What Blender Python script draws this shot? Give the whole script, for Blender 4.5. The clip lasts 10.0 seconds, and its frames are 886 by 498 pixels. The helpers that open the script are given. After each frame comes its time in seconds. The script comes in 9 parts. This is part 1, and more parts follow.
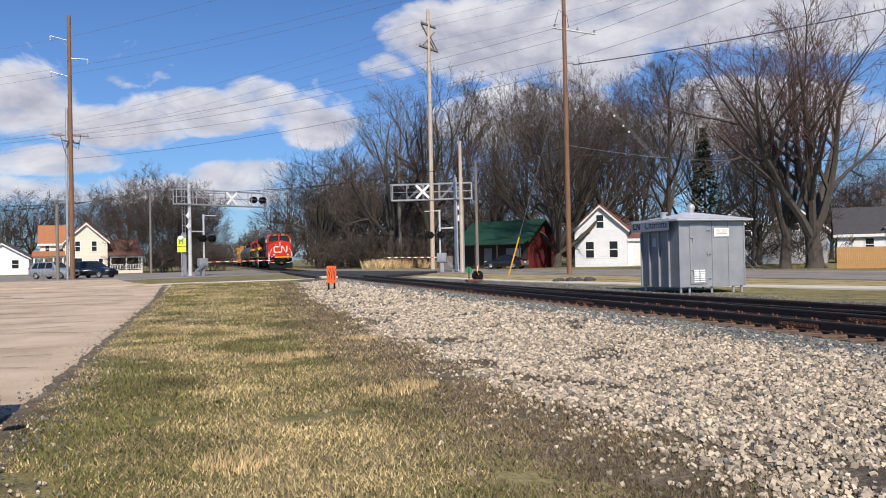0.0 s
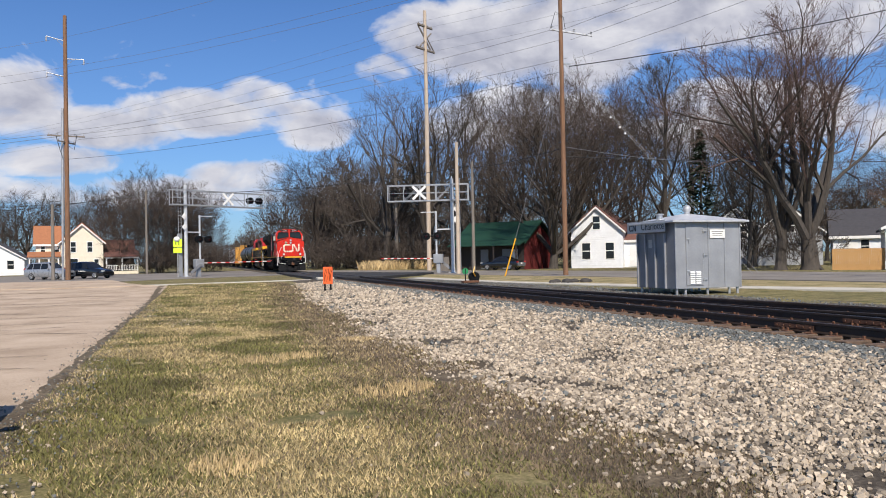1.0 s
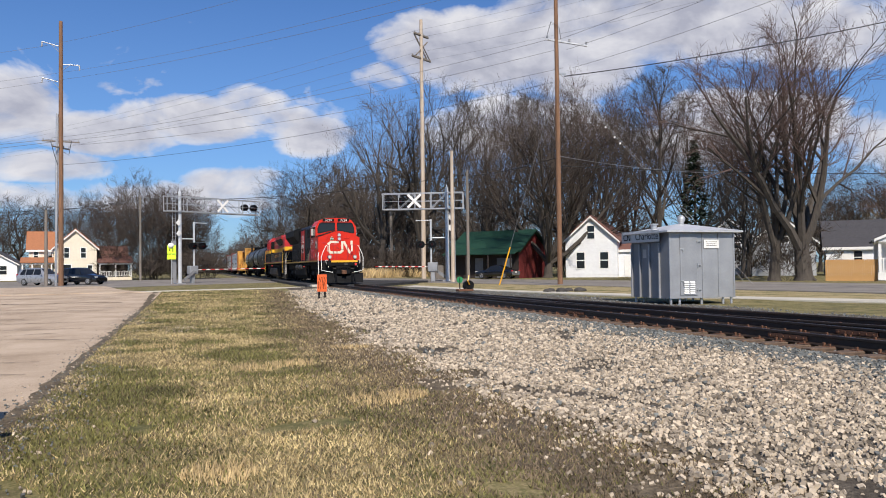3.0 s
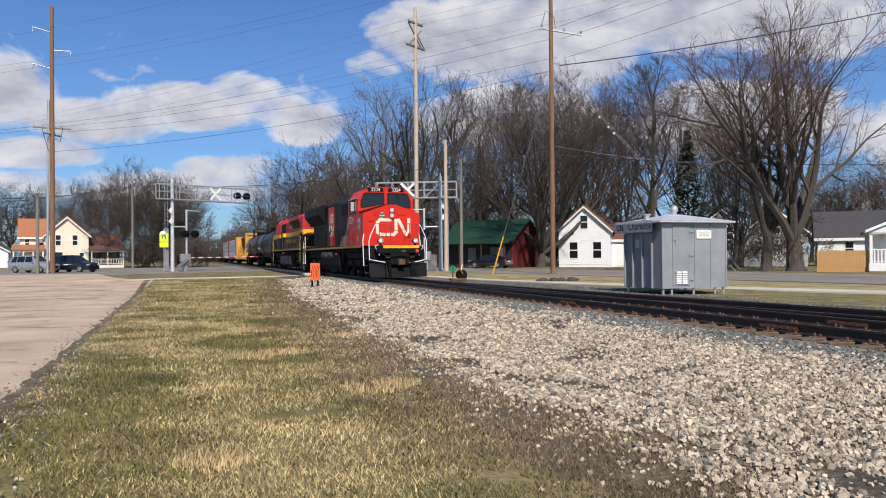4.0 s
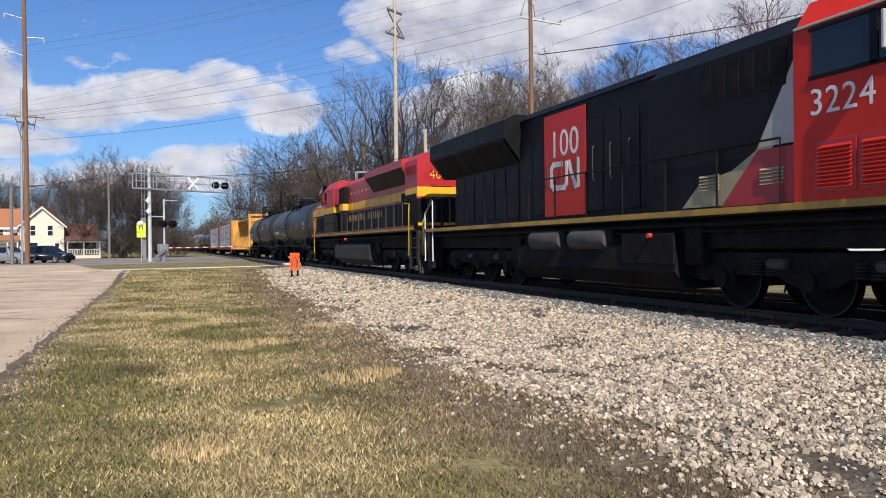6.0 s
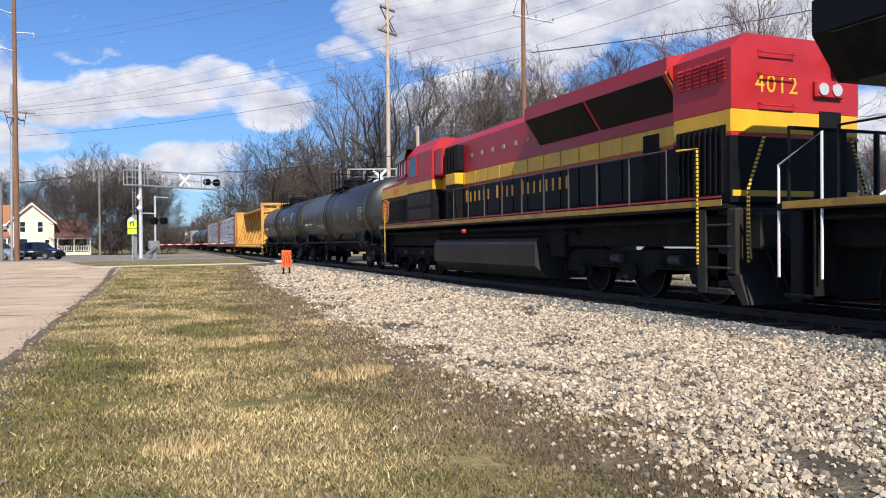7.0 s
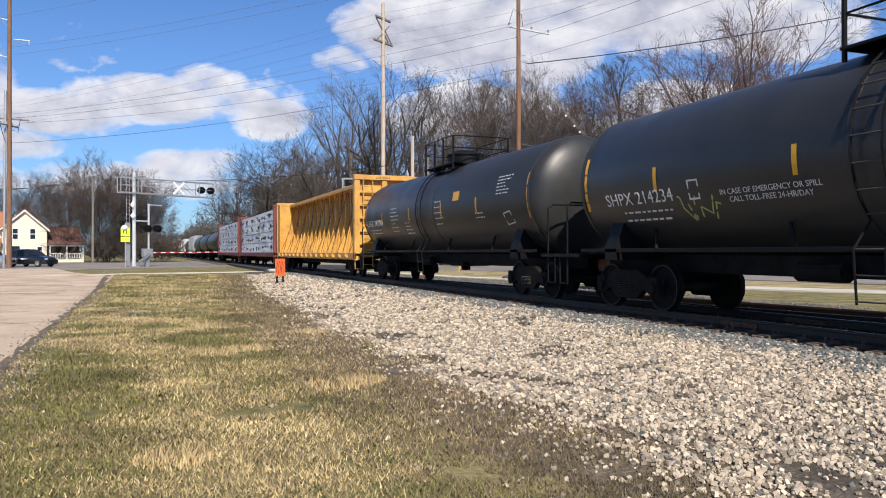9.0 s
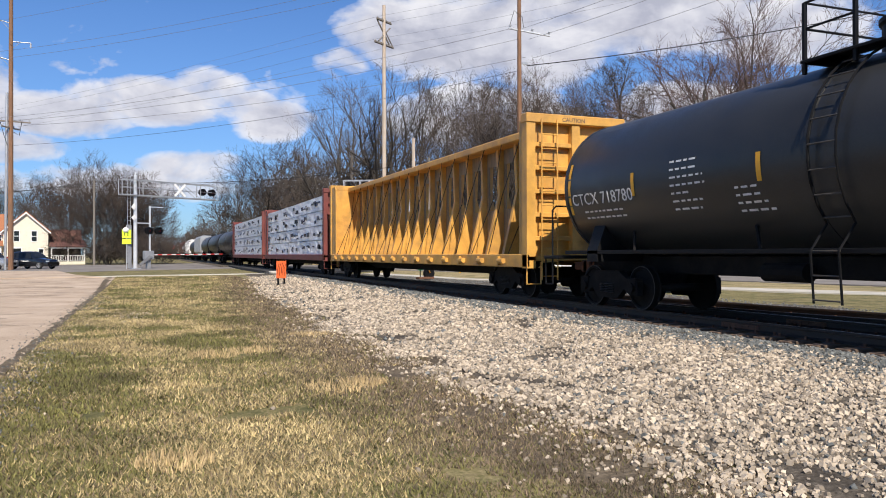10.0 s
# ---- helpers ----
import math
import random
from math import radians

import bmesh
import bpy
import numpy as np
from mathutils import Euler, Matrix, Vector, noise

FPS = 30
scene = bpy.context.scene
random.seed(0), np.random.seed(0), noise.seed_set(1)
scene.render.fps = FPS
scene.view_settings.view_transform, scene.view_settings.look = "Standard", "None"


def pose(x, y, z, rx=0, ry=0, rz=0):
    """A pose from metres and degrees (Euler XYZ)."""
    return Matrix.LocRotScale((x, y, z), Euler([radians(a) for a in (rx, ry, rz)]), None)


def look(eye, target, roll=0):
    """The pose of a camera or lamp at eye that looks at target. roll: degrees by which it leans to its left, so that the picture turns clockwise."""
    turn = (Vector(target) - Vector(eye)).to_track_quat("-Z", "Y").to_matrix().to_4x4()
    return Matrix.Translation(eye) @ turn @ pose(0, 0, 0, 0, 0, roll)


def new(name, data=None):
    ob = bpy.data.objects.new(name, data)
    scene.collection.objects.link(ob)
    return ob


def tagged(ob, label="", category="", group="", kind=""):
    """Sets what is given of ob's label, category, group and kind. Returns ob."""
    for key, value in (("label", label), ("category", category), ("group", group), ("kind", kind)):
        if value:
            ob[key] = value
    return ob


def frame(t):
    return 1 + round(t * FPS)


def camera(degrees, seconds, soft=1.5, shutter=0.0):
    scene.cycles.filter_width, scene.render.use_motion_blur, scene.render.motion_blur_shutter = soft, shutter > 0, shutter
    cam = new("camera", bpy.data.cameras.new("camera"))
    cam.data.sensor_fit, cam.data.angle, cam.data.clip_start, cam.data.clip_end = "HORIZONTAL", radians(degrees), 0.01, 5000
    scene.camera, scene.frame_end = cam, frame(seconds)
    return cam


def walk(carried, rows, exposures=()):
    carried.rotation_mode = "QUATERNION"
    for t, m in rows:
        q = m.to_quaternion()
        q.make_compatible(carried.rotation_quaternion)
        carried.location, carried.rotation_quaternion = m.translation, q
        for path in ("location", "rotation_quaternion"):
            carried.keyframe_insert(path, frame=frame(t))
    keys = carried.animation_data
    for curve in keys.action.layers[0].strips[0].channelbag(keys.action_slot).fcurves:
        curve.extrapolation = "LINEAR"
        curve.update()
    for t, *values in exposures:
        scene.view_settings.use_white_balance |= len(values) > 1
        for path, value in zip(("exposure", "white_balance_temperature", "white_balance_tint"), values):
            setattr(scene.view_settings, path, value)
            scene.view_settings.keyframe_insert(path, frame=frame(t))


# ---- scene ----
EYE = Vector((0.0, 0.0, 1.6))
RAIL = 0.43          # height of the rail head
TRACK = 10.4         # the main track's centre line
SPEED = 16.85        # of the train, metres a second


def aim(yaw, pitch, roll):
    """Camera pose: degrees to the right of the track's line, up, and leaning left."""
    a, b = radians(yaw), radians(pitch)
    way = Vector((math.sin(a) * math.cos(b), math.cos(a) * math.cos(b), math.sin(b)))
    return look(EYE, EYE + 50 * way, roll)


cam = camera(60.29, 10.0, soft=1.0)
walk(cam, [(t, aim(*a)) for t, *a in (
    (0.0, 17.66, 0.61, -1.17), (0.5, 17.84, 0.67, -1.15), (1.0, 17.93, 0.69, -1.10), (1.5, 18.04, 0.76, -1.04),
    (2.0, 18.14, 1.17, -0.86), (2.5, 18.21, 1.54, -0.75), (4.0, 18.84, 0.49, -0.46), (4.5, 19.19, 0.44, -0.10),
    (5.0, 19.59, 0.29, -0.02), (5.5, 19.94, -0.10, -0.50), (7.0, 20.91, -0.51, -0.47), (7.5, 21.08, -0.64, -0.57),
    (8.0, 21.23, -0.43, -0.30), (8.5, 21.28, 0.02, -0.08), (9.0, 21.36, 0.23, -0.08), (9.5, 21.36, 0.31, -0.16),
    (10.0, 21.28, 0.37, -0.13))], exposures=((0.0, 0.17), (5.0, 0.12), (5.7, 0.19), (7.0, 0.44), (8.0, 0.44), (10.0, 0.32)))

# ---- sky and sun ----
SUN_EL, SUN_AZ = 43.0, 188.0      # azimuth clockwise from the track's far end
sun_way = Vector((math.sin(radians(SUN_AZ)) * math.cos(radians(SUN_EL)), math.cos(radians(SUN_AZ)) * math.cos(radians(SUN_EL)), math.sin(radians(SUN_EL))))
sun = new("sun", bpy.data.lights.new("sun", "SUN"))
sun.data.energy, sun.data.angle, sun.data.color = 5.0, radians(0.53), (1.0, 0.91, 0.80)
sun.matrix_world = look((0, 0, 60), Vector((0, 0, 60)) - sun_way)

world = bpy.data.worlds.new("sky")
scene.world = world
world.use_nodes = True


class Nodes:
    """A thin wrapper that links nodes by name."""

    def __init__(self, tree):
        self.tree = tree
        tree.nodes.clear()

    def add(self, kind, **settings):
        n = self.tree.nodes.new(kind)
        for key, value in settings.items():
            if key.startswith("i_"):
                n.inputs[key[2:].replace("_", " ")].default_value = value
            else:
                setattr(n, key, value)
        return n

    def link(self, a, b):
        self.tree.links.new(a, b)

    def math(self, op, a, b=None, clamp=False):
        n = self.add("ShaderNodeMath", operation=op, use_clamp=clamp)
        for slot, v in ((0, a), (1, b)):
            if v is None:
                continue
            if isinstance(v, (int, float)):
                n.inputs[slot].default_value = v
            else:
                self.link(v, n.inputs[slot])
        return n.outputs[0]

    def mix(self, fac, a, b, mode="MIX"):
        n = self.add("ShaderNodeMix", data_type="RGBA", blend_type=mode)
        for slot, v in ((0, fac), (6, a), (7, b)):
            if isinstance(v, (int, float)):
                n.inputs[slot].default_value = v
            elif isinstance(v, tuple):
                n.inputs[slot].default_value = (*v[:3], 1)
            else:
                self.link(v, n.inputs[slot])
        return n.outputs[2]

    def ramp(self, fac, *stops):
        n = self.add("ShaderNodeValToRGB")
        e = n.color_ramp.elements
        while len(e) < len(stops):
            e.new(0.5)
        for el, (pos, c) in zip(e, stops):
            el.position = pos
            el.color = (*c, 1) if isinstance(c, tuple) else (c, c, c, 1)
        self.link(fac, n.inputs[0])
        return n.outputs[0]


def build_sky():
    g = Nodes(world.node_tree)
    sky = g.add("ShaderNodeTexSky", sky_type="NISHITA", sun_disc=False)
    sky.sun_elevation, sky.sun_rotation = radians(SUN_EL), radians(SUN_AZ)
    sky.air_density, sky.dust_density, sky.ozone_density = 1.0, 0.5, 2.5
    co = g.add("ShaderNodeTexCoord").outputs["Generated"]
    sep = g.add("ShaderNodeSeparateXYZ")
    g.link(co, sep.inputs[0])
    az = g.math("MULTIPLY", g.math("ARCTAN2", sep.outputs[0], sep.outputs[1]), 57.2958)
    el = g.math("MULTIPLY", g.math("ARCSINE", sep.outputs[2]), 57.2958)
    # cloud billows: big noise over (azimuth, elevation), finer near the edges
    at = g.add("ShaderNodeCombineXYZ")
    g.link(az, at.inputs[0]), g.link(g.math("MULTIPLY", el, 1.7), at.inputs[1])
    big = g.add("ShaderNodeTexNoise", i_Scale=0.16, i_Detail=9.0, i_Roughness=0.56, i_Distortion=0.3)
    g.link(at.outputs[0], big.inputs["Vector"])
    body = None
    # cumulus banks: azimuth, elevation, half width, half height, weight
    for a, e, w, h, k in CLOUDS:
        da = g.math("DIVIDE", g.math("SUBTRACT", az, a), w)
        de = g.math("DIVIDE", g.math("SUBTRACT", el, e), h)
        d2 = g.math("ADD", g.math("MULTIPLY", da, da), g.math("MULTIPLY", de, de))
        blob = g.math("MULTIPLY", g.math("SUBTRACT", 1.25, d2, clamp=True), k)
        body = blob if body is None else g.math("MAXIMUM", body, blob)
    # a broken deck of the same clouds everywhere else
    out = g.math("MULTIPLY", g.math("GREATER_THAN", g.math("ABSOLUTE", g.math("SUBTRACT", az, 17.0)), 42.0), 0.12)
    high = g.math("MULTIPLY", g.math("GREATER_THAN", el, 24.0), 0.12)
    body = g.math("MAXIMUM", body, g.math("MAXIMUM", out, high))
    dens = g.math("ADD", body, g.math("MULTIPLY", g.math("SUBTRACT", big.outputs[0], 0.5), 2.9))
    mask = g.ramp(dens, (0.30, 0.0), (0.62, 0.75), (0.95, 0.98))
    # lit tops, bluish grey undersides: compare with the billows a little higher up
    up = g.add("ShaderNodeVectorMath", operation="ADD")
    up.inputs[1].default_value = (-0.7, 1.9, 0.0)
    g.link(at.outputs[0], up.inputs[0])
    above = g.add("ShaderNodeTexNoise", i_Scale=0.16, i_Detail=9.0, i_Roughness=0.56, i_Distortion=0.3)
    g.link(up.outputs[0], above.inputs["Vector"])
    lit = g.math("ADD", g.math("MULTIPLY", g.math("SUBTRACT", big.outputs[0], above.outputs[0]), 2.6), g.math("SUBTRACT", 1.0, g.math("MULTIPLY", dens, 0.42)))
    shade = g.ramp(lit, (0.25, (0.54, 0.56, 0.65)), (0.55, (0.72, 0.735, 0.80)), (0.95, (0.97, 0.975, 0.99)))
    cloud = g.mix(1.0, shade, (8.3, 8.2, 8.5), "MULTIPLY")
    hazy = g.ramp(g.math("DIVIDE", el, 40.0), (0.0, 0.55), (0.2, 0.25), (0.55, 0.0))
    blue = g.mix(1.0, sky.outputs[0], (0.52, 0.80, 1.20), "MULTIPLY")
    base = g.mix(g.math("MULTIPLY", hazy, 0.5), blue, (3.9, 5.3, 7.2))
    both = g.mix(mask, base, cloud)
    bg = g.add("ShaderNodeBackground", i_Strength=0.088)
    g.link(both, bg.inputs[0])
    g.link(bg.outputs[0], g.add("ShaderNodeOutputWorld").inputs[0])


CLOUDS = ((0.5, 10.6, 6.0, 1.9, 1.0), (4.2, 11.6, 3.0, 2.0, 0.9), (-5.5, 9.3, 5.5, 1.6, 1.0), (-12.0, 10.6, 4.5, 2.6, 1.0),
          (-9.5, 7.0, 5.0, 1.3, 0.95), (3.4, 6.2, 4.4, 1.5, 0.95), (8.5, 9.6, 3.4, 1.5, 0.95), (6.2, 10.6, 3.0, 1.4, 0.8), (-4.0, 12.7, 2.6, 0.9, 0.42),
          (20.0, 15.8, 7.0, 3.4, 1.15), (28.0, 16.0, 8.0, 4.4, 1.15), (14.0, 13.8, 2.6, 1.6, 0.9), (37.0, 16.6, 9.0, 3.4, 1.1),
          (45.0, 15.0, 6.0, 3.0, 1.0), (39.0, 9.5, 9.0, 3.0, 0.9), (-1.0, 5.0, 16.0, 1.3, 0.8), (52.0, 8.0, 8.0, 3.0, 0.9),
          (24.0, 10.5, 8.0, 2.5, 0.95))
build_sky()


# ---- materials ----
def material(name, colour, rough=0.6, metal=0.0, vary=0.12, scale=6.0, bump=0.1, grain=90.0, dirt=None, dirt_amount=0.0,
             spec=0.5, stretch=(1, 1, 1), island=0.0, coat=0.0):
    """A painted, worn or natural surface: two sizes of variation in colour and relief, and stains of their own shape."""
    m = bpy.data.materials.new(name)
    m.use_nodes = True
    g = Nodes(m.node_tree)
    co = g.add("ShaderNodeTexCoord").outputs["Object"]
    mp = g.add("ShaderNodeMapping")
    mp.inputs["Scale"].default_value = stretch
    g.link(co, mp.inputs[0])
    a = g.add("ShaderNodeTexNoise", i_Scale=scale, i_Detail=5.0, i_Roughness=0.6)
    b = g.add("ShaderNodeTexNoise", i_Scale=grain, i_Detail=3.0, i_Roughness=0.6)
    g.link(mp.outputs[0], a.inputs["Vector"]), g.link(mp.outputs[0], b.inputs["Vector"])
    both = g.math("ADD", g.math("MULTIPLY", a.outputs[0], 0.65), g.math("MULTIPLY", b.outputs[0], 0.35))
    lo = tuple(c * (1 - 2 * vary) for c in colour)
    hi = tuple(min(1.0, c * (1 + 2 * vary)) for c in colour)
    col = g.ramp(both, (0.3, lo), (0.5, colour), (0.7, hi))
    if dirt:
        s = g.add("ShaderNodeTexNoise", i_Scale=scale * 0.35, i_Detail=8.0, i_Roughness=0.68)
        g.link(mp.outputs[0], s.inputs["Vector"])
        col = g.mix(g.math("MULTIPLY", g.ramp(s.outputs[0], (0.47, 0.0), (0.68, 1.0)), dirt_amount), col, dirt)
    if island:
        r = g.add("ShaderNodeNewGeometry").outputs["Random Per Island"]
        hs = g.add("ShaderNodeHueSaturation")
        g.link(g.ramp(r, (0.0, 1 - island), (1.0, 1 + island)), hs.inputs["Value"]), g.link(col, hs.inputs["Color"])
        col = hs.outputs[0]
    p = g.add("ShaderNodeBsdfPrincipled", i_Roughness=rough, i_Metallic=metal)
    p.inputs["Specular IOR Level"].default_value = spec
    p.inputs["Coat Weight"].default_value = coat
    g.link(col, p.inputs["Base Color"])
    g.link(g.ramp(both, (0.25, max(0.0, rough - 0.12)), (0.75, min(1.0, rough + 0.12))), p.inputs["Roughness"])
    if bump:
        bp = g.add("ShaderNodeBump", i_Strength=bump, i_Distance=0.02)
        g.link(both, bp.inputs["Height"]), g.link(bp.outputs[0], p.inputs["Normal"])
    g.link(p.outputs[0], g.add("ShaderNodeOutputMaterial").inputs[0])
    return m


def glowing(name, colour, strength):
    m = bpy.data.materials.new(name)
    m.use_nodes = True
    g = Nodes(m.node_tree)
    e = g.add("ShaderNodeEmission", i_Strength=strength)
    e.inputs[0].default_value = (*colour, 1)
    g.link(e.outputs[0], g.add("ShaderNodeOutputMaterial").inputs[0])
    return m


def striped(name, one, two, pitch):
    """Bands of two paints up a rail."""
    m = bpy.data.materials.new(name)
    m.use_nodes = True
    g = Nodes(m.node_tree)
    sep = g.add("ShaderNodeSeparateXYZ")
    g.link(g.add("ShaderNodeTexCoord").outputs["Object"], sep.inputs[0])
    band = g.math("GREATER_THAN", g.math("FRACT", g.math("DIVIDE", sep.outputs[2], pitch)), 0.45)
    p = g.add("ShaderNodeBsdfPrincipled", i_Roughness=0.5)
    g.link(g.mix(band, two, one), p.inputs["Base Color"])
    g.link(p.outputs[0], g.add("ShaderNodeOutputMaterial").inputs[0])
    return m


def window_glass(name):
    """Dark glass before an unlit room."""
    m = bpy.data.materials.new(name)
    m.use_nodes = True
    g = Nodes(m.node_tree)
    p = g.add("ShaderNodeBsdfPrincipled", i_Roughness=0.06)
    p.inputs["Base Color"].default_value = (0.012, 0.014, 0.016, 1)
    p.inputs["Specular IOR Level"].default_value = 0.5
    g.link(p.outputs[0], g.add("ShaderNodeOutputMaterial").inputs[0])
    return m


def patchy(name, stops, scale, detail=7.0, grain=40.0, bump=0.5, rough=0.95, second=None, distance=0.03, speckle=0.3):
    """Ground cover: a ramp of colours over large noise, broken by fine grain; second: (colour, scale, from, to) patches."""
    m = bpy.data.materials.new(name)
    m.use_nodes = True
    g = Nodes(m.node_tree)
    co = g.add("ShaderNodeTexCoord").outputs["Object"]
    a = g.add("ShaderNodeTexNoise", i_Scale=scale, i_Detail=detail, i_Roughness=0.62)
    b = g.add("ShaderNodeTexNoise", i_Scale=grain, i_Detail=4.0, i_Roughness=0.7)
    g.link(co, a.inputs["Vector"]), g.link(co, b.inputs["Vector"])
    f = g.math("ADD", g.math("MULTIPLY", a.outputs[0], 1 - speckle), g.math("MULTIPLY", b.outputs[0], speckle))
    col = g.ramp(f, *stops)
    for colour, sc, lo, hi in second or ():
        s = g.add("ShaderNodeTexNoise", i_Scale=sc, i_Detail=6.0, i_Roughness=0.65)
        g.link(co, s.inputs["Vector"])
        col = g.mix(g.ramp(s.outputs[0], (lo, 0.0), (hi, 1.0)), col, colour)
    p = g.add("ShaderNodeBsdfPrincipled", i_Roughness=rough)
    p.inputs["Specular IOR Level"].default_value = 0.2
    g.link(col, p.inputs["Base Color"])
    bp = g.add("ShaderNodeBump", i_Strength=bump, i_Distance=distance)
    g.link(f, bp.inputs["Height"]), g.link(bp.outputs[0], p.inputs["Normal"])
    g.link(p.outputs[0], g.add("ShaderNodeOutputMaterial").inputs[0])
    return m


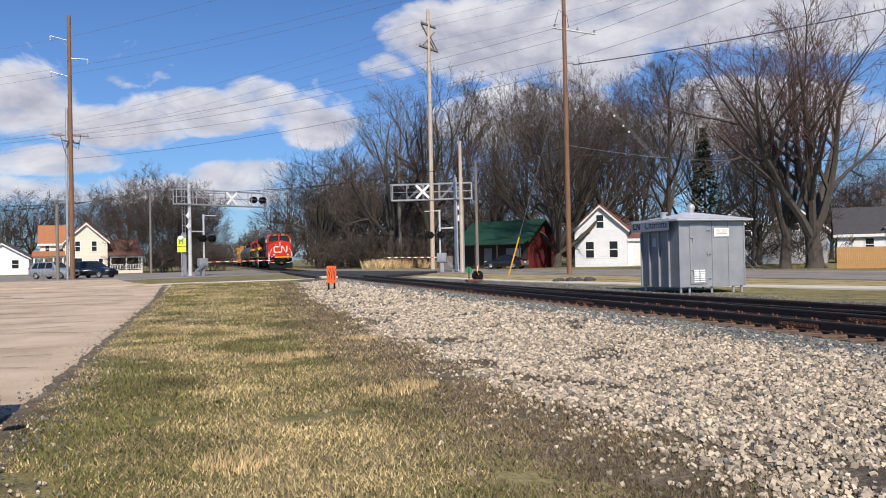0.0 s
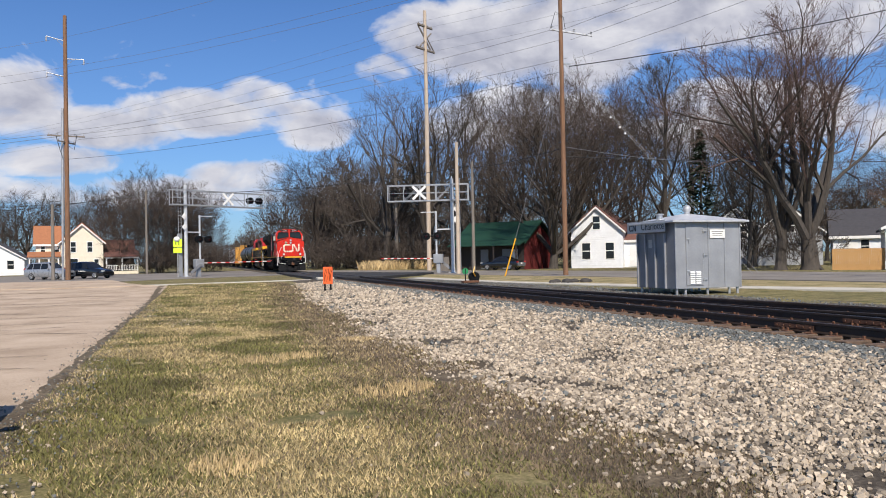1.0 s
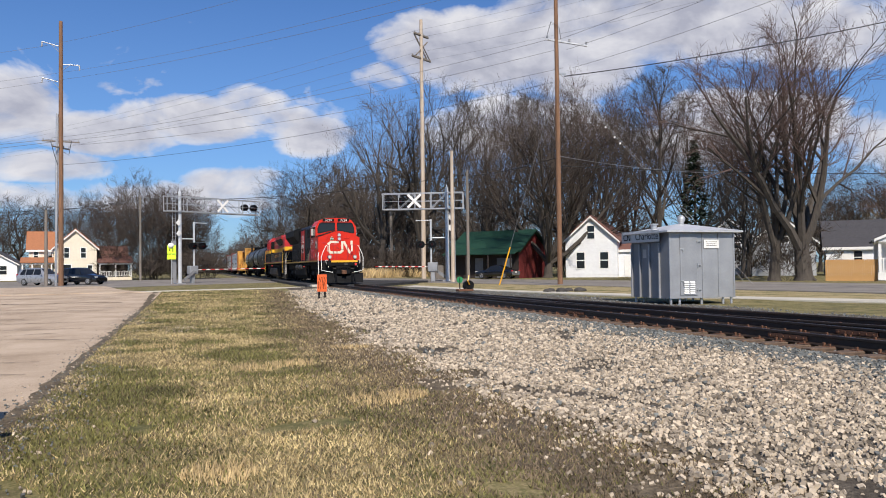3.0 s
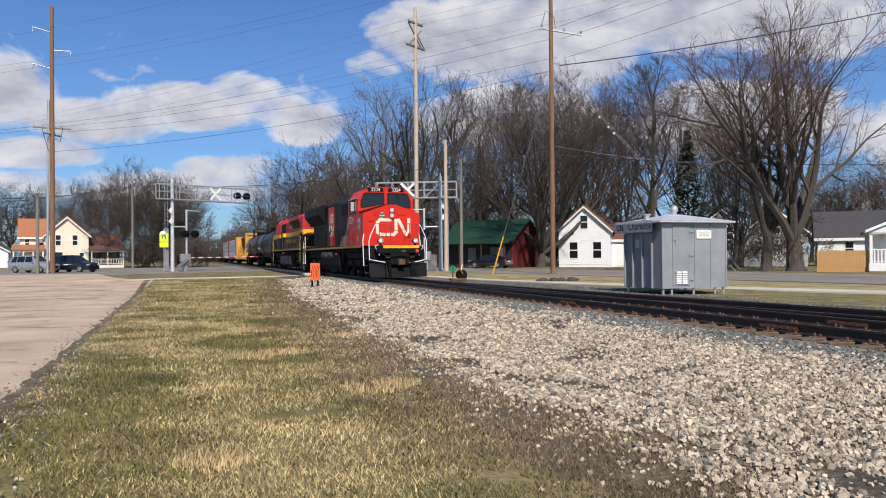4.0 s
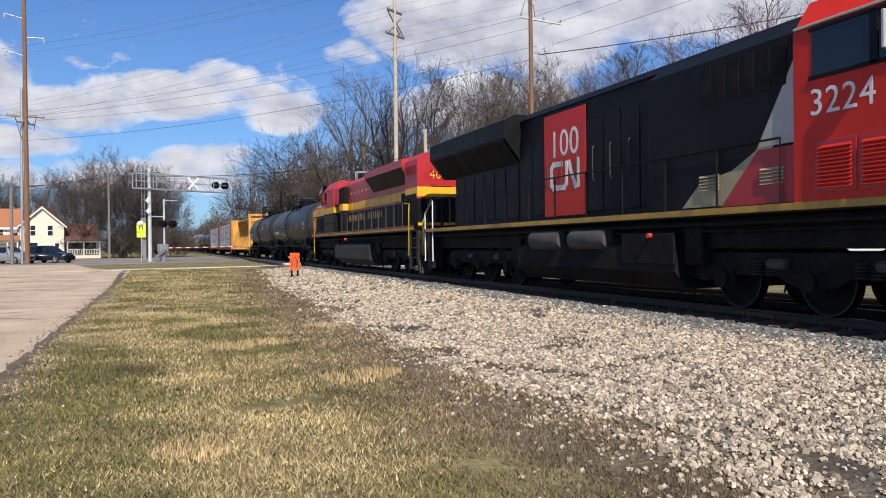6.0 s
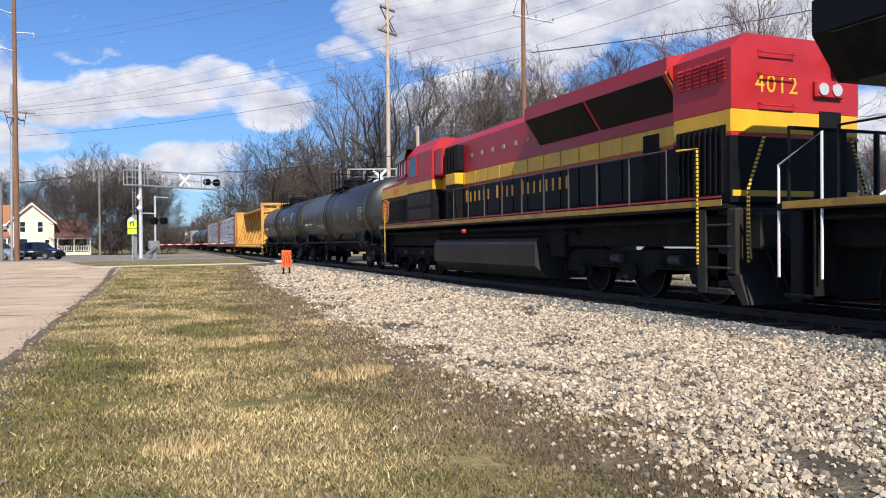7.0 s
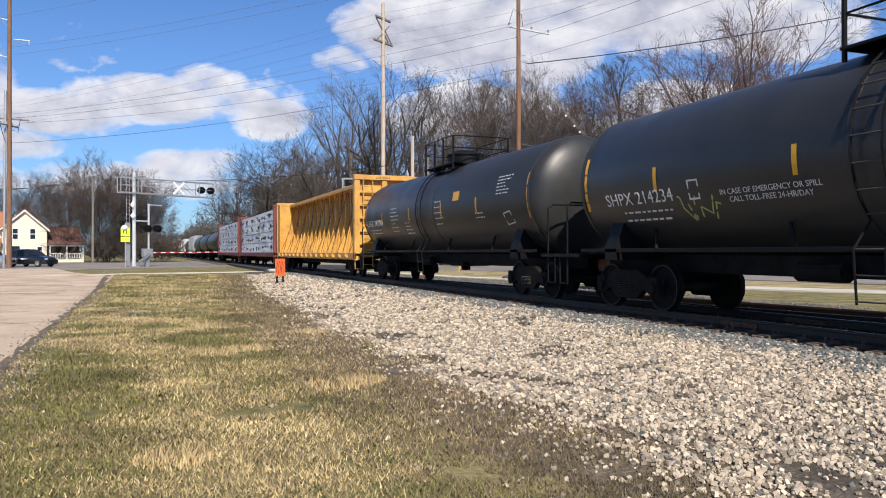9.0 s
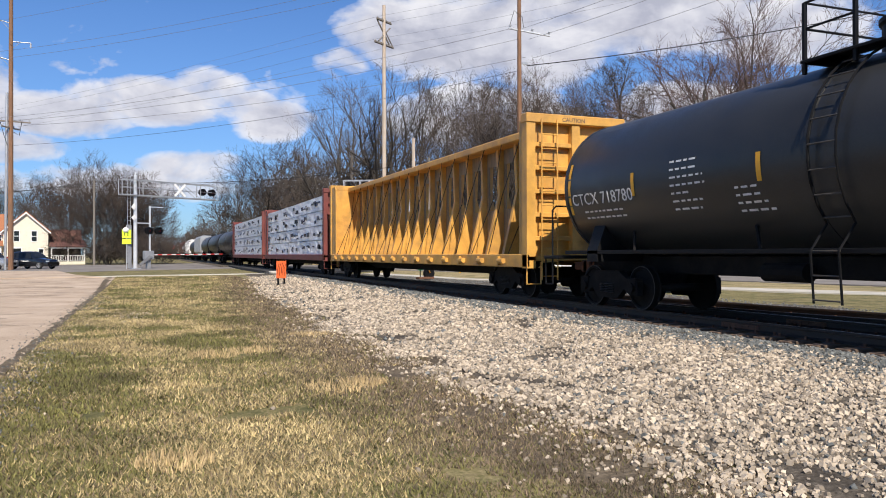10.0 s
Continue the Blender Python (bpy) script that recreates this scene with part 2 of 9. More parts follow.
M = dict(
    grass=patchy("lawn", ((0.34, (0.085, 0.080, 0.030)), (0.46, (0.165, 0.146, 0.060)), (0.55, (0.26, 0.214, 0.104)), (0.66, (0.39, 0.312, 0.172))),
                 0.5, second=(((0.075, 0.078, 0.030), 2.2, 0.47, 0.66), ((0.105, 0.082, 0.052), 0.9, 0.55, 0.70)), grain=24.0, bump=1.0, speckle=0.6),
    dry_ground=patchy("dry roadside grass", ((0.34, (0.16, 0.135, 0.06)), (0.48, (0.29, 0.235, 0.12)), (0.64, (0.46, 0.37, 0.21))), 0.7, grain=22.0, bump=1.0, speckle=0.55, second=(((0.12, 0.12, 0.045), 0.8, 0.5, 0.66),)),
    gravel=patchy("ballast bed", ((0.35, (0.035, 0.029, 0.023)), (0.5, (0.095, 0.080, 0.062)), (0.65, (0.21, 0.18, 0.14))), 1.4, grain=26.0, bump=1.0, speckle=0.55),
    stone=material("pale crushed stone", (0.385, 0.318, 0.236), 0.85, vary=0.14, scale=9, grain=60, island=0.55, bump=0.3),
    stone_grey=material("grey crushed stone", (0.125, 0.13, 0.122), 0.85, vary=0.15, scale=9, grain=60, island=0.42, bump=0.3),
    lot=patchy("worn lot paving", ((0.34, (0.25, 0.182, 0.122)), (0.5, (0.45, 0.35, 0.255)), (0.66, (0.58, 0.465, 0.355))), 0.45, grain=60.0, bump=0.6, speckle=0.5,
               second=(((0.2, 0.16, 0.125), 0.35, 0.6, 0.78),), distance=0.01),
    crack=patchy("crack filler", ((0.35, (0.04, 0.034, 0.028)), (0.6, (0.10, 0.08, 0.06))), 3.0),
    asphalt=patchy("road asphalt", ((0.35, (0.15, 0.135, 0.12)), (0.5, (0.215, 0.195, 0.172)), (0.65, (0.275, 0.25, 0.222))), 0.3, grain=60.0, bump=0.2, distance=0.01),
    tar=patchy("new black asphalt", ((0.35, (0.025, 0.025, 0.027)), (0.6, (0.06, 0.06, 0.062))), 0.5, grain=70.0, bump=0.2, distance=0.01),
    concrete=patchy("pale concrete", ((0.35, (0.40, 0.37, 0.31)), (0.6, (0.56, 0.525, 0.45))), 0.8, grain=50.0, bump=0.15, distance=0.01),
    rail=material("rail steel", (0.034, 0.025, 0.020), 0.55, 0.3, vary=0.25, scale=3, grain=50, dirt=(0.065, 0.033, 0.019), dirt_amount=0.5),
    railtop=material("worn rail head", (0.13, 0.125, 0.12), 0.4, 0.9, vary=0.15, scale=2),
    rust=material("rusty iron", (0.135, 0.062, 0.034), 0.85, 0.1, vary=0.3, scale=12),
    tie=material("creosoted timber", (0.105, 0.07, 0.048), 0.9, vary=0.35, scale=4, grain=30, dirt=(0.27, 0.16, 0.09), dirt_amount=0.6, stretch=(1, 5, 5)),
    pole=material("weathered brown pole", (0.20, 0.105, 0.057), 0.85, vary=0.32, scale=3, grain=40, stretch=(6, 6, 0.35), bump=0.35, dirt=(0.10, 0.062, 0.04), dirt_amount=0.6),
    pole_pale=material("bleached pole", (0.50, 0.41, 0.32), 0.85, vary=0.16, scale=3, grain=40, stretch=(6, 6, 0.3), bump=0.3, dirt=(0.24, 0.17, 0.115), dirt_amount=0.55),
    pole_grey=material("grey old pole", (0.19, 0.165, 0.14), 0.9, vary=0.2, scale=3, stretch=(6, 6, 0.3), bump=0.3),
    galv=material("galvanised steel", (0.45, 0.46, 0.47), 0.42, 0.55, vary=0.1, scale=5, grain=25, dirt=(0.31, 0.32, 0.33), dirt_amount=0.5),
    alu=material("silver paint", (0.62, 0.63, 0.64), 0.4, 0.35, vary=0.08, scale=4),
    sheet=material("grey painted sheet steel", (0.335, 0.345, 0.36), 0.42, 0.35, vary=0.08, scale=1.5, grain=20, dirt=(0.24, 0.245, 0.255), dirt_amount=0.5, bump=0.04),
    # a darker grey; on the hut's left wall it carries the shade
    sheet_dark=material("dark sheet steel, also a wall in shade", (0.215, 0.22, 0.23), 0.5, 0.2, vary=0.1, scale=1.5, grain=20, dirt=(0.15, 0.15, 0.155), dirt_amount=0.5, bump=0.04),
    black=material("black paint", (0.0055, 0.0058, 0.0068), 0.55, vary=0.25, scale=3, dirt=(0.014, 0.013, 0.012), dirt_amount=0.5, bump=0.05, spec=0.16),
    grime=material("sooty running gear", (0.009, 0.0082, 0.0076), 0.8, 0.0, vary=0.35, scale=5, dirt=(0.026, 0.022, 0.018), dirt_amount=0.7, spec=0.15),
    grime_pale=material("dusty steel", (0.052, 0.047, 0.042), 0.75, 0.1, vary=0.25, scale=5, dirt=(0.085, 0.076, 0.066), dirt_amount=0.6),
    tank=material("satin black tank shell", (0.025, 0.0255, 0.0255), 0.38, 0.0, vary=0.18, scale=0.9, grain=30, dirt=(0.031, 0.030, 0.028), dirt_amount=0.45, spec=0.36, bump=0.03),
    red=material("bright red loco paint", (0.56, 0.023, 0.010), 0.42, vary=0.07, scale=2, dirt=(0.38, 0.019, 0.010), dirt_amount=0.45, bump=0.03, spec=0.25),
    maroon=material("faded crimson paint", (0.40, 0.019, 0.024), 0.42, vary=0.10, scale=2, dirt=(0.25, 0.015, 0.018), dirt_amount=0.4, bump=0.03),
    amber=material("golden yellow paint", (0.72, 0.40, 0.022), 0.45, vary=0.08, scale=2.5, dirt=(0.42, 0.24, 0.04), dirt_amount=0.5, bump=0.03),
    sill=material("dirty yellow stripe", (0.42, 0.24, 0.03), 0.5, vary=0.15, scale=3, dirt=(0.10, 0.065, 0.03), dirt_amount=0.7),
    cbeam=material("orange yellow car paint", (0.60, 0.315, 0.062), 0.5, vary=0.14, scale=2, dirt=(0.27, 0.15, 0.06), dirt_amount=0.65, bump=0.05),
    web=material("dirt stained steel webs", (0.25, 0.175, 0.095), 0.55, vary=0.3, scale=3, dirt=(0.11, 0.085, 0.06), dirt_amount=0.7, stretch=(2, 2, 0.4)),
    oxide=material("oxide red car paint", (0.17, 0.038, 0.030), 0.6, vary=0.15, scale=2, dirt=(0.09, 0.04, 0.03), dirt_amount=0.5),
    white=material("white paint", (0.76, 0.75, 0.72), 0.5, vary=0.04, scale=4, dirt=(0.55, 0.53, 0.49), dirt_amount=0.3, bump=0.03),
    cream=material("cream siding", (0.70, 0.63, 0.50), 0.6, vary=0.04, scale=3, dirt=(0.58, 0.52, 0.41), dirt_amount=0.3),
    siding=material("white clapboard", (0.72, 0.73, 0.74), 0.6, vary=0.04, scale=3, dirt=(0.6, 0.61, 0.62), dirt_amount=0.3),
    siding_grey=material("blue grey siding, also pale siding in shade", (0.33, 0.345, 0.36), 0.6, vary=0.06, scale=3),
    wrap=material("white lumber wrap", (0.80, 0.81, 0.83), 0.38, vary=0.1, scale=2.5, grain=14, dirt=(0.48, 0.51, 0.58), dirt_amount=0.5, bump=0.9),
    ink=material("dark print", (0.03, 0.032, 0.045), 0.5, vary=0.1),
    lettering=material("white stencil paint", (0.72, 0.71, 0.68), 0.55, vary=0.06, scale=12, dirt=(0.4, 0.39, 0.37), dirt_amount=0.5),
    emblem=material("cream emblem paint", (0.70, 0.63, 0.50), 0.5, vary=0.08, scale=5, dirt=(0.5, 0.42, 0.33), dirt_amount=0.4),
    fuel=material("brown dusted tank paint", (0.026, 0.0225, 0.019), 0.6, vary=0.25, scale=2, dirt=(0.05, 0.042, 0.034), dirt_amount=0.6, spec=0.3),
    gold=material("gold lettering", (0.68, 0.30, 0.03), 0.5, vary=0.06, scale=12),
    chalk=material("yellow green spray paint", (0.42, 0.42, 0.12), 0.6, vary=0.15),
    palechalk=material("faded grey spray paint", (0.16, 0.16, 0.155), 0.6, vary=0.3, scale=3),
    reflect=material("amber reflector tape", (0.74, 0.36, 0.012), 0.4, vary=0.06),
    beige=material("tan stripe paint", (0.36, 0.30, 0.17), 0.5, vary=0.08, scale=3),
    palegrey=material("light grey stripe paint", (0.42, 0.41, 0.38), 0.5, vary=0.08, scale=3),
    roof_red=material("rust brown shingles", (0.33, 0.135, 0.062), 0.9, vary=0.14, scale=4, grain=30, stretch=(1, 1, 1)),
    roof_brown=material("dull red brown shingles", (0.16, 0.075, 0.06), 0.9, vary=0.14, scale=4, grain=30),
    roof_green=material("green metal roof", (0.010, 0.044, 0.027), 0.55, vary=0.1, scale=3),
    roof_dark=material("charcoal shingles", (0.052, 0.05, 0.055), 0.9, vary=0.15, scale=4, grain=30),
    # barn red, lowered so that the tree's shade is in the colour
    barn=material("barn red boards", (0.13, 0.016, 0.015), 0.75, vary=0.15, scale=4, stretch=(8, 8, 0.6)),
    dark_wood=material("dark stained boards", (0.035, 0.026, 0.022), 0.8, vary=0.2, scale=4),
    fence=material("cedar fence boards", (0.42, 0.235, 0.085), 0.8, vary=0.14, scale=4, stretch=(8, 8, 0.6), island=0.12),
    orange=material("weathered orange panel", (0.80, 0.13, 0.025), 0.55, vary=0.1, scale=6, dirt=(0.55, 0.11, 0.04), dirt_amount=0.5),
    lime=material("fluorescent yellow green sign", (0.62, 0.90, 0.03), 0.5, vary=0.03),
    signal_red=material("dark signal lens", (0.09, 0.012, 0.010), 0.25, vary=0.05),
    stripe_red=material("red reflective stripe", (0.58, 0.035, 0.03), 0.5, vary=0.06),
    green_paint=material("green switch target", (0.02, 0.20, 0.07), 0.5, vary=0.1),
    car_dark=material("deep blue black car paint", (0.006, 0.007, 0.010), 0.2, vary=0.05, bump=0.0, coat=1.0, spec=0.6),
    car_silver=material("silver car paint", (0.36, 0.37, 0.39), 0.3, 0.5, vary=0.03, bump=0.0, coat=0.8),
    car_blue=material("blue car paint", (0.02, 0.035, 0.09), 0.25, vary=0.03, bump=0.0, coat=0.8),
    rubber=material("tyre rubber", (0.02, 0.02, 0.02), 0.85, vary=0.15),
    alloy=material("alloy wheel", (0.5, 0.5, 0.51), 0.35, 0.7, vary=0.05),
    lens=material("clear lamp lens", (0.6, 0.6, 0.58), 0.12, 0.3, vary=0.03, bump=0.0),
    tail=material("red lamp lens", (0.4, 0.012, 0.012), 0.2, vary=0.03, bump=0.0),
    wire=material("black cable", (0.018, 0.018, 0.02), 0.6, vary=0.05, bump=0.0),
    wire_pale=material("bare aluminium wire", (0.20, 0.20, 0.205), 0.5, 0.3, vary=0.05, bump=0.0),
    insulator=material("grey porcelain", (0.42, 0.43, 0.45), 0.25, vary=0.05, bump=0.0),
    bark=material("grey brown bark", (0.060, 0.050, 0.041), 0.9, vary=0.25, scale=3, grain=20, stretch=(3, 3, 0.7), bump=0.5),
    twig=material("brown twigs", (0.066, 0.050, 0.040), 0.9, vary=0.2, scale=1, bump=0.0),
    twig_red=material("budding reddish twigs", (0.100, 0.064, 0.053), 0.9, vary=0.2, scale=1, bump=0.0),
    twig_grey=material("pale grey twigs", (0.080, 0.066, 0.054), 0.9, vary=0.2, scale=1, bump=0.0),
    twig_gold=material("yellow willow twigs", (0.36, 0.22, 0.075), 0.9, vary=0.2, scale=1, bump=0.0),
    needles=material("dark conifer needles", (0.022, 0.038, 0.02), 0.9, vary=0.3, scale=2, bump=0.0),
    shrub=material("evergreen shrub leaves", (0.035, 0.055, 0.02), 0.8, vary=0.3, scale=5, bump=0.0),
    straw=material("dry tall grass", (0.50, 0.37, 0.19), 0.9, vary=0.2, scale=1, bump=0.0, island=0.3),
    blade=material("green grass blades", (0.148, 0.138, 0.044), 0.85, vary=0.3, scale=0.8, bump=0.0, island=0.55),
    thatch=patchy("brown thatch", ((0.34, (0.050, 0.038, 0.026)), (0.5, (0.125, 0.098, 0.066)), (0.66, (0.25, 0.20, 0.135))), 1.6, grain=26.0, bump=1.0, speckle=0.6, second=(((0.085, 0.068, 0.05), 1.3, 0.55, 0.68),)),
    blade_dead=material("brown dead grass", (0.165, 0.122, 0.078), 0.9, vary=0.3, scale=0.8, bump=0.0, island=0.6),
    blade_dry=material("straw grass blades", (0.40, 0.312, 0.155), 0.9, vary=0.3, scale=0.8, bump=0.0, island=0.5),
    glass=window_glass("dark window glass"),
    striped=striped("yellow and black banded rail", (0.70, 0.46, 0.02), (0.015, 0.015, 0.015), 0.07),
    beam=glowing("lit headlamp", (1.0, 0.93, 0.78), 0.8),
)


# ---- mesh building ----
class Shape:
    """Collects vertices and faces for one mesh."""

    def __init__(self):
        self.v, self.f = [], []

    def put(self, verts, faces):
        n = len(self.v)
        self.v.extend(verts)
        self.f.extend([tuple(i + n for i in q) for q in faces])
        return self

    def box(self, x0, x1, y0, y1, z0, z1, b=0.012, m=None):
        """A box with chamfered edges."""
        x0, x1, y0, y1, z0, z1 = min(x0, x1), max(x0, x1), min(y0, y1), max(y0, y1), min(z0, z1), max(z0, z1)
        b = min(b, 0.3 * min(x1 - x0, y1 - y0, z1 - z0))
        vs, idx = [], {}
        for i, x in enumerate((x0, x1)):
            for j, y in enumerate((y0, y1)):
                for k, z in enumerate((z0, z1)):
                    sx, sy, sz = b * (1 - 2 * i), b * (1 - 2 * j), b * (1 - 2 * k)
                    for a, p in enumerate(((x, y + sy, z + sz), (x + sx, y, z + sz), (x + sx, y + sy, z))):
                        idx[i, j, k, a] = len(vs)
                        vs.append(p)
        fs = []
        for i in (0, 1):
            q = [idx[i, 0, 0, 0], idx[i, 1, 0, 0], idx[i, 1, 1, 0], idx[i, 0, 1, 0]]
            fs.append(q if i else q[::-1])
            q = [idx[0, i, 0, 1], idx[0, i, 1, 1], idx[1, i, 1, 1], idx[1, i, 0, 1]]
            fs.append(q if i else q[::-1])
            q = [idx[0, 0, i, 2], idx[1, 0, i, 2], idx[1, 1, i, 2], idx[0, 1, i, 2]]
            fs.append(q if i else q[::-1])
        for i in (0, 1):
            for j in (0, 1):
                e = (i + j) % 2
                q = [idx[i, j, 0, 0], idx[i, j, 0, 1], idx[i, j, 1, 1], idx[i, j, 1, 0]]
                fs.append(q if e else q[::-1])
                q = [idx[i, 0, j, 0], idx[i, 1, j, 0], idx[i, 1, j, 2], idx[i, 0, j, 2]]
                fs.append(q if e else q[::-1])
                q = [idx[0, i, j, 1], idx[0, i, j, 2], idx[1, i, j, 2], idx[1, i, j, 1]]
                fs.append(q if e else q[::-1])
                for k in (0, 1):
                    q = [idx[i, j, k, a] for a in range(3)]
                    fs.append(q if (i + j + k) % 2 else q[::-1])
        if m is not None:
            vs = [tuple(m @ Vector(p)) for p in vs]
        return self.put(vs, fs)

    def prism(self, poly, axis, a, b):
        """A polygon, pushed along an axis from a to b. Coordinates of poly: the other two axes, in order."""
        n = len(poly)
        area = sum(poly[i][0] * poly[(i + 1) % n][1] - poly[(i + 1) % n][0] * poly[i][1] for i in range(n))
        if (area < 0) != (axis == "y"):
            poly = poly[::-1]
        a, b = min(a, b), max(a, b)

        def at(p, h):
            return {"x": (h, p[0], p[1]), "y": (p[0], h, p[1]), "z": (p[0], p[1], h)}[axis]
        vs = [at(p, a) for p in poly] + [at(p, b) for p in poly]
        fs = [tuple(range(n))[::-1], tuple(range(n, 2 * n))] + [(i, (i + 1) % n, n + (i + 1) % n, n + i) for i in range(n)]
        return self.put(vs, fs)

    def cyl(self, p, q, r, n=12, r1=None):
        p, q = Vector(p), Vector(q)
        r1 = r if r1 is None else r1
        w = (q - p).normalized()
        u = w.orthogonal().normalized()
        t = w.cross(u)
        ring = [(math.cos(2 * math.pi * i / n), math.sin(2 * math.pi * i / n)) for i in range(n)]
        vs = [tuple(p + r * (c * u + s * t)) for c, s in ring] + [tuple(q + r1 * (c * u + s * t)) for c, s in ring]
        fs = [tuple(range(n))[::-1], tuple(range(n, 2 * n))] + [(i, (i + 1) % n, n + (i + 1) % n, n + i) for i in range(n)]
        return self.put(vs, fs)

    def tube(self, pts, r, n=6):
        """One continuous bent tube."""
        pts = [Vector(q) for q in pts]
        vs, fs = [], []
        u = None
        for i, q in enumerate(pts):
            w = (pts[min(i + 1, len(pts) - 1)] - pts[max(i - 1, 0)]).normalized()
            u = w.orthogonal().normalized() if u is None else (u - u.dot(w) * w)
            u = u.normalized() if u.length > 1e-4 else w.orthogonal().normalized()
            t = w.cross(u)
            vs += [tuple(q + r * (math.cos(2 * math.pi * k / n) * u + math.sin(2 * math.pi * k / n) * t)) for k in range(n)]
        for j in range(len(pts) - 1):
            fs += [(j * n + k, j * n + (k + 1) % n, (j + 1) * n + (k + 1) % n, (j + 1) * n + k) for k in range(n)]
        fs += [tuple(range(n))[::-1], tuple(range((len(pts) - 1) * n, len(pts) * n))]
        return self.put(vs, fs)

    def lathe(self, rows, p, w, n=32, ring=False):
        """rows of (distance along w from p, radius); ring: closed on itself, with a hole."""
        p, w = Vector(p), Vector(w).normalized()
        u = Vector((0, 0, 1)) if abs(w.z) < 0.9 else Vector((1, 0, 0))
        u = (u - u.dot(w) * w).normalized()
        t = w.cross(u)
        vs, fs = [], []
        for d, r in rows:
            vs += [tuple(p + d * w + r * (math.cos(2 * math.pi * i / n) * u + math.sin(2 * math.pi * i / n) * t)) for i in range(n)]
        for k in range(len(rows) - 1):
            fs += [(k * n + i, k * n + (i + 1) % n, (k + 1) * n + (i + 1) % n, (k + 1) * n + i) for i in range(n)]
        if ring:
            k = (len(rows) - 1) * n
            fs += [(k + i, k + (i + 1) % n, (i + 1) % n, i) for i in range(n)]
        else:
            fs += [tuple(range(n))[::-1], tuple(range((len(rows) - 1) * n, len(rows) * n))]
        return self.put(vs, fs)

    def ball(self, c, r, n=10, k=6, squash=1.0):
        rows = [(-r * squash * math.cos(math.pi * i / k), max(1e-4, r * math.sin(math.pi * i / k))) for i in range(k + 1)]
        return self.lathe(rows, c, (0, 0, 1), n)

    def ribbon(self, pts, width, depth, at):
        """A flat stroke along 2D points; at maps (u, v, w) to space, w being the height over the surface."""
        for i, ((u0, v0), (u1, v1)) in enumerate(zip(pts, pts[1:])):
            L = math.hypot(u1 - u0, v1 - v0)
            du, dv = (u1 - u0) / L, (v1 - v0) / L
            e = width / 2
            q = [(u0 - du * e * 0.9 + dv * e, v0 - dv * e * 0.9 - du * e), (u1 + du * e * 0.9 + dv * e, v1 + dv * e * 0.9 - du * e),
                 (u1 + du * e * 0.9 - dv * e, v1 + dv * e * 0.9 + du * e), (u0 - du * e * 0.9 - dv * e, v0 - dv * e * 0.9 + du * e)]
            vs = [at(u, v, 0.0004 * (i % 7)) for u, v in q] + [at(u, v, depth + 0.0006 * (i % 7)) for u, v in q]
            self.put(vs, [(0, 1, 2, 3), (4, 5, 6, 7), (0, 1, 5, 4), (1, 2, 6, 5), (2, 3, 7, 6), (3, 0, 4, 7)])
        return self

    def mesh(self, name, mat, smooth=False):
        me = bpy.data.meshes.new(name)
        me.from_pydata(self.v, [], self.f)
        me.materials.append(mat)
        if smooth:
            me.shade_smooth()
            me.set_sharp_from_angle(angle=radians(38))
        return me


def part(name, shape, mat, parent=None, label="", smooth=False, m=None):
    """One mesh object under a thing or a part."""
    ob = new(name, shape if isinstance(shape, bpy.types.Mesh) else shape.mesh(name, mat, smooth))
    ob.parent = parent
    if m is not None:
        ob.matrix_basis = m
    if label:
        tagged(ob, label)
    return ob


def thing(name, label, category, m=None, group="", kind=""):
    ob = new(name)
    ob.empty_display_size = 0.2
    if m is not None:
        ob.matrix_basis = m
    return tagged(ob, label, category, group, kind)


def words(name, text, size, mat, parent, m, label="", spread=1.0, align="CENTER"):
    """Lettering in the built-in font, as a thin mesh."""
    cu = bpy.data.curves.new(name, "FONT")
    cu.body, cu.size, cu.extrude, cu.align_x, cu.space_character = text, size, 0.002, align, spread
    cu.resolution_u = 3
    tmp = bpy.data.objects.new("tmp", cu)
    scene.collection.objects.link(tmp)
    bpy.context.view_layer.update()
    me = bpy.data.meshes.new_from_object(tmp.evaluated_get(bpy.context.evaluated_depsgraph_get()))
    bpy.data.objects.remove(tmp)
    me.name = name
    me.materials.clear()
    me.materials.append(mat)
    return part(name, me, mat, parent, label, m=m)


def raw(name, verts, faces, mat, parent=None, label="", category="", kind="", smooth=False):
    me = bpy.data.meshes.new(name)
    me.from_pydata(verts, [], faces)
    me.materials.append(mat)
    if smooth:
        me.shade_smooth()
    ob = new(name, me)
    ob.parent = parent
    return tagged(ob, label, category, "", kind)


NEAR_SIDE = Matrix(((0, 0, -1, 0), (-1, 0, 0, 0), (0, 1, 0, 0), (0, 0, 0, 1)))     # text on a face that looks to -x
FRONT = Matrix(((1, 0, 0, 0), (0, 0, -1, 0), (0, 1, 0, 0), (0, 0, 0, 1)))          # text on a face that looks to -y
# ---- ground ----
def smooth(a, b, x):
    t = min(1.0, max(0.0, (x - a) / (b - a)))
    return t * t * (3 - 2 * t)


def ground_z(x, y):
    """The lie of the land: flat lawn, rising a little towards the crossing and the road."""
    z = 0.17 * smooth(4.0, 13.0, x) + 0.2 * smooth(38.0, 66.0, y) * (1 - 0.75 * smooth(4.0, 13.0, x))
    return z + 0.035 * (noise.noise((x * 0.35, y * 0.35, 0.0)) * smooth(-1.6, 0.5, x) if y < 60 else 0)


def ballast_edge(y):
    return 3.75 + 0.7 * smooth(14, 31, y) + 1.7 * smooth(30, 50, y) + 0.28 * noise.noise((0.3, y * 0.55, 2.0)) + 0.15 * noise.noise((4.3, y * 1.7, 2.0))


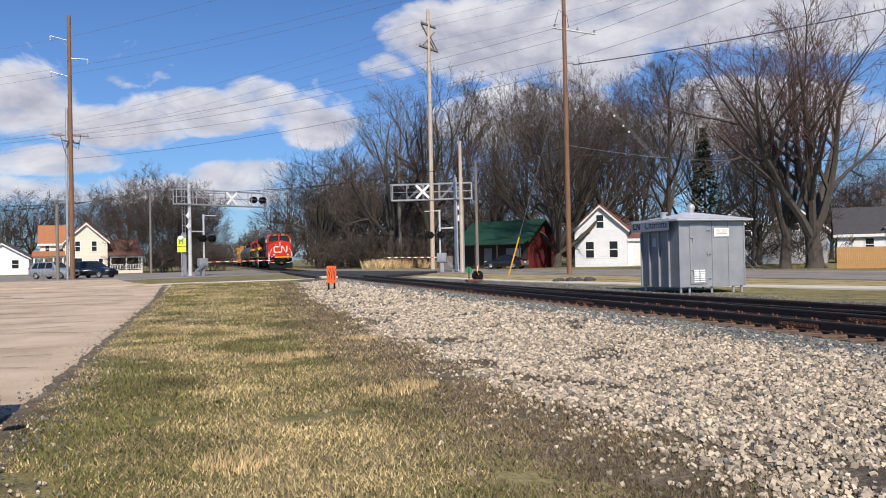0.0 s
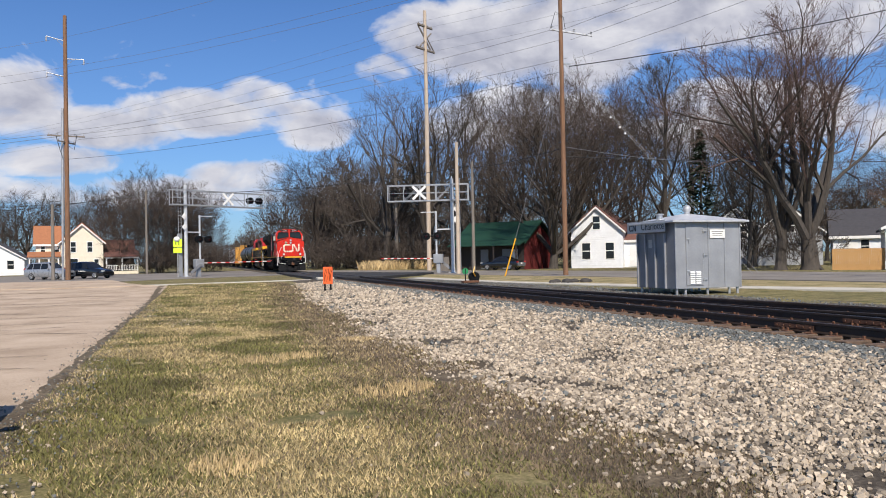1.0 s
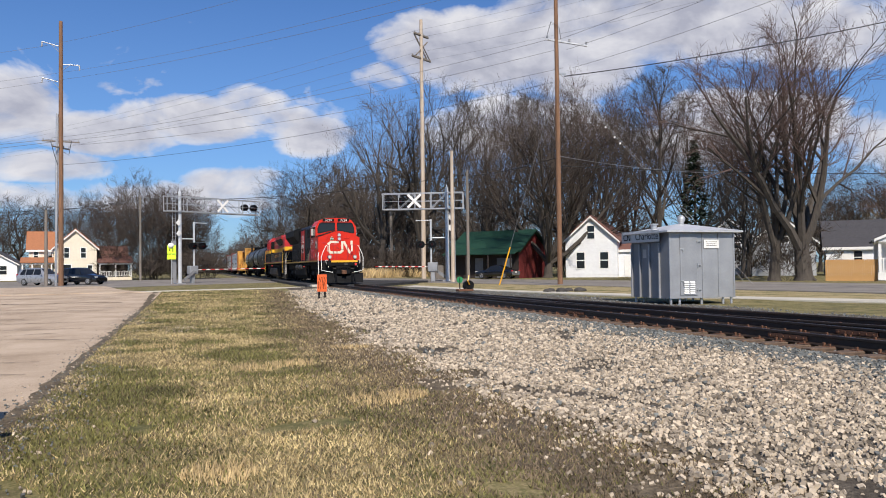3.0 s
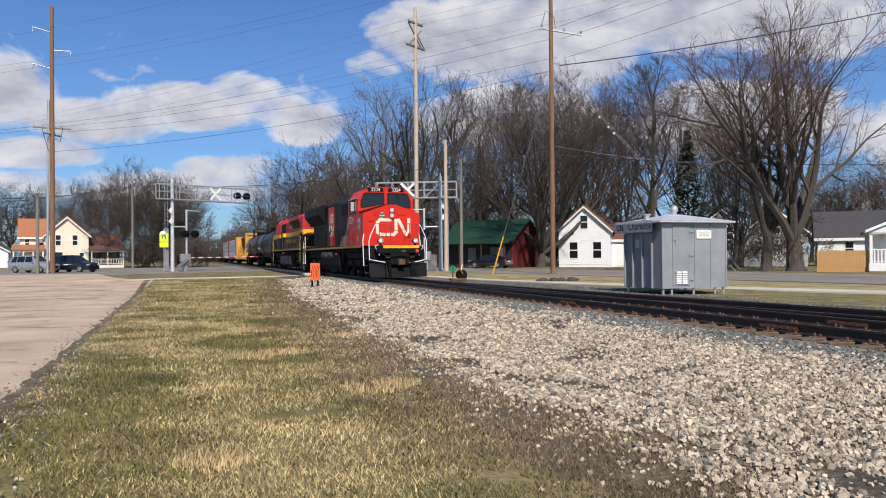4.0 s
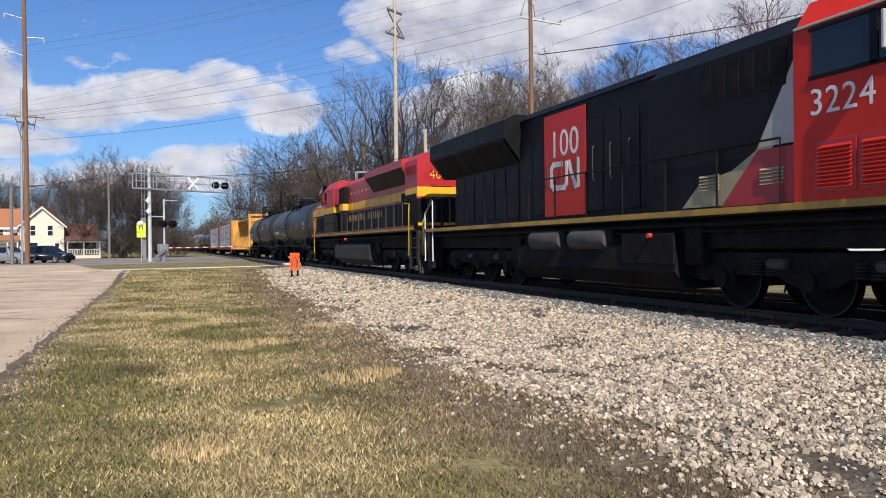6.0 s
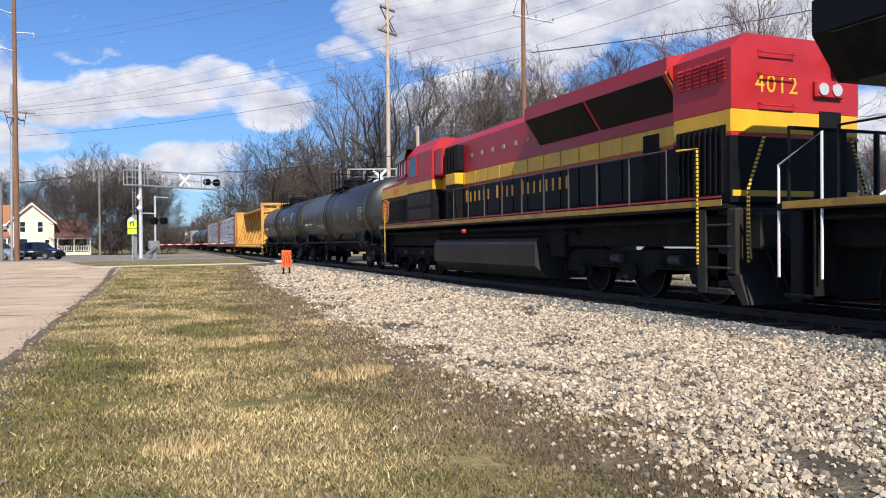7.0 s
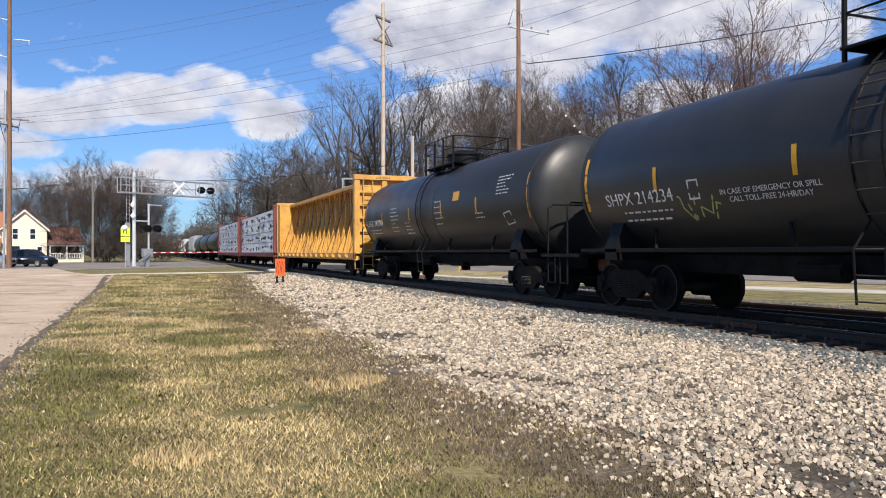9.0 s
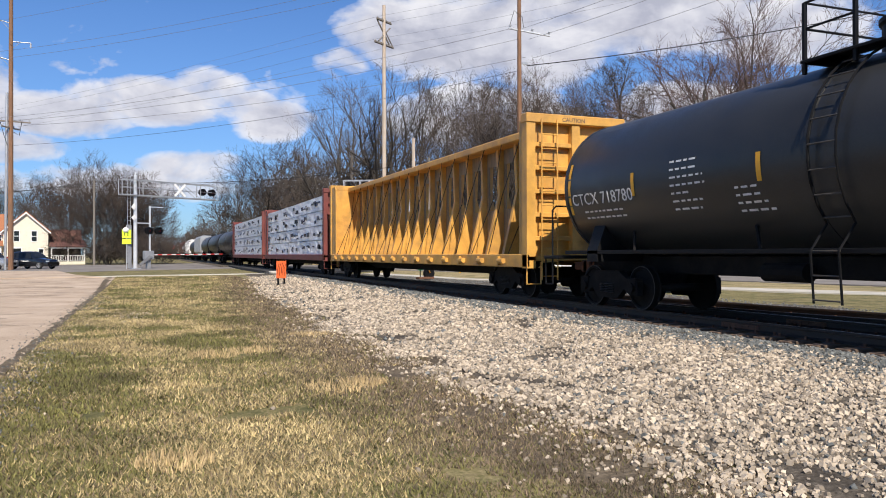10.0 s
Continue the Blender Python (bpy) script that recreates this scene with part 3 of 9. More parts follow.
def ballast_z(x, y):
    e = ballast_edge(y)
    z = ground_z(e, y) + (0.215 - ground_z(e, y)) * smooth(e, 8.4, x) - 0.03 * smooth(8.7, 9.1, x)
    return z - 0.06 * smooth(15.0, 18.5, x)


def spaced(stops):
    """Grid lines: (from, step) pairs up to the last value."""
    out = []
    for (a, s), (b, _) in zip(stops, stops[1:]):
        n = max(1, round((b - a) / s))
        out += [a + (b - a) * i / n for i in range(n)]
    return out + [stops[-1][0]]


def sheet(name, xs, ys, height, mat, label, category, kind="structure", parent=None):
    vs = [(x, y, height(x, y)) for y in ys for x in xs]
    n = len(xs)
    fs = [(j * n + i, j * n + i + 1, (j + 1) * n + i + 1, (j + 1) * n + i) for j in range(len(ys) - 1) for i in range(n - 1)]
    return raw(name, vs, fs, mat, parent, label, category, kind, smooth=True)


sheet("ground", spaced(((-3000, 700), (-200, 30), (-20, 1.5), (-2, 0.35), (14, 1.5), (60, 20), (200, 700), (3000, 1))),
      spaced(((-3000, 900), (-100, 25), (-4, 0.35), (30, 1.0), (70, 8), (300, 300), (4500, 1))), ground_z, M["grass"],
      "patchy early spring lawn, half green and half straw", "grass")


def flat_area(name, corners, z, mat, label, category, thick=0.12, parent=None, kind="structure"):
    """A slab with the outline given; z: a height or a function."""
    n = len(corners)
    tops = [(x, y, z if isinstance(z, (int, float)) else z(x, y)) for x, y in corners]
    vs = tops + [(x, y, h - thick) for x, y, h in tops]
    fs = [tuple(range(n)), tuple(range(n, 2 * n))[::-1]] + [(i, n + i, n + (i + 1) % n, (i + 1) % n) for i in range(n)]
    return raw(name, vs, fs, mat, parent, label, category, kind)


# parking lot, with a ragged edge towards the lawn
lot = sheet("parking_lot", [-60, -40, -25, -15, -9, -6, -4, -3, -2.4, -2.0, -1.85],
            spaced(((-6, 0.5), (54, 1))),
            lambda x, y: ground_z(-3, y) + 0.02 + (0.0 if x < -2.3 else -0.012) + 0.01 * noise.noise((x * 0.3, y * 0.3, 5)),
            M["lot"], "tan worn asphalt parking lot with filled cracks", "parking lot")
edge_v, edge_f = [], []
for i, y in enumerate(spaced(((-6, 0.12), (54, 1)))):
    r = random.random
    a = -1.86
    c = -1.50 + 0.2 * noise.noise((1.0, y * 0.8, 0)) + 0.08 * (r() - 0.5) - (0.5 * smooth(30, 52, y))
    edge_v += [(a - 0.08 + 0.16 * noise.noise((7.0, y * 1.3, 0)) + 0.05 * noise.noise((3.0, y * 5.0, 0)) - 0.4 * smooth(30, 52, y), y, ground_z(-3, y) + 0.024), (c, y, ground_z(c, y) + 0.012)]
    if i:
        k = 2 * i
        edge_f.append((k - 2, k - 1, k + 1, k))
raw("lot_edge", edge_v, edge_f, M["thatch"], None, "crumbled gravelly edge of the parking lot", "pavement edge", "structure")
# cracks that run across the lot
crack = Shape()
for y, x0, x1, w in ((19.5, -9, -2.4, 0.05), (23.0, -16, -2.6, 0.07), (28.5, -13, -5, 0.08), (33.0, -22, -2.8, 0.12), (37.5, -30, -12, 0.16), (41.0, -20, -3, 0.16), (47.0, -34, -3.5, 0.2),
                     (13.2, -6, -2.3, 0.03), (16.3, -7, -3.4, 0.035), (21.2, -14, -3.0, 0.05), (25.6, -10, -2.5, 0.06), (30.6, -24, -8, 0.09), (35.2, -9, -2.6, 0.09), (44.2, -26, -9, 0.16), (14.6, -5.5, -2.4, 0.03)):
    x, pts = x0, []
    while x < x1:
        pts.append((x, y + 0.6 * noise.noise((x * 0.5, y, 3)) + 0.12 * noise.noise((x * 2.5, y, 3))))
        x += 0.3
    for (ax, ay), (bx, by) in zip(pts, pts[1:]):
        e = w * (0.35 + 0.65 * abs(noise.noise((ax, y * 3, 9))))
        z = ground_z(-3, ay) + 0.036
        crack.put([(ax, ay - e, z), (bx, by - e, z), (bx, by + e, z), (ax, ay + e, z)], [(0, 1, 2, 3)])
raw("lot_cracks", crack.v, crack.f, M["crack"], None, "dark filled cracks across the lot", "crack", "structure")

# roads and walks
flat_area("cross_street", ((-160, 71), (-15, 71.5), (-6.5, 66), (-2.5, 70.5), (3.3, 74.5), (12, 79.5), (16, 92), (2, 112), (-26, 118), (-160, 120)), 0.235, M["asphalt"],
          "grey side street leading to the crossing", "road")
flat_area("road", ((30.6, 12), (24.4, 44), (19.0, 64), (12.0, 80), (-3, 121), (9, 125), (22, 92), (32, 64), (38, 44), (43, 12), (60, -60), (46, -60)), 0.243, M["asphalt"],
          "grey two-lane road beside and across the track", "road")
flat_area("crossing_pad", ((8.0, 55.5), (12.6, 53), (19.5, 63), (12.5, 81), (8.4, 86), (8.0, 70)), 0.40, M["tar"], "black asphalt crossing between the rails", "road", 0.3)
flat_area("lot_drive", ((-30, 53.5), (-2.6, 53.5), (-4.5, 58), (-7, 72), (-30, 72)), lambda x, y: ground_z(-3, y) + 0.06, M["lot"], "tan lot entrance drive", "parking lot")
flat_area("footpath", ((-5.6, 54.0), (9.3, 56.3), (9.3, 57.1), (-5.6, 54.9)), lambda x, y: ground_z(x, y) + 0.05, M["concrete"], "narrow pale concrete footpath", "pavement")
flat_area("pavement", ((14.2, 52), (15.7, 40), (18.2, 30), (22.2, 20), (30, 4), (31.3, 4), (23.6, 20.6), (19.6, 31), (17.0, 40.5), (15.4, 53)), lambda x, y: ground_z(x, y) + 0.05, M["concrete"],
          "pale concrete pavement along the track", "pavement")

flat_area("roadside_grass", ((31.5, 4), (23.7, 20.7), (19.7, 31), (17.1, 40.5), (15.5, 53), (18.6, 62.5), (24.2, 44), (30.3, 12), (32.0, 4)), lambda x, y: ground_z(x, y) + 0.035,
          M["dry_ground"], "dry straw grass strip between pavement and road", "grass", 0.06)

# worn brown verge between lawn and gravel
verge_v, verge_f = [], []
for i, y in enumerate(spaced(((-4, 0.15), (34, 1)))):
    e = ballast_edge(y)
    inner = e - 1.15 - 0.75 * noise.noise((2.0, y * 0.6, 6)) - 0.5 * noise.noise((5.0, y * 2.3, 6)) - 0.25 * random.random()
    for k in range(5):
        x = inner + (e + 0.35 - inner) * k / 4
        verge_v.append((x, y, ground_z(x, y) + (-0.004 if k == 0 else 0.004)))
    if i:
        for k in range(4):
            a = 5 * (i - 1) + k
            verge_f.append((a, a + 1, a + 6, a + 5))
raw("verge", verge_v, verge_f, M["thatch"], None, "worn brown thatch between the lawn and the gravel", "soil", "structure", smooth=True)

# ---- ballast and track ----
def ballast_sheet():
    ys = spaced(((-8, 0.25), (30, 0.6), (56, 1)))
    vs, fs = [], []
    n = 26
    for y in ys:
        e = ballast_edge(y)
        for i in range(n):
            x = e + (19.0 - e) * i / (n - 1)
            vs.append((x, y, ballast_z(x, y) + 0.012 + (0 if i else -0.05)))
    for j in range(len(ys) - 1):
        for i in range(n - 1):
            fs.append((j * n + i, j * n + i + 1, (j + 1) * n + i + 1, (j + 1) * n + i))
    raw("ballast_bed", vs, fs, M["gravel"], None, "pale gravel bed beside and under the track", "gravel", "structure", smooth=True)
    far = flat_area("far_ballast", ((7.6, 86), (13.2, 86), (13.2, 900), (7.6, 900)), 0.27, M["gravel"], "gravel bed of the track beyond the crossing", "gravel", 0.3)


ballast_sheet()

ROCK_V = np.array([(a, b, c) for a in (-0.62, 0.62) for b in (-0.62, 0.62) for c in (-0.5, 0.5)], float)
ROCK_F = np.array([(0, 1, 3, 2), (4, 6, 7, 5), (0, 4, 5, 1), (2, 3, 7, 6), (0, 2, 6, 4), (1, 5, 7, 3)])


def scatter(name, xs, ys, zs, sizes, verts, faces, mat, label, category, squash=(0.6, 1.0)):
    """Many small pieces in one mesh, each one turned and stretched by chance."""
    n, k = len(xs), len(verts)
    rng = np.random.default_rng(len(name) * 7 + n)
    q = rng.normal(size=(n, 4))
    q /= np.linalg.norm(q, axis=1, keepdims=True)
    w, x, y, z = q.T
    R = np.stack([1 - 2 * (y * y + z * z), 2 * (x * y - w * z), 2 * (x * z + w * y), 2 * (x * y + w * z), 1 - 2 * (x * x + z * z), 2 * (y * z - w * x),
                  2 * (x * z - w * y), 2 * (y * z + w * x), 1 - 2 * (x * x + y * y)], axis=1).reshape(n, 3, 3)
    v = verts[None] * (1 + 0.55 * (rng.random((n, k, 3)) - 0.5))
    v = np.einsum("nij,nkj->nki", R, v * rng.uniform(*squash, (n, 1, 3))) * sizes[:, None, None]
    v += np.stack([xs, ys, zs], axis=1)[:, None, :]
    f = (faces[None] + (np.arange(n) * k)[:, None, None]).reshape(-1, faces.shape[1])
    me = bpy.data.meshes.new(name)
    me.from_pydata(v.reshape(-1, 3).tolist(), [], f.tolist())
    me.materials.append(mat)
    return tagged(new(name, me), label, category, "", "stuff")


def stones():
    rng = np.random.default_rng(5)
    pale, grey = [], []
    for y0, y1, count, size in ((2.5, 7, 21000, 0.031), (7, 13, 25000, 0.036), (13, 24, 20500, 0.048), (24, 50, 15000, 0.064)):
        ys = rng.uniform(y0, y1, count)
        us = rng.random(count)
        for y, u in zip(ys, us):
            e = ballast_edge(y)
            x = e + (9.15 - e) * u - 0.25 * rng.exponential(0.5) * (u < 0.06)
            s = size * (0.42 + 1.0 * rng.random() ** 1.7)
            if noise.noise((x * 0.8, y * 0.8, 8)) + 0.5 * noise.noise((x * 2.6, y * 2.6, 8)) + 0.25 * smooth(1.6, 0.2, x - e) > 0.40 and rng.random() < 0.86:
                continue
            g = smooth(7.2, 8.7, x + 0.5 * noise.noise((x, y * 0.7, 3)))
            (grey if rng.random() < 0.06 + 0.85 * g else pale).append((x, y, ballast_z(x, y) + 0.012 + 0.3 * s, s))
    for y in rng.uniform(3, 50, 9000):                     # between and beyond the rails
        x = rng.uniform(9.4, 17.5)
        grey.append((x, y, ballast_z(x, y) + 0.005, 0.045 * (0.6 + 0.7 * rng.random())))
    for i in range(1400):                                 # strays in the grass
        y = 3 + 16 * rng.random()
        x = ballast_edge(y) - rng.exponential(0.42)
        if x > -1:
            pale.append((x, y, ground_z(x, y) + 0.012, 0.014 + 0.022 * rng.random()))
    for i in range(2600):                                  # crumbs along the lot
        y = 3 + 30 * rng.random() ** 1.5
        x = -1.65 + 0.28 * rng.normal()
        (grey if rng.random() < 0.6 else pale).append((x, y, ground_z(x, y) + 0.022, 0.008 + 0.016 * rng.random()))
    for i in range(120):                                   # a small heap of chips on the lawn
        x, y = -0.15 + 0.5 * rng.normal(), 21.8 + 0.7 * rng.normal()
        pale.append((x, y, ground_z(x, y) + 0.02, 0.03 + 0.02 * rng.random()))
    for name, rows, mat, label in (("pale_ballast_stones", pale, M["stone"], "pale limestone ballast with darker strays"), ("grey_ballast_stones", grey, M["stone_grey"], "grey crushed ballast beside the ties")):
        a = np.array(rows)
        scatter(name, a[:, 0], a[:, 1], a[:, 2], a[:, 3], ROCK_V, ROCK_F, mat, label, "gravel")


stones()


def siding_offset(y):
    """How far the siding's centre line lies from the main track's."""
    return 0.0042 * max(0.0, 41.0 - y) ** 1.85


RAIL_PROFILE = ((-0.075, 0.0), (0.075, 0.0), (0.075, 0.012), (0.012, 0.035), (0.012, 0.125), (0.036, 0.135), (0.036, 0.165), (0.028, 0.172), (-0.028, 0.172),
                (-0.036, 0.165), (-0.036, 0.135), (-0.012, 0.125), (-0.012, 0.035), (-0.075, 0.012))


def sweep(profile, path):
    s = Shape()
    n = len(profile)
    vs = [(x + px, y, z + pz) for x, y, z in path for px, pz in profile]
    fs = [(k * n + i, k * n + (i + 1) % n, (k + 1) * n + (i + 1) % n, (k + 1) * n + i) for k in range(len(path) - 1) for i in range(n)]
    fs += [tuple(range(n)), tuple(range((len(path) - 1) * n, len(path) * n))[::-1]]
    return s.put(vs, fs)


def tracks():
    main = thing("railway_track", "main line of dark rusty rails on timber ties", "railway track", kind="structure")
    side = thing("railway_siding", "siding of dark rusty rails that leaves the main line", "railway track", kind="structure")
    base = RAIL - 0.172
    for x in (-0.755, 0.755):
        part("rail", sweep(RAIL_PROFILE, [(TRACK + x, y, base) for y in (-40, 20, 80, 200, 900)]), M["rail"], main)
        part("rail_head", sweep(((-0.024, 0.1721), (0.024, 0.1721), (0.02, 0.1745), (-0.02, 0.1745)), [(TRACK + x, y, base) for y in (-40, 20, 80, 200, 900)]), M["railtop"], main, "dull polished running surface")
    ys = [i * 1.0 for i in range(-40, 40)]
    for x in (-0.755, 0.755):
        part("rail", sweep(RAIL_PROFILE, [(TRACK + x + siding_offset(y), y, base - 0.002) for y in ys]), M["rail"], side)
    # the frog's wing and guard rails
    part("guard_rail", sweep(RAIL_PROFILE, [(TRACK + 0.62, y, base - 0.004) for y in (22, 25, 29)]), M["rail"], side)
    part("guard_rail", sweep(RAIL_PROFILE, [(TRACK + 0.9 + siding_offset(y), y, base - 0.004) for y in (14, 17, 20, 24)]), M["rail"], side)
    short = Shape().box(-1.3, 1.3, -0.115, 0.115, -0.17, 0, 0.012).mesh("tie", M["tie"])
    for i in range(130):
        y = -4 + 0.52 * i
        if 55 < y < 86:
            continue
        off = siding_offset(y)
        m = pose(TRACK + 0.03 * noise.noise((y, 0, 0)), y, base - 0.004 + 0.01 * noise.noise((y, 5, 0)), 0, 0, 1.5 * noise.noise((y, 9, 0)))
        if off > 2.9:
            part("tie", short, None, main, m=m)
            part("tie", short, None, side, m=pose(TRACK + off, y, base - 0.004, 0, 0, -3))
        elif off > 0.15:
            long = Shape().box(-1.3, 1.3 + off, -0.115, 0.115, -0.17, 0, 0.012).mesh("tie", M["tie"])
            part("tie", long, None, main, m=m)
        else:
            part("tie", short, None, main, m=m)
    # tie plates, spikes and anchors, too small to pick apart singly
    iron = Shape()
    for i in range(96):
        y = -4 + 0.52 * i
        for x in (TRACK - 0.755, TRACK + 0.755, TRACK - 0.755 + siding_offset(y), TRACK + 0.755 + siding_offset(y)):
            iron.box(x - 0.17, x + 0.17, y - 0.09, y + 0.09, base - 0.003, base + 0.011, 0.004)
            for s in (-0.1, 0.1):
                iron.box(x + s - 0.016, x + s + 0.016, y - 0.02, y + 0.02, base, base + 0.05, 0.004)
            if i % 2 == 0:
                iron.box(x - 0.09, x - 0.05, y + 0.12, y + 0.16, base - 0.01, base + 0.055, 0.006)
                iron.box(x + 0.013, x + 0.035, y + 0.2, y + 0.26, base + 0.05, base + 0.11, 0.006)
    tagged(part("tie_plates", iron, M["rust"], main, "rusty tie plates, spikes and rail anchors"), kind="stuff")
    joint = Shape().box(-0.014, 0.014, -0.45, 0.45, 0.035, 0.12, 0.008)
    for k in range(6):
        joint.cyl((-0.03, -0.37 + 0.15 * k, 0.075), (0.03, -0.37 + 0.15 * k, 0.075), 0.017, 6)
    jm = joint.mesh("joint_bar", M["rust"])
    for y in (10.5, 18.0, 27.0):
        for x in (-0.755 - 0.02, 0.755 - 0.02):
            part("joint_bar", jm, None, main, m=pose(TRACK + x, y, base))


tracks()


# ---- trees ----
def tree_meshes(seed, height, width, clear, leaders, kids, twig_mat, tilt=(0.3, 0.8), crook=0.10, lift=0.09, thick=1.0, twig=0.014, centre=0.0, belly=0.45, stems=1, reach=0.6):
    """A bare tree: trunk and boughs in one mesh, branches and twigs in another. Boughs fork again and again and stop at the crown's outline."""
    rng = random.Random(seed)
    wood, fine = Shape(), Shape()
    low = height * clear * 0.55

    def inside(p, slack):
        u = (p.z - low) / (height - low)
        if u < 0 or u > slack:
            return u < 0
        half = math.sqrt(max(0.0, 1 - ((u - belly) / (1.02 - belly if u > belly else belly + 0.25)) ** 2))
        return math.hypot(p.x, p.y) < slack * half * width / 2

    def tube(shape, pts, n, pointed):
        vs, fs = [], []
        w = (pts[-1][0] - pts[0][0]).normalized()
        u = w.orthogonal().normalized()
        t = w.cross(u)
        ring = [u * math.cos(2 * math.pi * k / n) + t * math.sin(2 * math.pi * k / n) for k in range(n)]
        for q, r in pts[:-1] if pointed else pts:
            vs += [tuple(q + r * d) for d in ring]
        rows = len(vs) // n
        for j in range(rows - 1):
            fs += [(j * n + k, j * n + (k + 1) % n, (j + 1) * n + (k + 1) % n, (j + 1) * n + k) for k in range(n)]
        if pointed:
            vs.append(tuple(pts[-1][0]))
            fs += [((rows - 1) * n + k, (rows - 1) * n + (k + 1) % n, rows * n) for k in range(n)]
        shape.put(vs, fs)

    def side(w, angle):
        a = rng.uniform(0, 2 * math.pi)
        u = w.orthogonal().normalized()
        return (w * math.cos(angle) + (u * math.cos(a) + w.cross(u) * math.sin(a)) * math.sin(angle)).normalized()

    def branch(p, w, length, r, level, slack):
        seg = (7, 6, 4, 2, 1)[min(level, 4)]
        last = level > len(kids)
        pts = [(p.copy(), r)]
        for i in range(seg):
            w = (w + Vector((rng.gauss(0, crook), rng.gauss(0, crook), rng.gauss(0, crook) + lift))).normalized()
            p = p + w * (length / seg)
            pts.append((p.copy(), r * (1 - 0.72 * (i + 1) / seg)))
            if not inside(p, slack):
                break
        tube(wood if level < 3 else fine, pts, (7, 6, 5, 3, 3)[min(level, 4)], level > 2)
        if last:
            return
        n = kids[level - 1]
        for i in range(n):
            f = 0.18 + 0.82 * (i + rng.random()) / n
            k = min(len(pts) - 2, int(f * (len(pts) - 1)))
            g = f * (len(pts) - 1) - k
            q = pts[k][0].lerp(pts[k + 1][0], g)
            rr = pts[k][1] * (1 - g) + pts[k + 1][1] * g
            d = (pts[k + 1][0] - pts[k][0]).normalized()
            branch(q, side(d, rng.uniform(0.35, 0.85)), length * rng.uniform(0.42, 0.68) * (1.15 - 0.35 * f), max(twig if level > 2 else twig * 1.6, rr * 0.62), level + 1, slack * rng.uniform(0.94, 1.05))

    r0 = 0.019 * height * thick
    for s in range(stems):
        a0 = 6.283 * s / stems + 0.4
        root = Vector((0.25 * (stems > 1) * math.cos(a0), 0.25 * (stems > 1) * math.sin(a0), -0.15))
        w = Vector((math.cos(a0) * 0.28 * (stems > 1) + rng.gauss(0, 0.04), math.sin(a0) * 0.28 * (stems > 1) + rng.gauss(0, 0.04), 1)).normalized()
        pts, p, tall = [(root, r0 * 1.35 / stems ** 0.4)], root, height * max(clear, centre)
        for i in range(6):
            w = (w + Vector((rng.gauss(0, 0.035), rng.gauss(0, 0.035), 0.04))).normalized()
            p = p + w * (tall / 6)
            pts.append((p.copy(), r0 / stems ** 0.4 * (1 - (0.75 if centre else 0.3) * (i + 1) / 6)))
        tube(wood, pts, 9, False)
        for i in range(leaders):
            f = clear / max(clear, centre) * 0.8 if centre else 0.72
            f = f + (1 - f) * (i + 0.9 * rng.random()) / leaders
            k = min(5, int(f * 6))
            q = pts[k][0].lerp(pts[k + 1][0], f * 6 - k)
            tip = tilt[1] + (tilt[0] - tilt[1]) * (i + rng.random()) / leaders
            a = 2.4 * i + rng.uniform(-0.4, 0.4) + a0
            d = Vector((math.cos(a) * math.sin(tip), math.sin(a) * math.sin(tip), math.cos(tip)))
            branch(q, d, height * reach * rng.uniform(0.85, 1.1) * (1.0 if not centre else 1.15 - 0.6 * f), pts[k][1] * 0.64, 1, rng.uniform(0.88, 1.06))
    return wood.mesh("trunk", M["bark"], True), fine.mesh("crown", twig_mat)


def cedar_meshes():
    """A dark evergreen: a straight stem set with drooping sprays."""
    rng = random.Random(6)
    stem, leaf = Shape().cyl((0, 0, -0.1), (0, 0, 9.8), 0.2, 8, 0.03), Shape()
    for i in range(2600):
        z = 0.8 + 9.2 * rng.random() ** 1.2
        rad = (10.2 - z) * 0.24 * (0.35 + 0.75 * rng.random())
        a = rng.uniform(0, 6.283)
        c = Vector((rad * math.cos(a), rad * math.sin(a), z))
        out = Vector((math.cos(a), math.sin(a), rng.uniform(-0.5, 0.5))) * rng.uniform(0.25, 0.55)
        w = Vector((-math.sin(a), math.cos(a), rng.uniform(-0.4, 0.4))) * rng.uniform(0.06, 0.16)
        leaf.put([tuple(c - w), tuple(c + w), tuple(c + out), tuple(c - out * 0.4)], [(0, 2, 1), (0, 1, 3)])
    return stem.mesh("trunk", M["bark"]), leaf.mesh("crown", M["needles"])


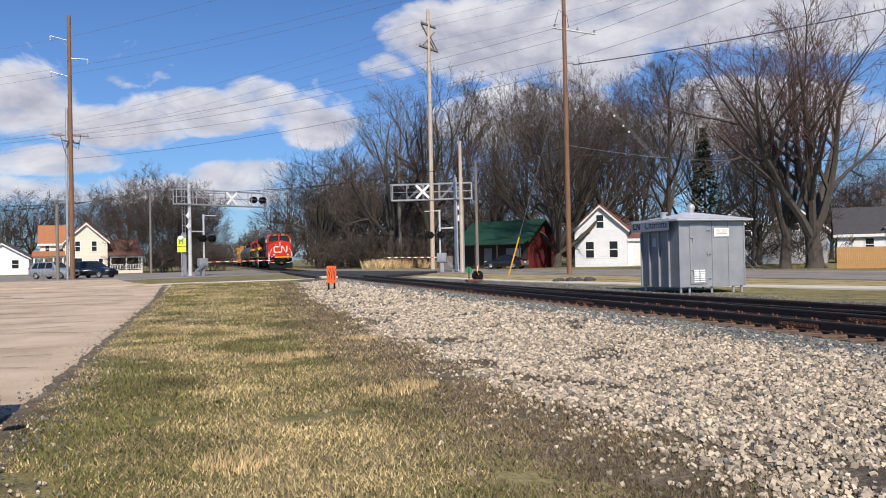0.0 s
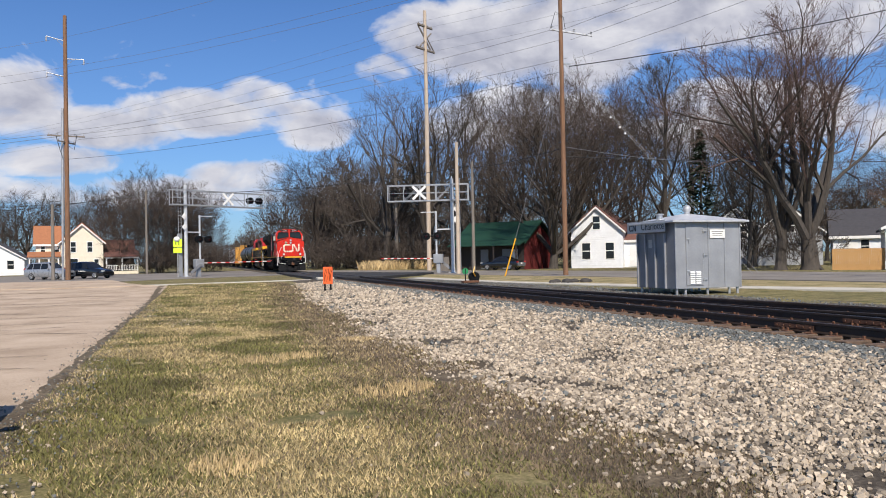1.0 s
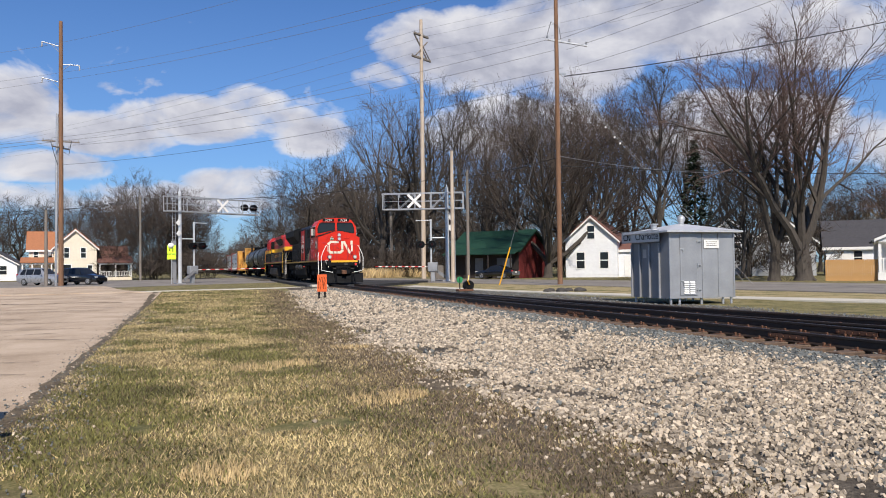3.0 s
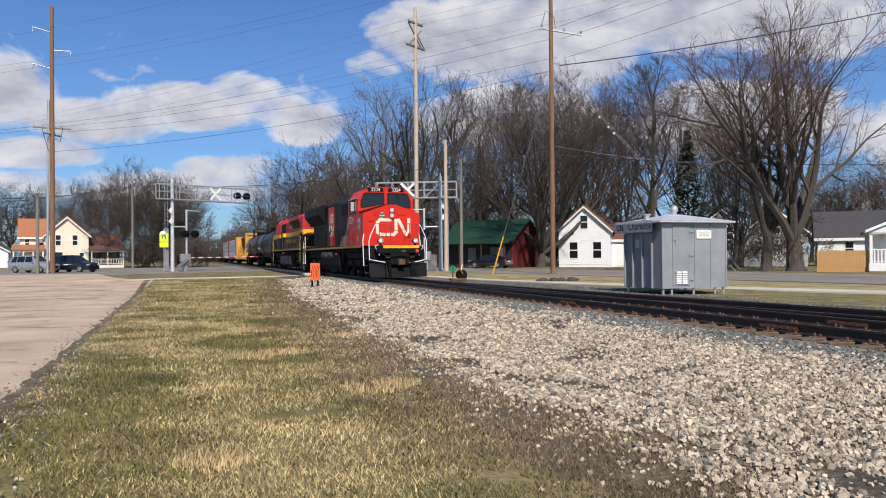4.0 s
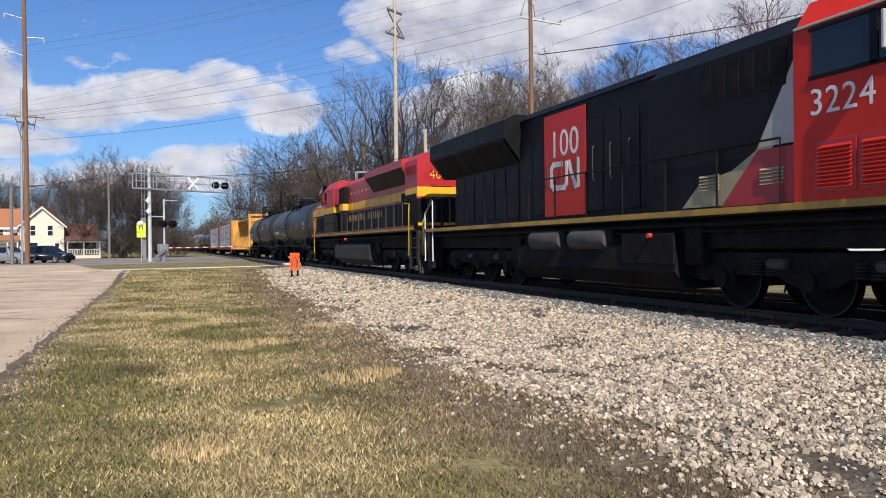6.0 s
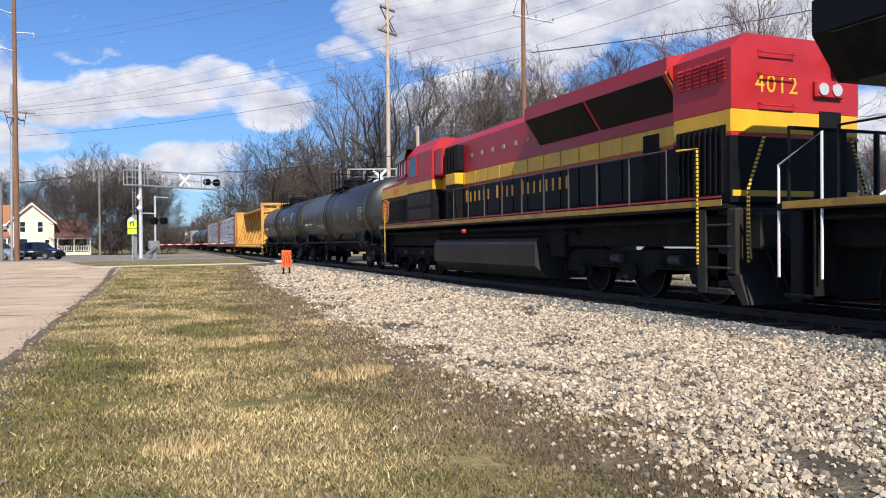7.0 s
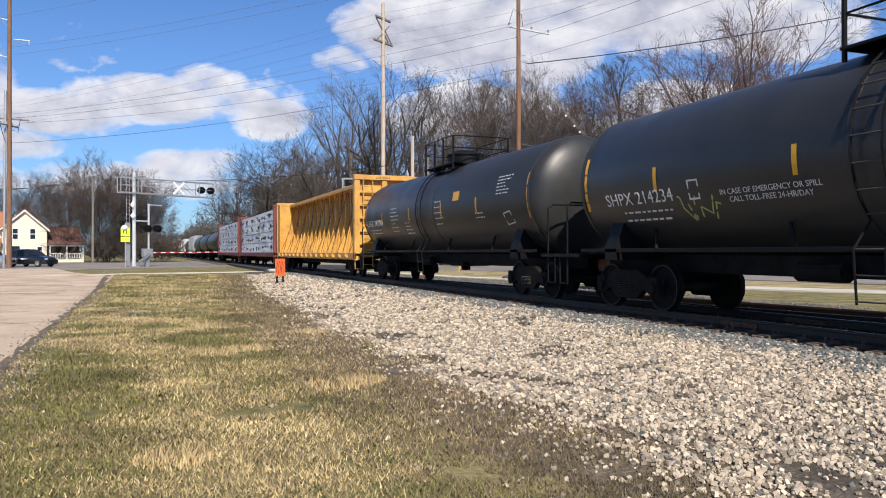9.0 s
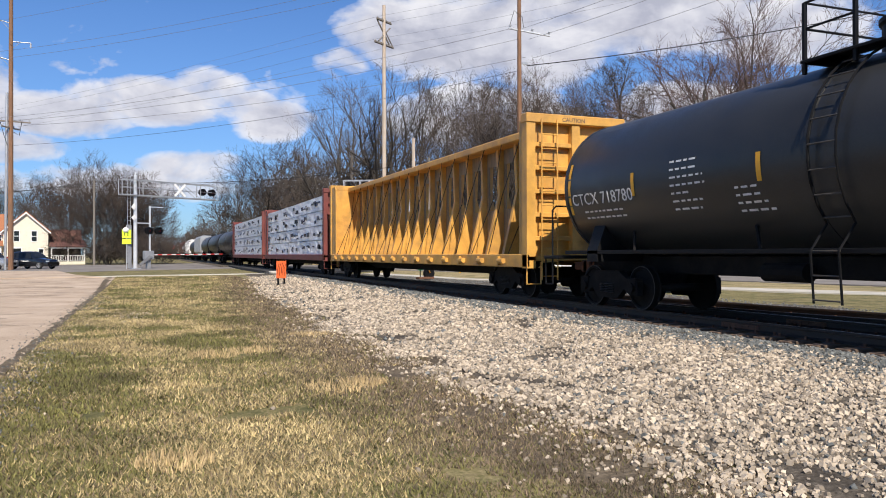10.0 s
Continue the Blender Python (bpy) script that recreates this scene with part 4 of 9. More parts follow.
# kind: meshes, height and width as built, words
KINDS = {
    "maple": (tree_meshes(3, 18.5, 24.0, 0.15, 5, (6, 7, 6, 4), M["twig_red"], (0.10, 0.72), 0.10, 0.06, 1.9, 0.015, reach=0.66, belly=0.5), 18.5, 24.0, "large bare maple with reddish buds and forking boughs"),
    "maple_b": (tree_meshes(11, 16.0, 14.0, 0.2, 6, (5, 6, 6, 3), M["twig_red"], (0.1, 0.55), 0.10, 0.06, 1.35, 0.015, reach=0.7), 16.0, 14.0, "bare maple with reddish buds"),
    "dome": (tree_meshes(45, 22.0, 19.0, 0.10, 11, (7, 7, 6, 4), M["twig"], (0.1, 1.15), 0.07, 0.10, 1.25, 0.015, belly=0.38), 22.0, 19.0, "broad bare maple with a dense domed crown"),
    "dome_red": (tree_meshes(52, 24.0, 16.0, 0.12, 10, (6, 6, 6, 4), M["twig_red"], (0.08, 0.9), 0.08, 0.10, 0.9, 0.014, belly=0.45), 24.0, 16.0, "broad bare tree with dense reddish twigs"),
    "round": (tree_meshes(58, 24.0, 14.0, 0.14, 8, (6, 6, 5, 3), M["twig"], (0.1, 0.8), 0.09, 0.09, 0.9, 0.016, belly=0.5), 24.0, 14.0, "broad bare tree with dense brown twigs"),
    "tall": (tree_meshes(21, 24.0, 12.0, 0.25, 12, (5, 6, 5, 3), M["twig_grey"], (0.3, 0.8), 0.10, 0.07, 0.75, 0.014, centre=0.85, reach=0.36, belly=0.55), 24.0, 12.0, "tall bare tree with pale grey twigs"),
    "open": (tree_meshes(33, 27.0, 16.0, 0.2, 6, (6, 6, 5, 3), M["twig_grey"], (0.10, 0.75), 0.16, 0.045, 1.25, 0.017, reach=0.6, belly=0.6), 27.0, 16.0, "tall open bare tree with rising boughs"),
    "gnarly": (tree_meshes(71, 22.0, 17.0, 0.22, 8, (6, 6, 5, 3), M["twig"], (0.1, 1.1), 0.17, 0.04, 1.0, 0.018, reach=0.56, belly=0.5), 22.0, 17.0, "gnarled bare tree with crooked boughs"),
    "bushy": (tree_meshes(63, 15.0, 18.0, 0.05, 5, (6, 6, 5, 4), M["twig"], (0.1, 1.0), 0.10, 0.08, 0.75, 0.017, stems=4, reach=0.62, belly=0.3), 15.0, 18.0, "dense bushy bare tree at the roadside"),
    "willow": (tree_meshes(77, 13.0, 14.0, 0.2, 8, (6, 6, 5), M["twig_gold"], (0.2, 1.0), 0.12, 0.0, 1.0, 0.03), 13.0, 14.0, "golden twigged willow behind the houses"),
    "brush": (tree_meshes(85, 5.0, 6.5, 0.03, 2, (5, 5, 4), M["twig"], (0.2, 1.0), 0.16, 0.04, 0.7, 0.018, stems=4, reach=0.75, belly=0.4), 5.0, 6.5, "tangle of bare brush under the trees"),
    "far_round": (tree_meshes(91, 18.0, 13.0, 0.15, 7, (5, 5, 4), M["twig"], (0.1, 0.9), 0.11, 0.08, 0.9, 0.03), 18.0, 13.0, "broad bare tree in the woods behind"),
    "far_tall": (tree_meshes(97, 18.0, 10.0, 0.2, 9, (5, 5, 3), M["twig_grey"], (0.3, 0.8), 0.11, 0.07, 0.8, 0.028, centre=0.85, reach=0.36), 18.0, 10.0, "tall bare tree in the woods behind"),
    "cedar": (cedar_meshes(), 10.2, 5.0, "dark evergreen cedar among the bare trees"),
}


def plant(kind, x, y, height, width, turn):
    (wood, crown), h, w, says = KINDS[kind]
    name = "shrub" if kind == "brush" else "tree"
    t = thing(name, says, name, pose(x, y, ground_z(x, y) if y < 70 else 0.2, 0, 0, turn), "bare brush" if kind == "brush" else "bare trees")
    t.scale = (width / w, width / w, height / h)
    part("trunk", wood, None, t)
    part("crown", crown, None, t)


for i, row in enumerate((
        ("maple", 44.2, 46.3, 18.6, 25), ("maple_b", 42.6, 47.7, 16.0, 15), ("dome", 37.0, 75.4, 22.1, 19.5), ("dome_red", 47.5, 82.3, 25.0, 15), ("tall", 51.5, 76.3, 23.6, 14),
        ("round", 56.6, 77.5, 22.0, 12), ("cedar", 53.8, 72.2, 15.5, 6.5), ("round", 35.9, 91.2, 23.4, 14), ("open", 30.1, 100.6, 27.6, 17), ("open", 25.5, 104.9, 27.5, 14), ("tall", 34.5, 98.1, 23.7, 12),
        ("gnarly", 19.4, 128.5, 22.7, 17), ("gnarly", 26.7, 135.4, 23.0, 14), ("round", 16.7, 149.1, 18.9, 12), ("bushy", -5.0, 117.9, 15.1, 19), ("bushy", -10.8, 127.5, 14.2, 15),
        ("bushy", -0.2, 120.0, 12.6, 11), ("gnarly", -36.6, 196.6, 21.2, 22), ("gnarly", -42.3, 200.6, 19.3, 16), ("round", -32.9, 212.5, 19.0, 14), ("round", -24.9, 198.4, 19.2, 14),
        ("tall", 62.9, 77.8, 19.6, 10), ("round", 69.5, 80.1, 15.3, 13), ("round", 87.2, 85.4, 14.6, 14), ("gnarly", 93.7, 87.2, 12.9, 15), ("round", 91.2, 78.0, 15.2, 15),
        ("dome_red", 86.1, 68.4, 15.4, 16), ("willow", 110.0, 102.0, 12.0, 14), ("gnarly", 82.9, 84.0, 13.2, 12), ("round", 55.2, 88.2, 24.8, 13), ("round", 47.9, 90.1, 24.4, 13), ("tall", 42.8, 97.0, 25.0, 12),
        ("brush", 43.3, 47.0, 3.6, 3.5), ("brush", 52.0, 62.0, 4.0, 6), ("brush", 55.0, 66.0, 4.5, 6), ("brush", 51.0, 56.5, 4.5, 6), ("brush", 54.5, 58.0, 5.5, 7), ("gnarly", 50.2, 59.5, 11.0, 9), ("tall", 47.5, 57.0, 13.0, 7))):
    plant(*row, 20 + 137 * i)
# woods beside the line, farther and farther off
rng = random.Random(9)
for i in range(34):
    y = 150 + 14 * i + rng.uniform(-4, 4)
    plant(rng.choice(("far_round", "far_tall")), 17.0 + rng.uniform(1, 12) + 0.012 * y, y, rng.uniform(14, 19), rng.uniform(10, 14), rng.uniform(0, 360))
    if y > 200:
        plant("far_round", 3.0 - rng.uniform(0, 10) - 0.012 * y, y, rng.uniform(10, 15), rng.uniform(9, 13), rng.uniform(0, 360))
for i in range(52):
    plant(rng.choice(("far_round", "far_tall")), rng.uniform(22, 74), rng.uniform(112, 165), rng.uniform(13, 20), rng.uniform(9, 13), rng.uniform(0, 360))
for i in range(26):
    plant("far_round", rng.uniform(-170, -22), rng.uniform(210, 290), rng.uniform(14, 20), rng.uniform(11, 17), rng.uniform(0, 360))
for i in range(84):
    x = rng.uniform(17, 64)
    plant("brush", x, 92 + 0.35 * (40 - x) + rng.uniform(0, 34), rng.uniform(3.5, 7.5), rng.uniform(5, 8), rng.uniform(0, 360))
for i in range(26):
    plant("brush", rng.uniform(-12, 4), rng.uniform(113, 124), rng.uniform(3, 5), rng.uniform(4, 7), rng.uniform(0, 360))
for i in range(22):
    plant("brush", rng.uniform(-70, -18), rng.uniform(150, 215), rng.uniform(3, 6), rng.uniform(6, 10), rng.uniform(0, 360))
# ---- the train ----
ROLLING = []          # wheelsets: object, place along the car, radius
CARS = []             # cars: object, place of the front end at 5 s


def car_thing(name, label, category, y5):
    t = thing(name, label, category)
    CARS.append((t, y5))
    return t


def wheelset_mesh(r):
    s = Shape()
    for e in (-1, 1):
        s.lathe([(0, 0.10), (0.0, r * 0.45), (0.03, r * 0.55), (0.03, r * 0.82), (0.0, r * 0.86), (0.0, r), (0.115, r * 0.985), (0.125, r + 0.025), (0.14, r + 0.02), (0.14, r * 0.4), (0.12, 0.09)],
                (e * 0.83, 0, 0), (-e, 0, 0), 28)
        s.cyl((e * 0.83, 0, 0), (e * 1.08, 0, 0), 0.085, 10)
    s.cyl((-0.75, 0, 0), (0.75, 0, 0), 0.085, 10)
    return s.mesh("wheelset", M["grime"], True)


WHEELS = {r: wheelset_mesh(r) for r in (0.457, 0.535)}
RIM = {r: Shape().lathe([(0, r * 0.95), (0, r * 0.99), (0.004, r * 0.99), (0.004, r * 0.95)], (-0.833, 0, 0), (-1, 0, 0), 28, True).mesh("worn_rim", M["grime_pale"]) for r in WHEELS}


def wheelset(parent, y, r):
    w = part("wheelset", WHEELS[r], None, parent, m=pose(0, y, r))
    part("worn_rim", RIM[r], None, w)
    ROLLING.append((w, y, r))


def freight_truck(parent, y):
    """A two-axle truck: cast side frames, springs, bolster."""
    for dy in (-0.89, 0.89):
        wheelset(parent, y + dy, 0.457)
    frame_poly = [(-1.08, 0.30), (-1.08, 0.60), (-0.72, 0.63), (-0.42, 0.80), (0.42, 0.80), (0.72, 0.63), (1.08, 0.60), (1.08, 0.30), (0.78, 0.32), (0.60, 0.42), (0.36, 0.22), (-0.36, 0.22), (-0.60, 0.42), (-0.78, 0.32)]
    for e in (-1, 1):
        x = e * 1.0
        f = part("side_frame", Shape().prism(frame_poly, "x", x - 0.07, x + 0.07), M["grime"], parent, m=pose(0, y, 0))
        sp = Shape()
        for k in (-0.17, 0, 0.17):
            for j in range(6):
                sp.lathe([(0, 0.05), (0.01, 0.075), (0.02, 0.05)], (x + e * 0.075, k, 0.33 + 0.036 * j), (0, 0, 1), 8)
        part("spring_nest", sp, M["grime_pale"], f, "dusty coil springs")
        for k in (-0.89, 0.89):
            part("bearing_cap", Shape().cyl((x, k, 0.457), (x + e * 0.13, k, 0.457), 0.11, 12).box(x - 0.1, x + 0.1, k - 0.16, k + 0.16, 0.5, 0.66, 0.02), M["grime"], f)
    part("bolster", Shape().box(-1.05, 1.05, y - 0.2, y + 0.2, 0.42, 0.78, 0.03), M["grime"], parent)


def coupler(parent, y, way):
    s = Shape().box(-0.07, 0.07, y, y + way * 0.5, 0.76, 0.95, 0.02)
    s.box(-0.14, 0.12, y + way * 0.4, y + way * 0.72, 0.70, 1.0, 0.04)
    s.box(0.1, 0.17, y + way * 0.55, y + way * 0.75, 0.72, 0.98, 0.02)
    part("coupler", s, M["rust"], parent, "rusty knuckle coupler", m=None)


def hose(parent, pts, r=0.022):
    part("air_hose", Shape().tube(pts, r), M["black"], parent)


def rails_with_posts(parent, x, ys, z0, z1, mat, name="handrail"):
    h = part(name, Shape().tube([(x, ys[0], z0), (x, ys[0], z1), (x, ys[-1], z1), (x, ys[-1], z0)], 0.018, 6), mat, parent)
    sm = Shape().cyl((0, 0, z0), (0, 0, z1), 0.022, 6).mesh("stanchion", mat)
    for y in ys[1:-1]:
        part("stanchion", sm, None, h, m=pose(x, y, 0))


def loco_truck(parent, y, axles):
    for a in axles:
        wheelset(parent, a, 0.535)
    lo, hi = axles[0] - 0.85, axles[-1] + 0.85
    for e in (-1, 1):
        x = e * 1.06
        f = part("truck_frame", Shape().prism([(lo, 0.52), (lo, 0.86), (lo + 0.5, 0.98), (hi - 0.5, 0.98), (hi, 0.86), (hi, 0.52), (hi - 0.35, 0.46), (hi - 0.7, 0.60),
                                               (axles[1] + 0.7, 0.60), (axles[1] + 0.35, 0.44), (axles[1] - 0.35, 0.44), (axles[1] - 0.7, 0.60), (lo + 0.7, 0.60), (lo + 0.35, 0.46)], "x", x - 0.08, x + 0.08), M["grime"], parent)
        for a in axles:
            part("axle_box", Shape().cyl((x, a, 0.535), (x + e * 0.2, a, 0.535), 0.16, 14).box(x, x + e * 0.13, a - 0.24, a + 0.24, 0.36, 0.72, 0.04), M["grime"], f)
        extra = Shape()
        for a in (axles[0] + 0.95, axles[1] + 0.95):
            for k in (-0.14, 0.14):
                for j in range(5):
                    extra.lathe([(0, 0.06), (0.012, 0.095), (0.024, 0.06)], (x + e * 0.1, a + k, 0.62 + 0.05 * j), (0, 0, 1), 8)
            extra.cyl((x + e * 0.12, a - 0.5, 0.8), (x + e * 0.12, a - 0.15, 0.8), 0.09, 10)
        part("springs_and_brake_cylinders", extra, M["grime_pale"], f, "dusty springs and brake cylinders")
        part("sand_pipe", Shape().tube([(x + e * 0.05, lo + 0.1, 1.1), (x + e * 0.12, lo, 0.6), (x, lo - 0.05, 0.16)], 0.025).tube([(x + e * 0.05, hi - 0.1, 1.1), (x + e * 0.12, hi, 0.6), (x, hi + 0.05, 0.16)], 0.025), M["grime"], f)


def noodle(u, v, s):
    """The winding white emblem: a bracket that runs on into a zigzag."""
    arc = [(u - 0.17 * s, v + 0.36 * s), (u - 0.66 * s, v + 0.36 * s), (u - 0.80 * s, v + 0.24 * s), (u - 0.80 * s, v - 0.24 * s), (u - 0.66 * s, v - 0.36 * s), (u + 0.02 * s, v - 0.36 * s),
           (u + 0.14 * s, v - 0.24 * s), (u + 0.14 * s, v + 0.34 * s)]
    zig = [(u + 0.14 * s, v + 0.34 * s), (u + 0.28 * s, v + 0.34 * s), (u + 0.66 * s, v - 0.36 * s), (u + 0.80 * s, v - 0.34 * s), (u + 0.80 * s, v + 0.38 * s)]
    return arc, zig


def steps(parent, x, y, rows):
    tread = Shape().box(x - 0.02, x + (0.42 if x < 0 else -0.42), y - 0.28, y + 0.28, 0.32, 0.36, 0.01).mesh("step_tread", M["fuel"])
    for k in range(rows):
        part("step_tread", tread, None, parent, "dark worn boarding step", m=pose(0, 0, 0.36 * k))


def windshield_outline(e, grow):
    """Outline of one windshield pane, with rounded corners."""
    g = grow
    return [(e * (0.11 - g), 4.00 - g), (e * (0.11 - g), 4.47 + g), (e * (0.17 - g), 4.54 + g), (e * (1.10 + g), 4.54 + g), (e * (1.22 + g), 4.47 + g),
            (e * (1.36 + g), 4.12), (e * (1.36 + g), 3.84 - g), (e * (1.28 + g), 3.78 - g), (e * 0.42, 3.96 - g)]


def lead_locomotive():
    t = car_thing("locomotive", "red and black diesel locomotive leading the freight train", "locomotive", 21.0)
    # frame, sill stripe, walkway
    part("frame", Shape().box(-1.2, 1.2, 1.0, 21.5, 1.05, 1.6, 0.03), M["grime"], t)
    wk = part("walkway", Shape().box(-1.53, 1.53, 1.35, 21.75, 1.60, 1.72, 0.02), M["black"], t)
    for e in (-1, 1):
        part("sill_stripe", Shape().box(e * 1.53, e * 1.537, 1.5, 21.6, 1.63, 1.74, 0.002), M["sill"], wk, "dirty yellow sill stripe")
    # nose and cab
    nose_poly = [(-1.53, 1.72), (-1.53, 3.42), (-0.22, 3.87), (0.22, 3.87), (1.53, 3.42), (1.53, 1.72)]
    nose = part("nose", Shape().prism(nose_poly, "y", 0.95, 2.15), M["red"], t)
    part("nose_top", Shape().put([(-1.50, 0.99, 3.434), (-0.22, 0.99, 3.876), (0.22, 0.99, 3.876), (1.50, 0.99, 3.434), (-1.50, 2.16, 3.56), (-0.22, 2.16, 3.93), (0.22, 2.16, 3.93), (1.50, 2.16, 3.56)],
                                 [(0, 1, 5, 4), (1, 2, 6, 5), (2, 3, 7, 6), (0, 4, 7, 3)]), M["black"], nose, "black anti-glare deck under the windshield")
    part("nose_door", Shape().box(-0.05, 0.75, 0.944, 0.95, 1.85, 3.5, 0.002), M["red"], nose, "red nose door")
    a, z = noodle(0.08, 2.68, 1.06)
    s = Shape().ribbon(a, 0.165, 0.008, lambda u, v, w: (u, 0.940 - w, v))
    s.ribbon(z, 0.165, 0.014, lambda u, v, w: (u, 0.940 - w, v))
    part("nose_emblem", s, M["emblem"], nose, "winding white emblem stripes")
    disc = part("round_emblem", Shape().cyl((-0.52, 0.95, 3.32), (-0.52, 0.935, 3.32), 0.135, 24), M["lettering"], nose, "small white and green round badge")
    part("badge_band", Shape().box(-0.63, -0.41, 0.928, 0.936, 3.34, 3.43, 0.002).box(-0.63, -0.41, 0.928, 0.936, 3.21, 3.285, 0.002), M["green_paint"], disc)
    lampbox = part("headlight_housing", Shape().box(-0.14, 0.14, 0.88, 0.95, 3.12, 3.76, 0.02), M["maroon"], nose, "red twin headlight housing")
    for k in (3.29, 3.58):
        part("headlight", Shape().cyl((0, 0.88, k), (0, 0.85, k), 0.105, 18), M["lens"], lampbox, "clear round headlight", smooth=True)
    for e in (-1, 1):
        part("grab_iron", Shape().tube([(e * 0.35, 0.95, 3.38), (e * 0.35, 0.88, 3.38), (e * 0.75, 0.88, 3.38), (e * 0.75, 0.95, 3.38)], 0.014), M["red"], nose)
    part("nose_latches", Shape().box(-1.28, -0.98, 0.92, 0.95, 2.98, 3.03, 0.005).box(-0.92, -0.87, 0.92, 0.95, 1.95, 2.2, 0.005).box(-0.92, -0.87, 0.92, 0.95, 3.3, 3.5, 0.005).box(0.68, 0.73, 0.90, 0.944, 2.0, 2.15, 0.005)
         .box(-1.3, -1.22, 0.92, 0.95, 1.95, 2.05, 0.005), M["maroon"], nose)
    cab_poly = [(-1.53, 1.72), (-1.53, 4.25), (-1.2, 4.74), (-0.7, 4.90), (0.7, 4.90), (1.2, 4.74), (1.53, 4.25), (1.53, 1.72)]
    cab = part("cab", Shape().prism(cab_poly, "y", 2.15, 4.7), M["red"], t)
    for e in (-1, 1):
        ws = part("windshield", Shape().prism(windshield_outline(e, 0.0), "y", 2.13, 2.15), M["glass"], cab, "dark windshield pane")
        part("gasket", Shape().prism(windshield_outline(e, 0.035), "y", 2.136, 2.149), M["black"], ws, "black rubber gasket")
        part("wiper", Shape().tube([(e * 0.5, 2.10, 4.56), (e * 0.72, 2.10, 4.28)], 0.012), M["black"], ws)
        nb = part("number_board", Shape().box(e * 0.14, e * 1.0, 2.10, 2.15, 4.64, 4.85, 0.01), M["black"], cab, "black number board")
        words("number", "3224", 0.25, M["lettering"], nb, Matrix.Translation((e * 0.57, 2.095, 4.66)) @ FRONT)
        part("sun_visor", Shape().tube([(e * 0.12, 2.12, 4.61), (e * 0.12, 2.03, 4.60), (e * 1.1, 2.03, 4.60), (e * 1.1, 2.12, 4.61)], 0.014), M["red"], cab)
        sd = part("side_window", Shape().box(e * 1.53, e * 1.538, 2.55, 3.25, 3.55, 4.2, 0.003).box(e * 1.53, e * 1.538, 3.38, 4.35, 3.55, 4.2, 0.003), M["glass"], cab, "dark sliding cab window")
        part("window_frame", Shape().box(e * 1.53, e * 1.556, 3.25, 3.38, 3.51, 4.22, 0.006).box(e * 1.53, e * 1.556, 2.5, 4.4, 3.49, 3.55, 0.006).box(e * 1.53, e * 1.556, 2.5, 4.4, 4.19, 4.24, 0.006), M["black"], sd)
        part("mirror", Shape().box(e * 1.56, e * 1.74, 3.0, 3.05, 3.62, 4.12, 0.01), M["palegrey"], cab, "pale folding mirror")
    words("number", "3224", 0.54, M["lettering"], cab, Matrix.Translation((-1.533, 3.85, 2.98)) @ NEAR_SIDE, "white road number", 1.05)
    em = part("feather_emblem", Shape().cyl((-1.53, 2.0, 2.86), (-1.538, 2.0, 2.86), 0.34, 28), M["palegrey"], cab, "round pale emblem with a dark leaf")
    part("leaf", Shape().prism([(1.78, 2.95), (1.9, 3.13), (2.0, 2.9), (1.96, 2.7)], "x", -1.545, -1.538).box(-1.545, -1.538, 1.83, 2.17, 2.60, 2.68, 0.001).box(-1.545, -1.538, 2.08, 2.22, 2.8, 3.0, 0.001), M["car_dark"], em)
    for y0 in (2.85, 3.6):
        v = part("side_vent", Shape().box(-1.53, -1.545, y0, y0 + 0.70, 1.86, 2.60, 0.005), M["maroon"], cab, "louvred vent door")
        part("louvres", louvre(-1.55, y0 + 0.06, y0 + 0.64, 1.92, 2.54, 11), M["red"], v)
    part("cab_grime_panel", Shape().box(-1.535, -1.53, 2.15, 2.35, 2.0, 2.25, 0.001), M["palegrey"], cab, "pale data panel")
    part("cab_roof_gear", Shape().box(-0.5, 0.4, 3.0, 3.9, 4.90, 4.97, 0.03).cyl((0.0, 2.5, 4.90), (0.0, 2.5, 5.0), 0.08), M["black"], cab)
    # hood, in its parts
    hood = part("hood", Shape().box(-1.02, 1.02, 4.7, 15.0, 1.72, 4.55, 0.04), M["black"], t)
    part("hood_roof", Shape().prism([(-1.05, 4.53), (-0.8, 4.74), (0.8, 4.74), (1.05, 4.53)], "y", 4.7, 15.2), M["black"], hood)
    part("blower_housing", Shape().prism([(-1.45, 1.72), (-1.45, 4.3), (-1.05, 4.6), (1.05, 4.6), (1.45, 4.3), (1.45, 1.72)], "y", 4.7, 8.4), M["black"], hood, "wide black equipment cabinet behind the cab")
    side_x = -1.45
    part("slanted_stripe", Shape().prism([(4.71, 4.0), (4.71, 3.1), (6.1, 1.78), (7.4, 1.78), (6.9, 2.2), (6.1, 2.35), (5.55, 2.62)], "x", side_x - 0.006, side_x), M["beige"], hood, "tan slanting stripe")
    part("slanted_panel", Shape().prism([(4.72, 3.95), (4.72, 2.66), (5.5, 2.66)], "x", side_x - 0.010, side_x - 0.005), M["palegrey"], hood, "pale grey slanting stripe")
    part("red_wedge", Shape().prism([(4.71, 2.62), (4.71, 1.76), (6.35, 1.76), (5.5, 2.62)], "x", side_x - 0.014, side_x - 0.009), M["maroon"], hood, "red wedge behind the cab")
    for y0 in (4.95, 6.4):
        part("louvres", louvre(side_x - 0.012, y0, y0 + 0.5, 2.06, 2.34, 5), M["beige"], hood)
    for k in range(6):
        y0 = 4.9 + 0.34 * k
        part("filter_louvre", Shape().box(side_x - 0.01, side_x, y0, y0 + 0.22, 3.55, 4.2, 0.004), M["grime"], hood)
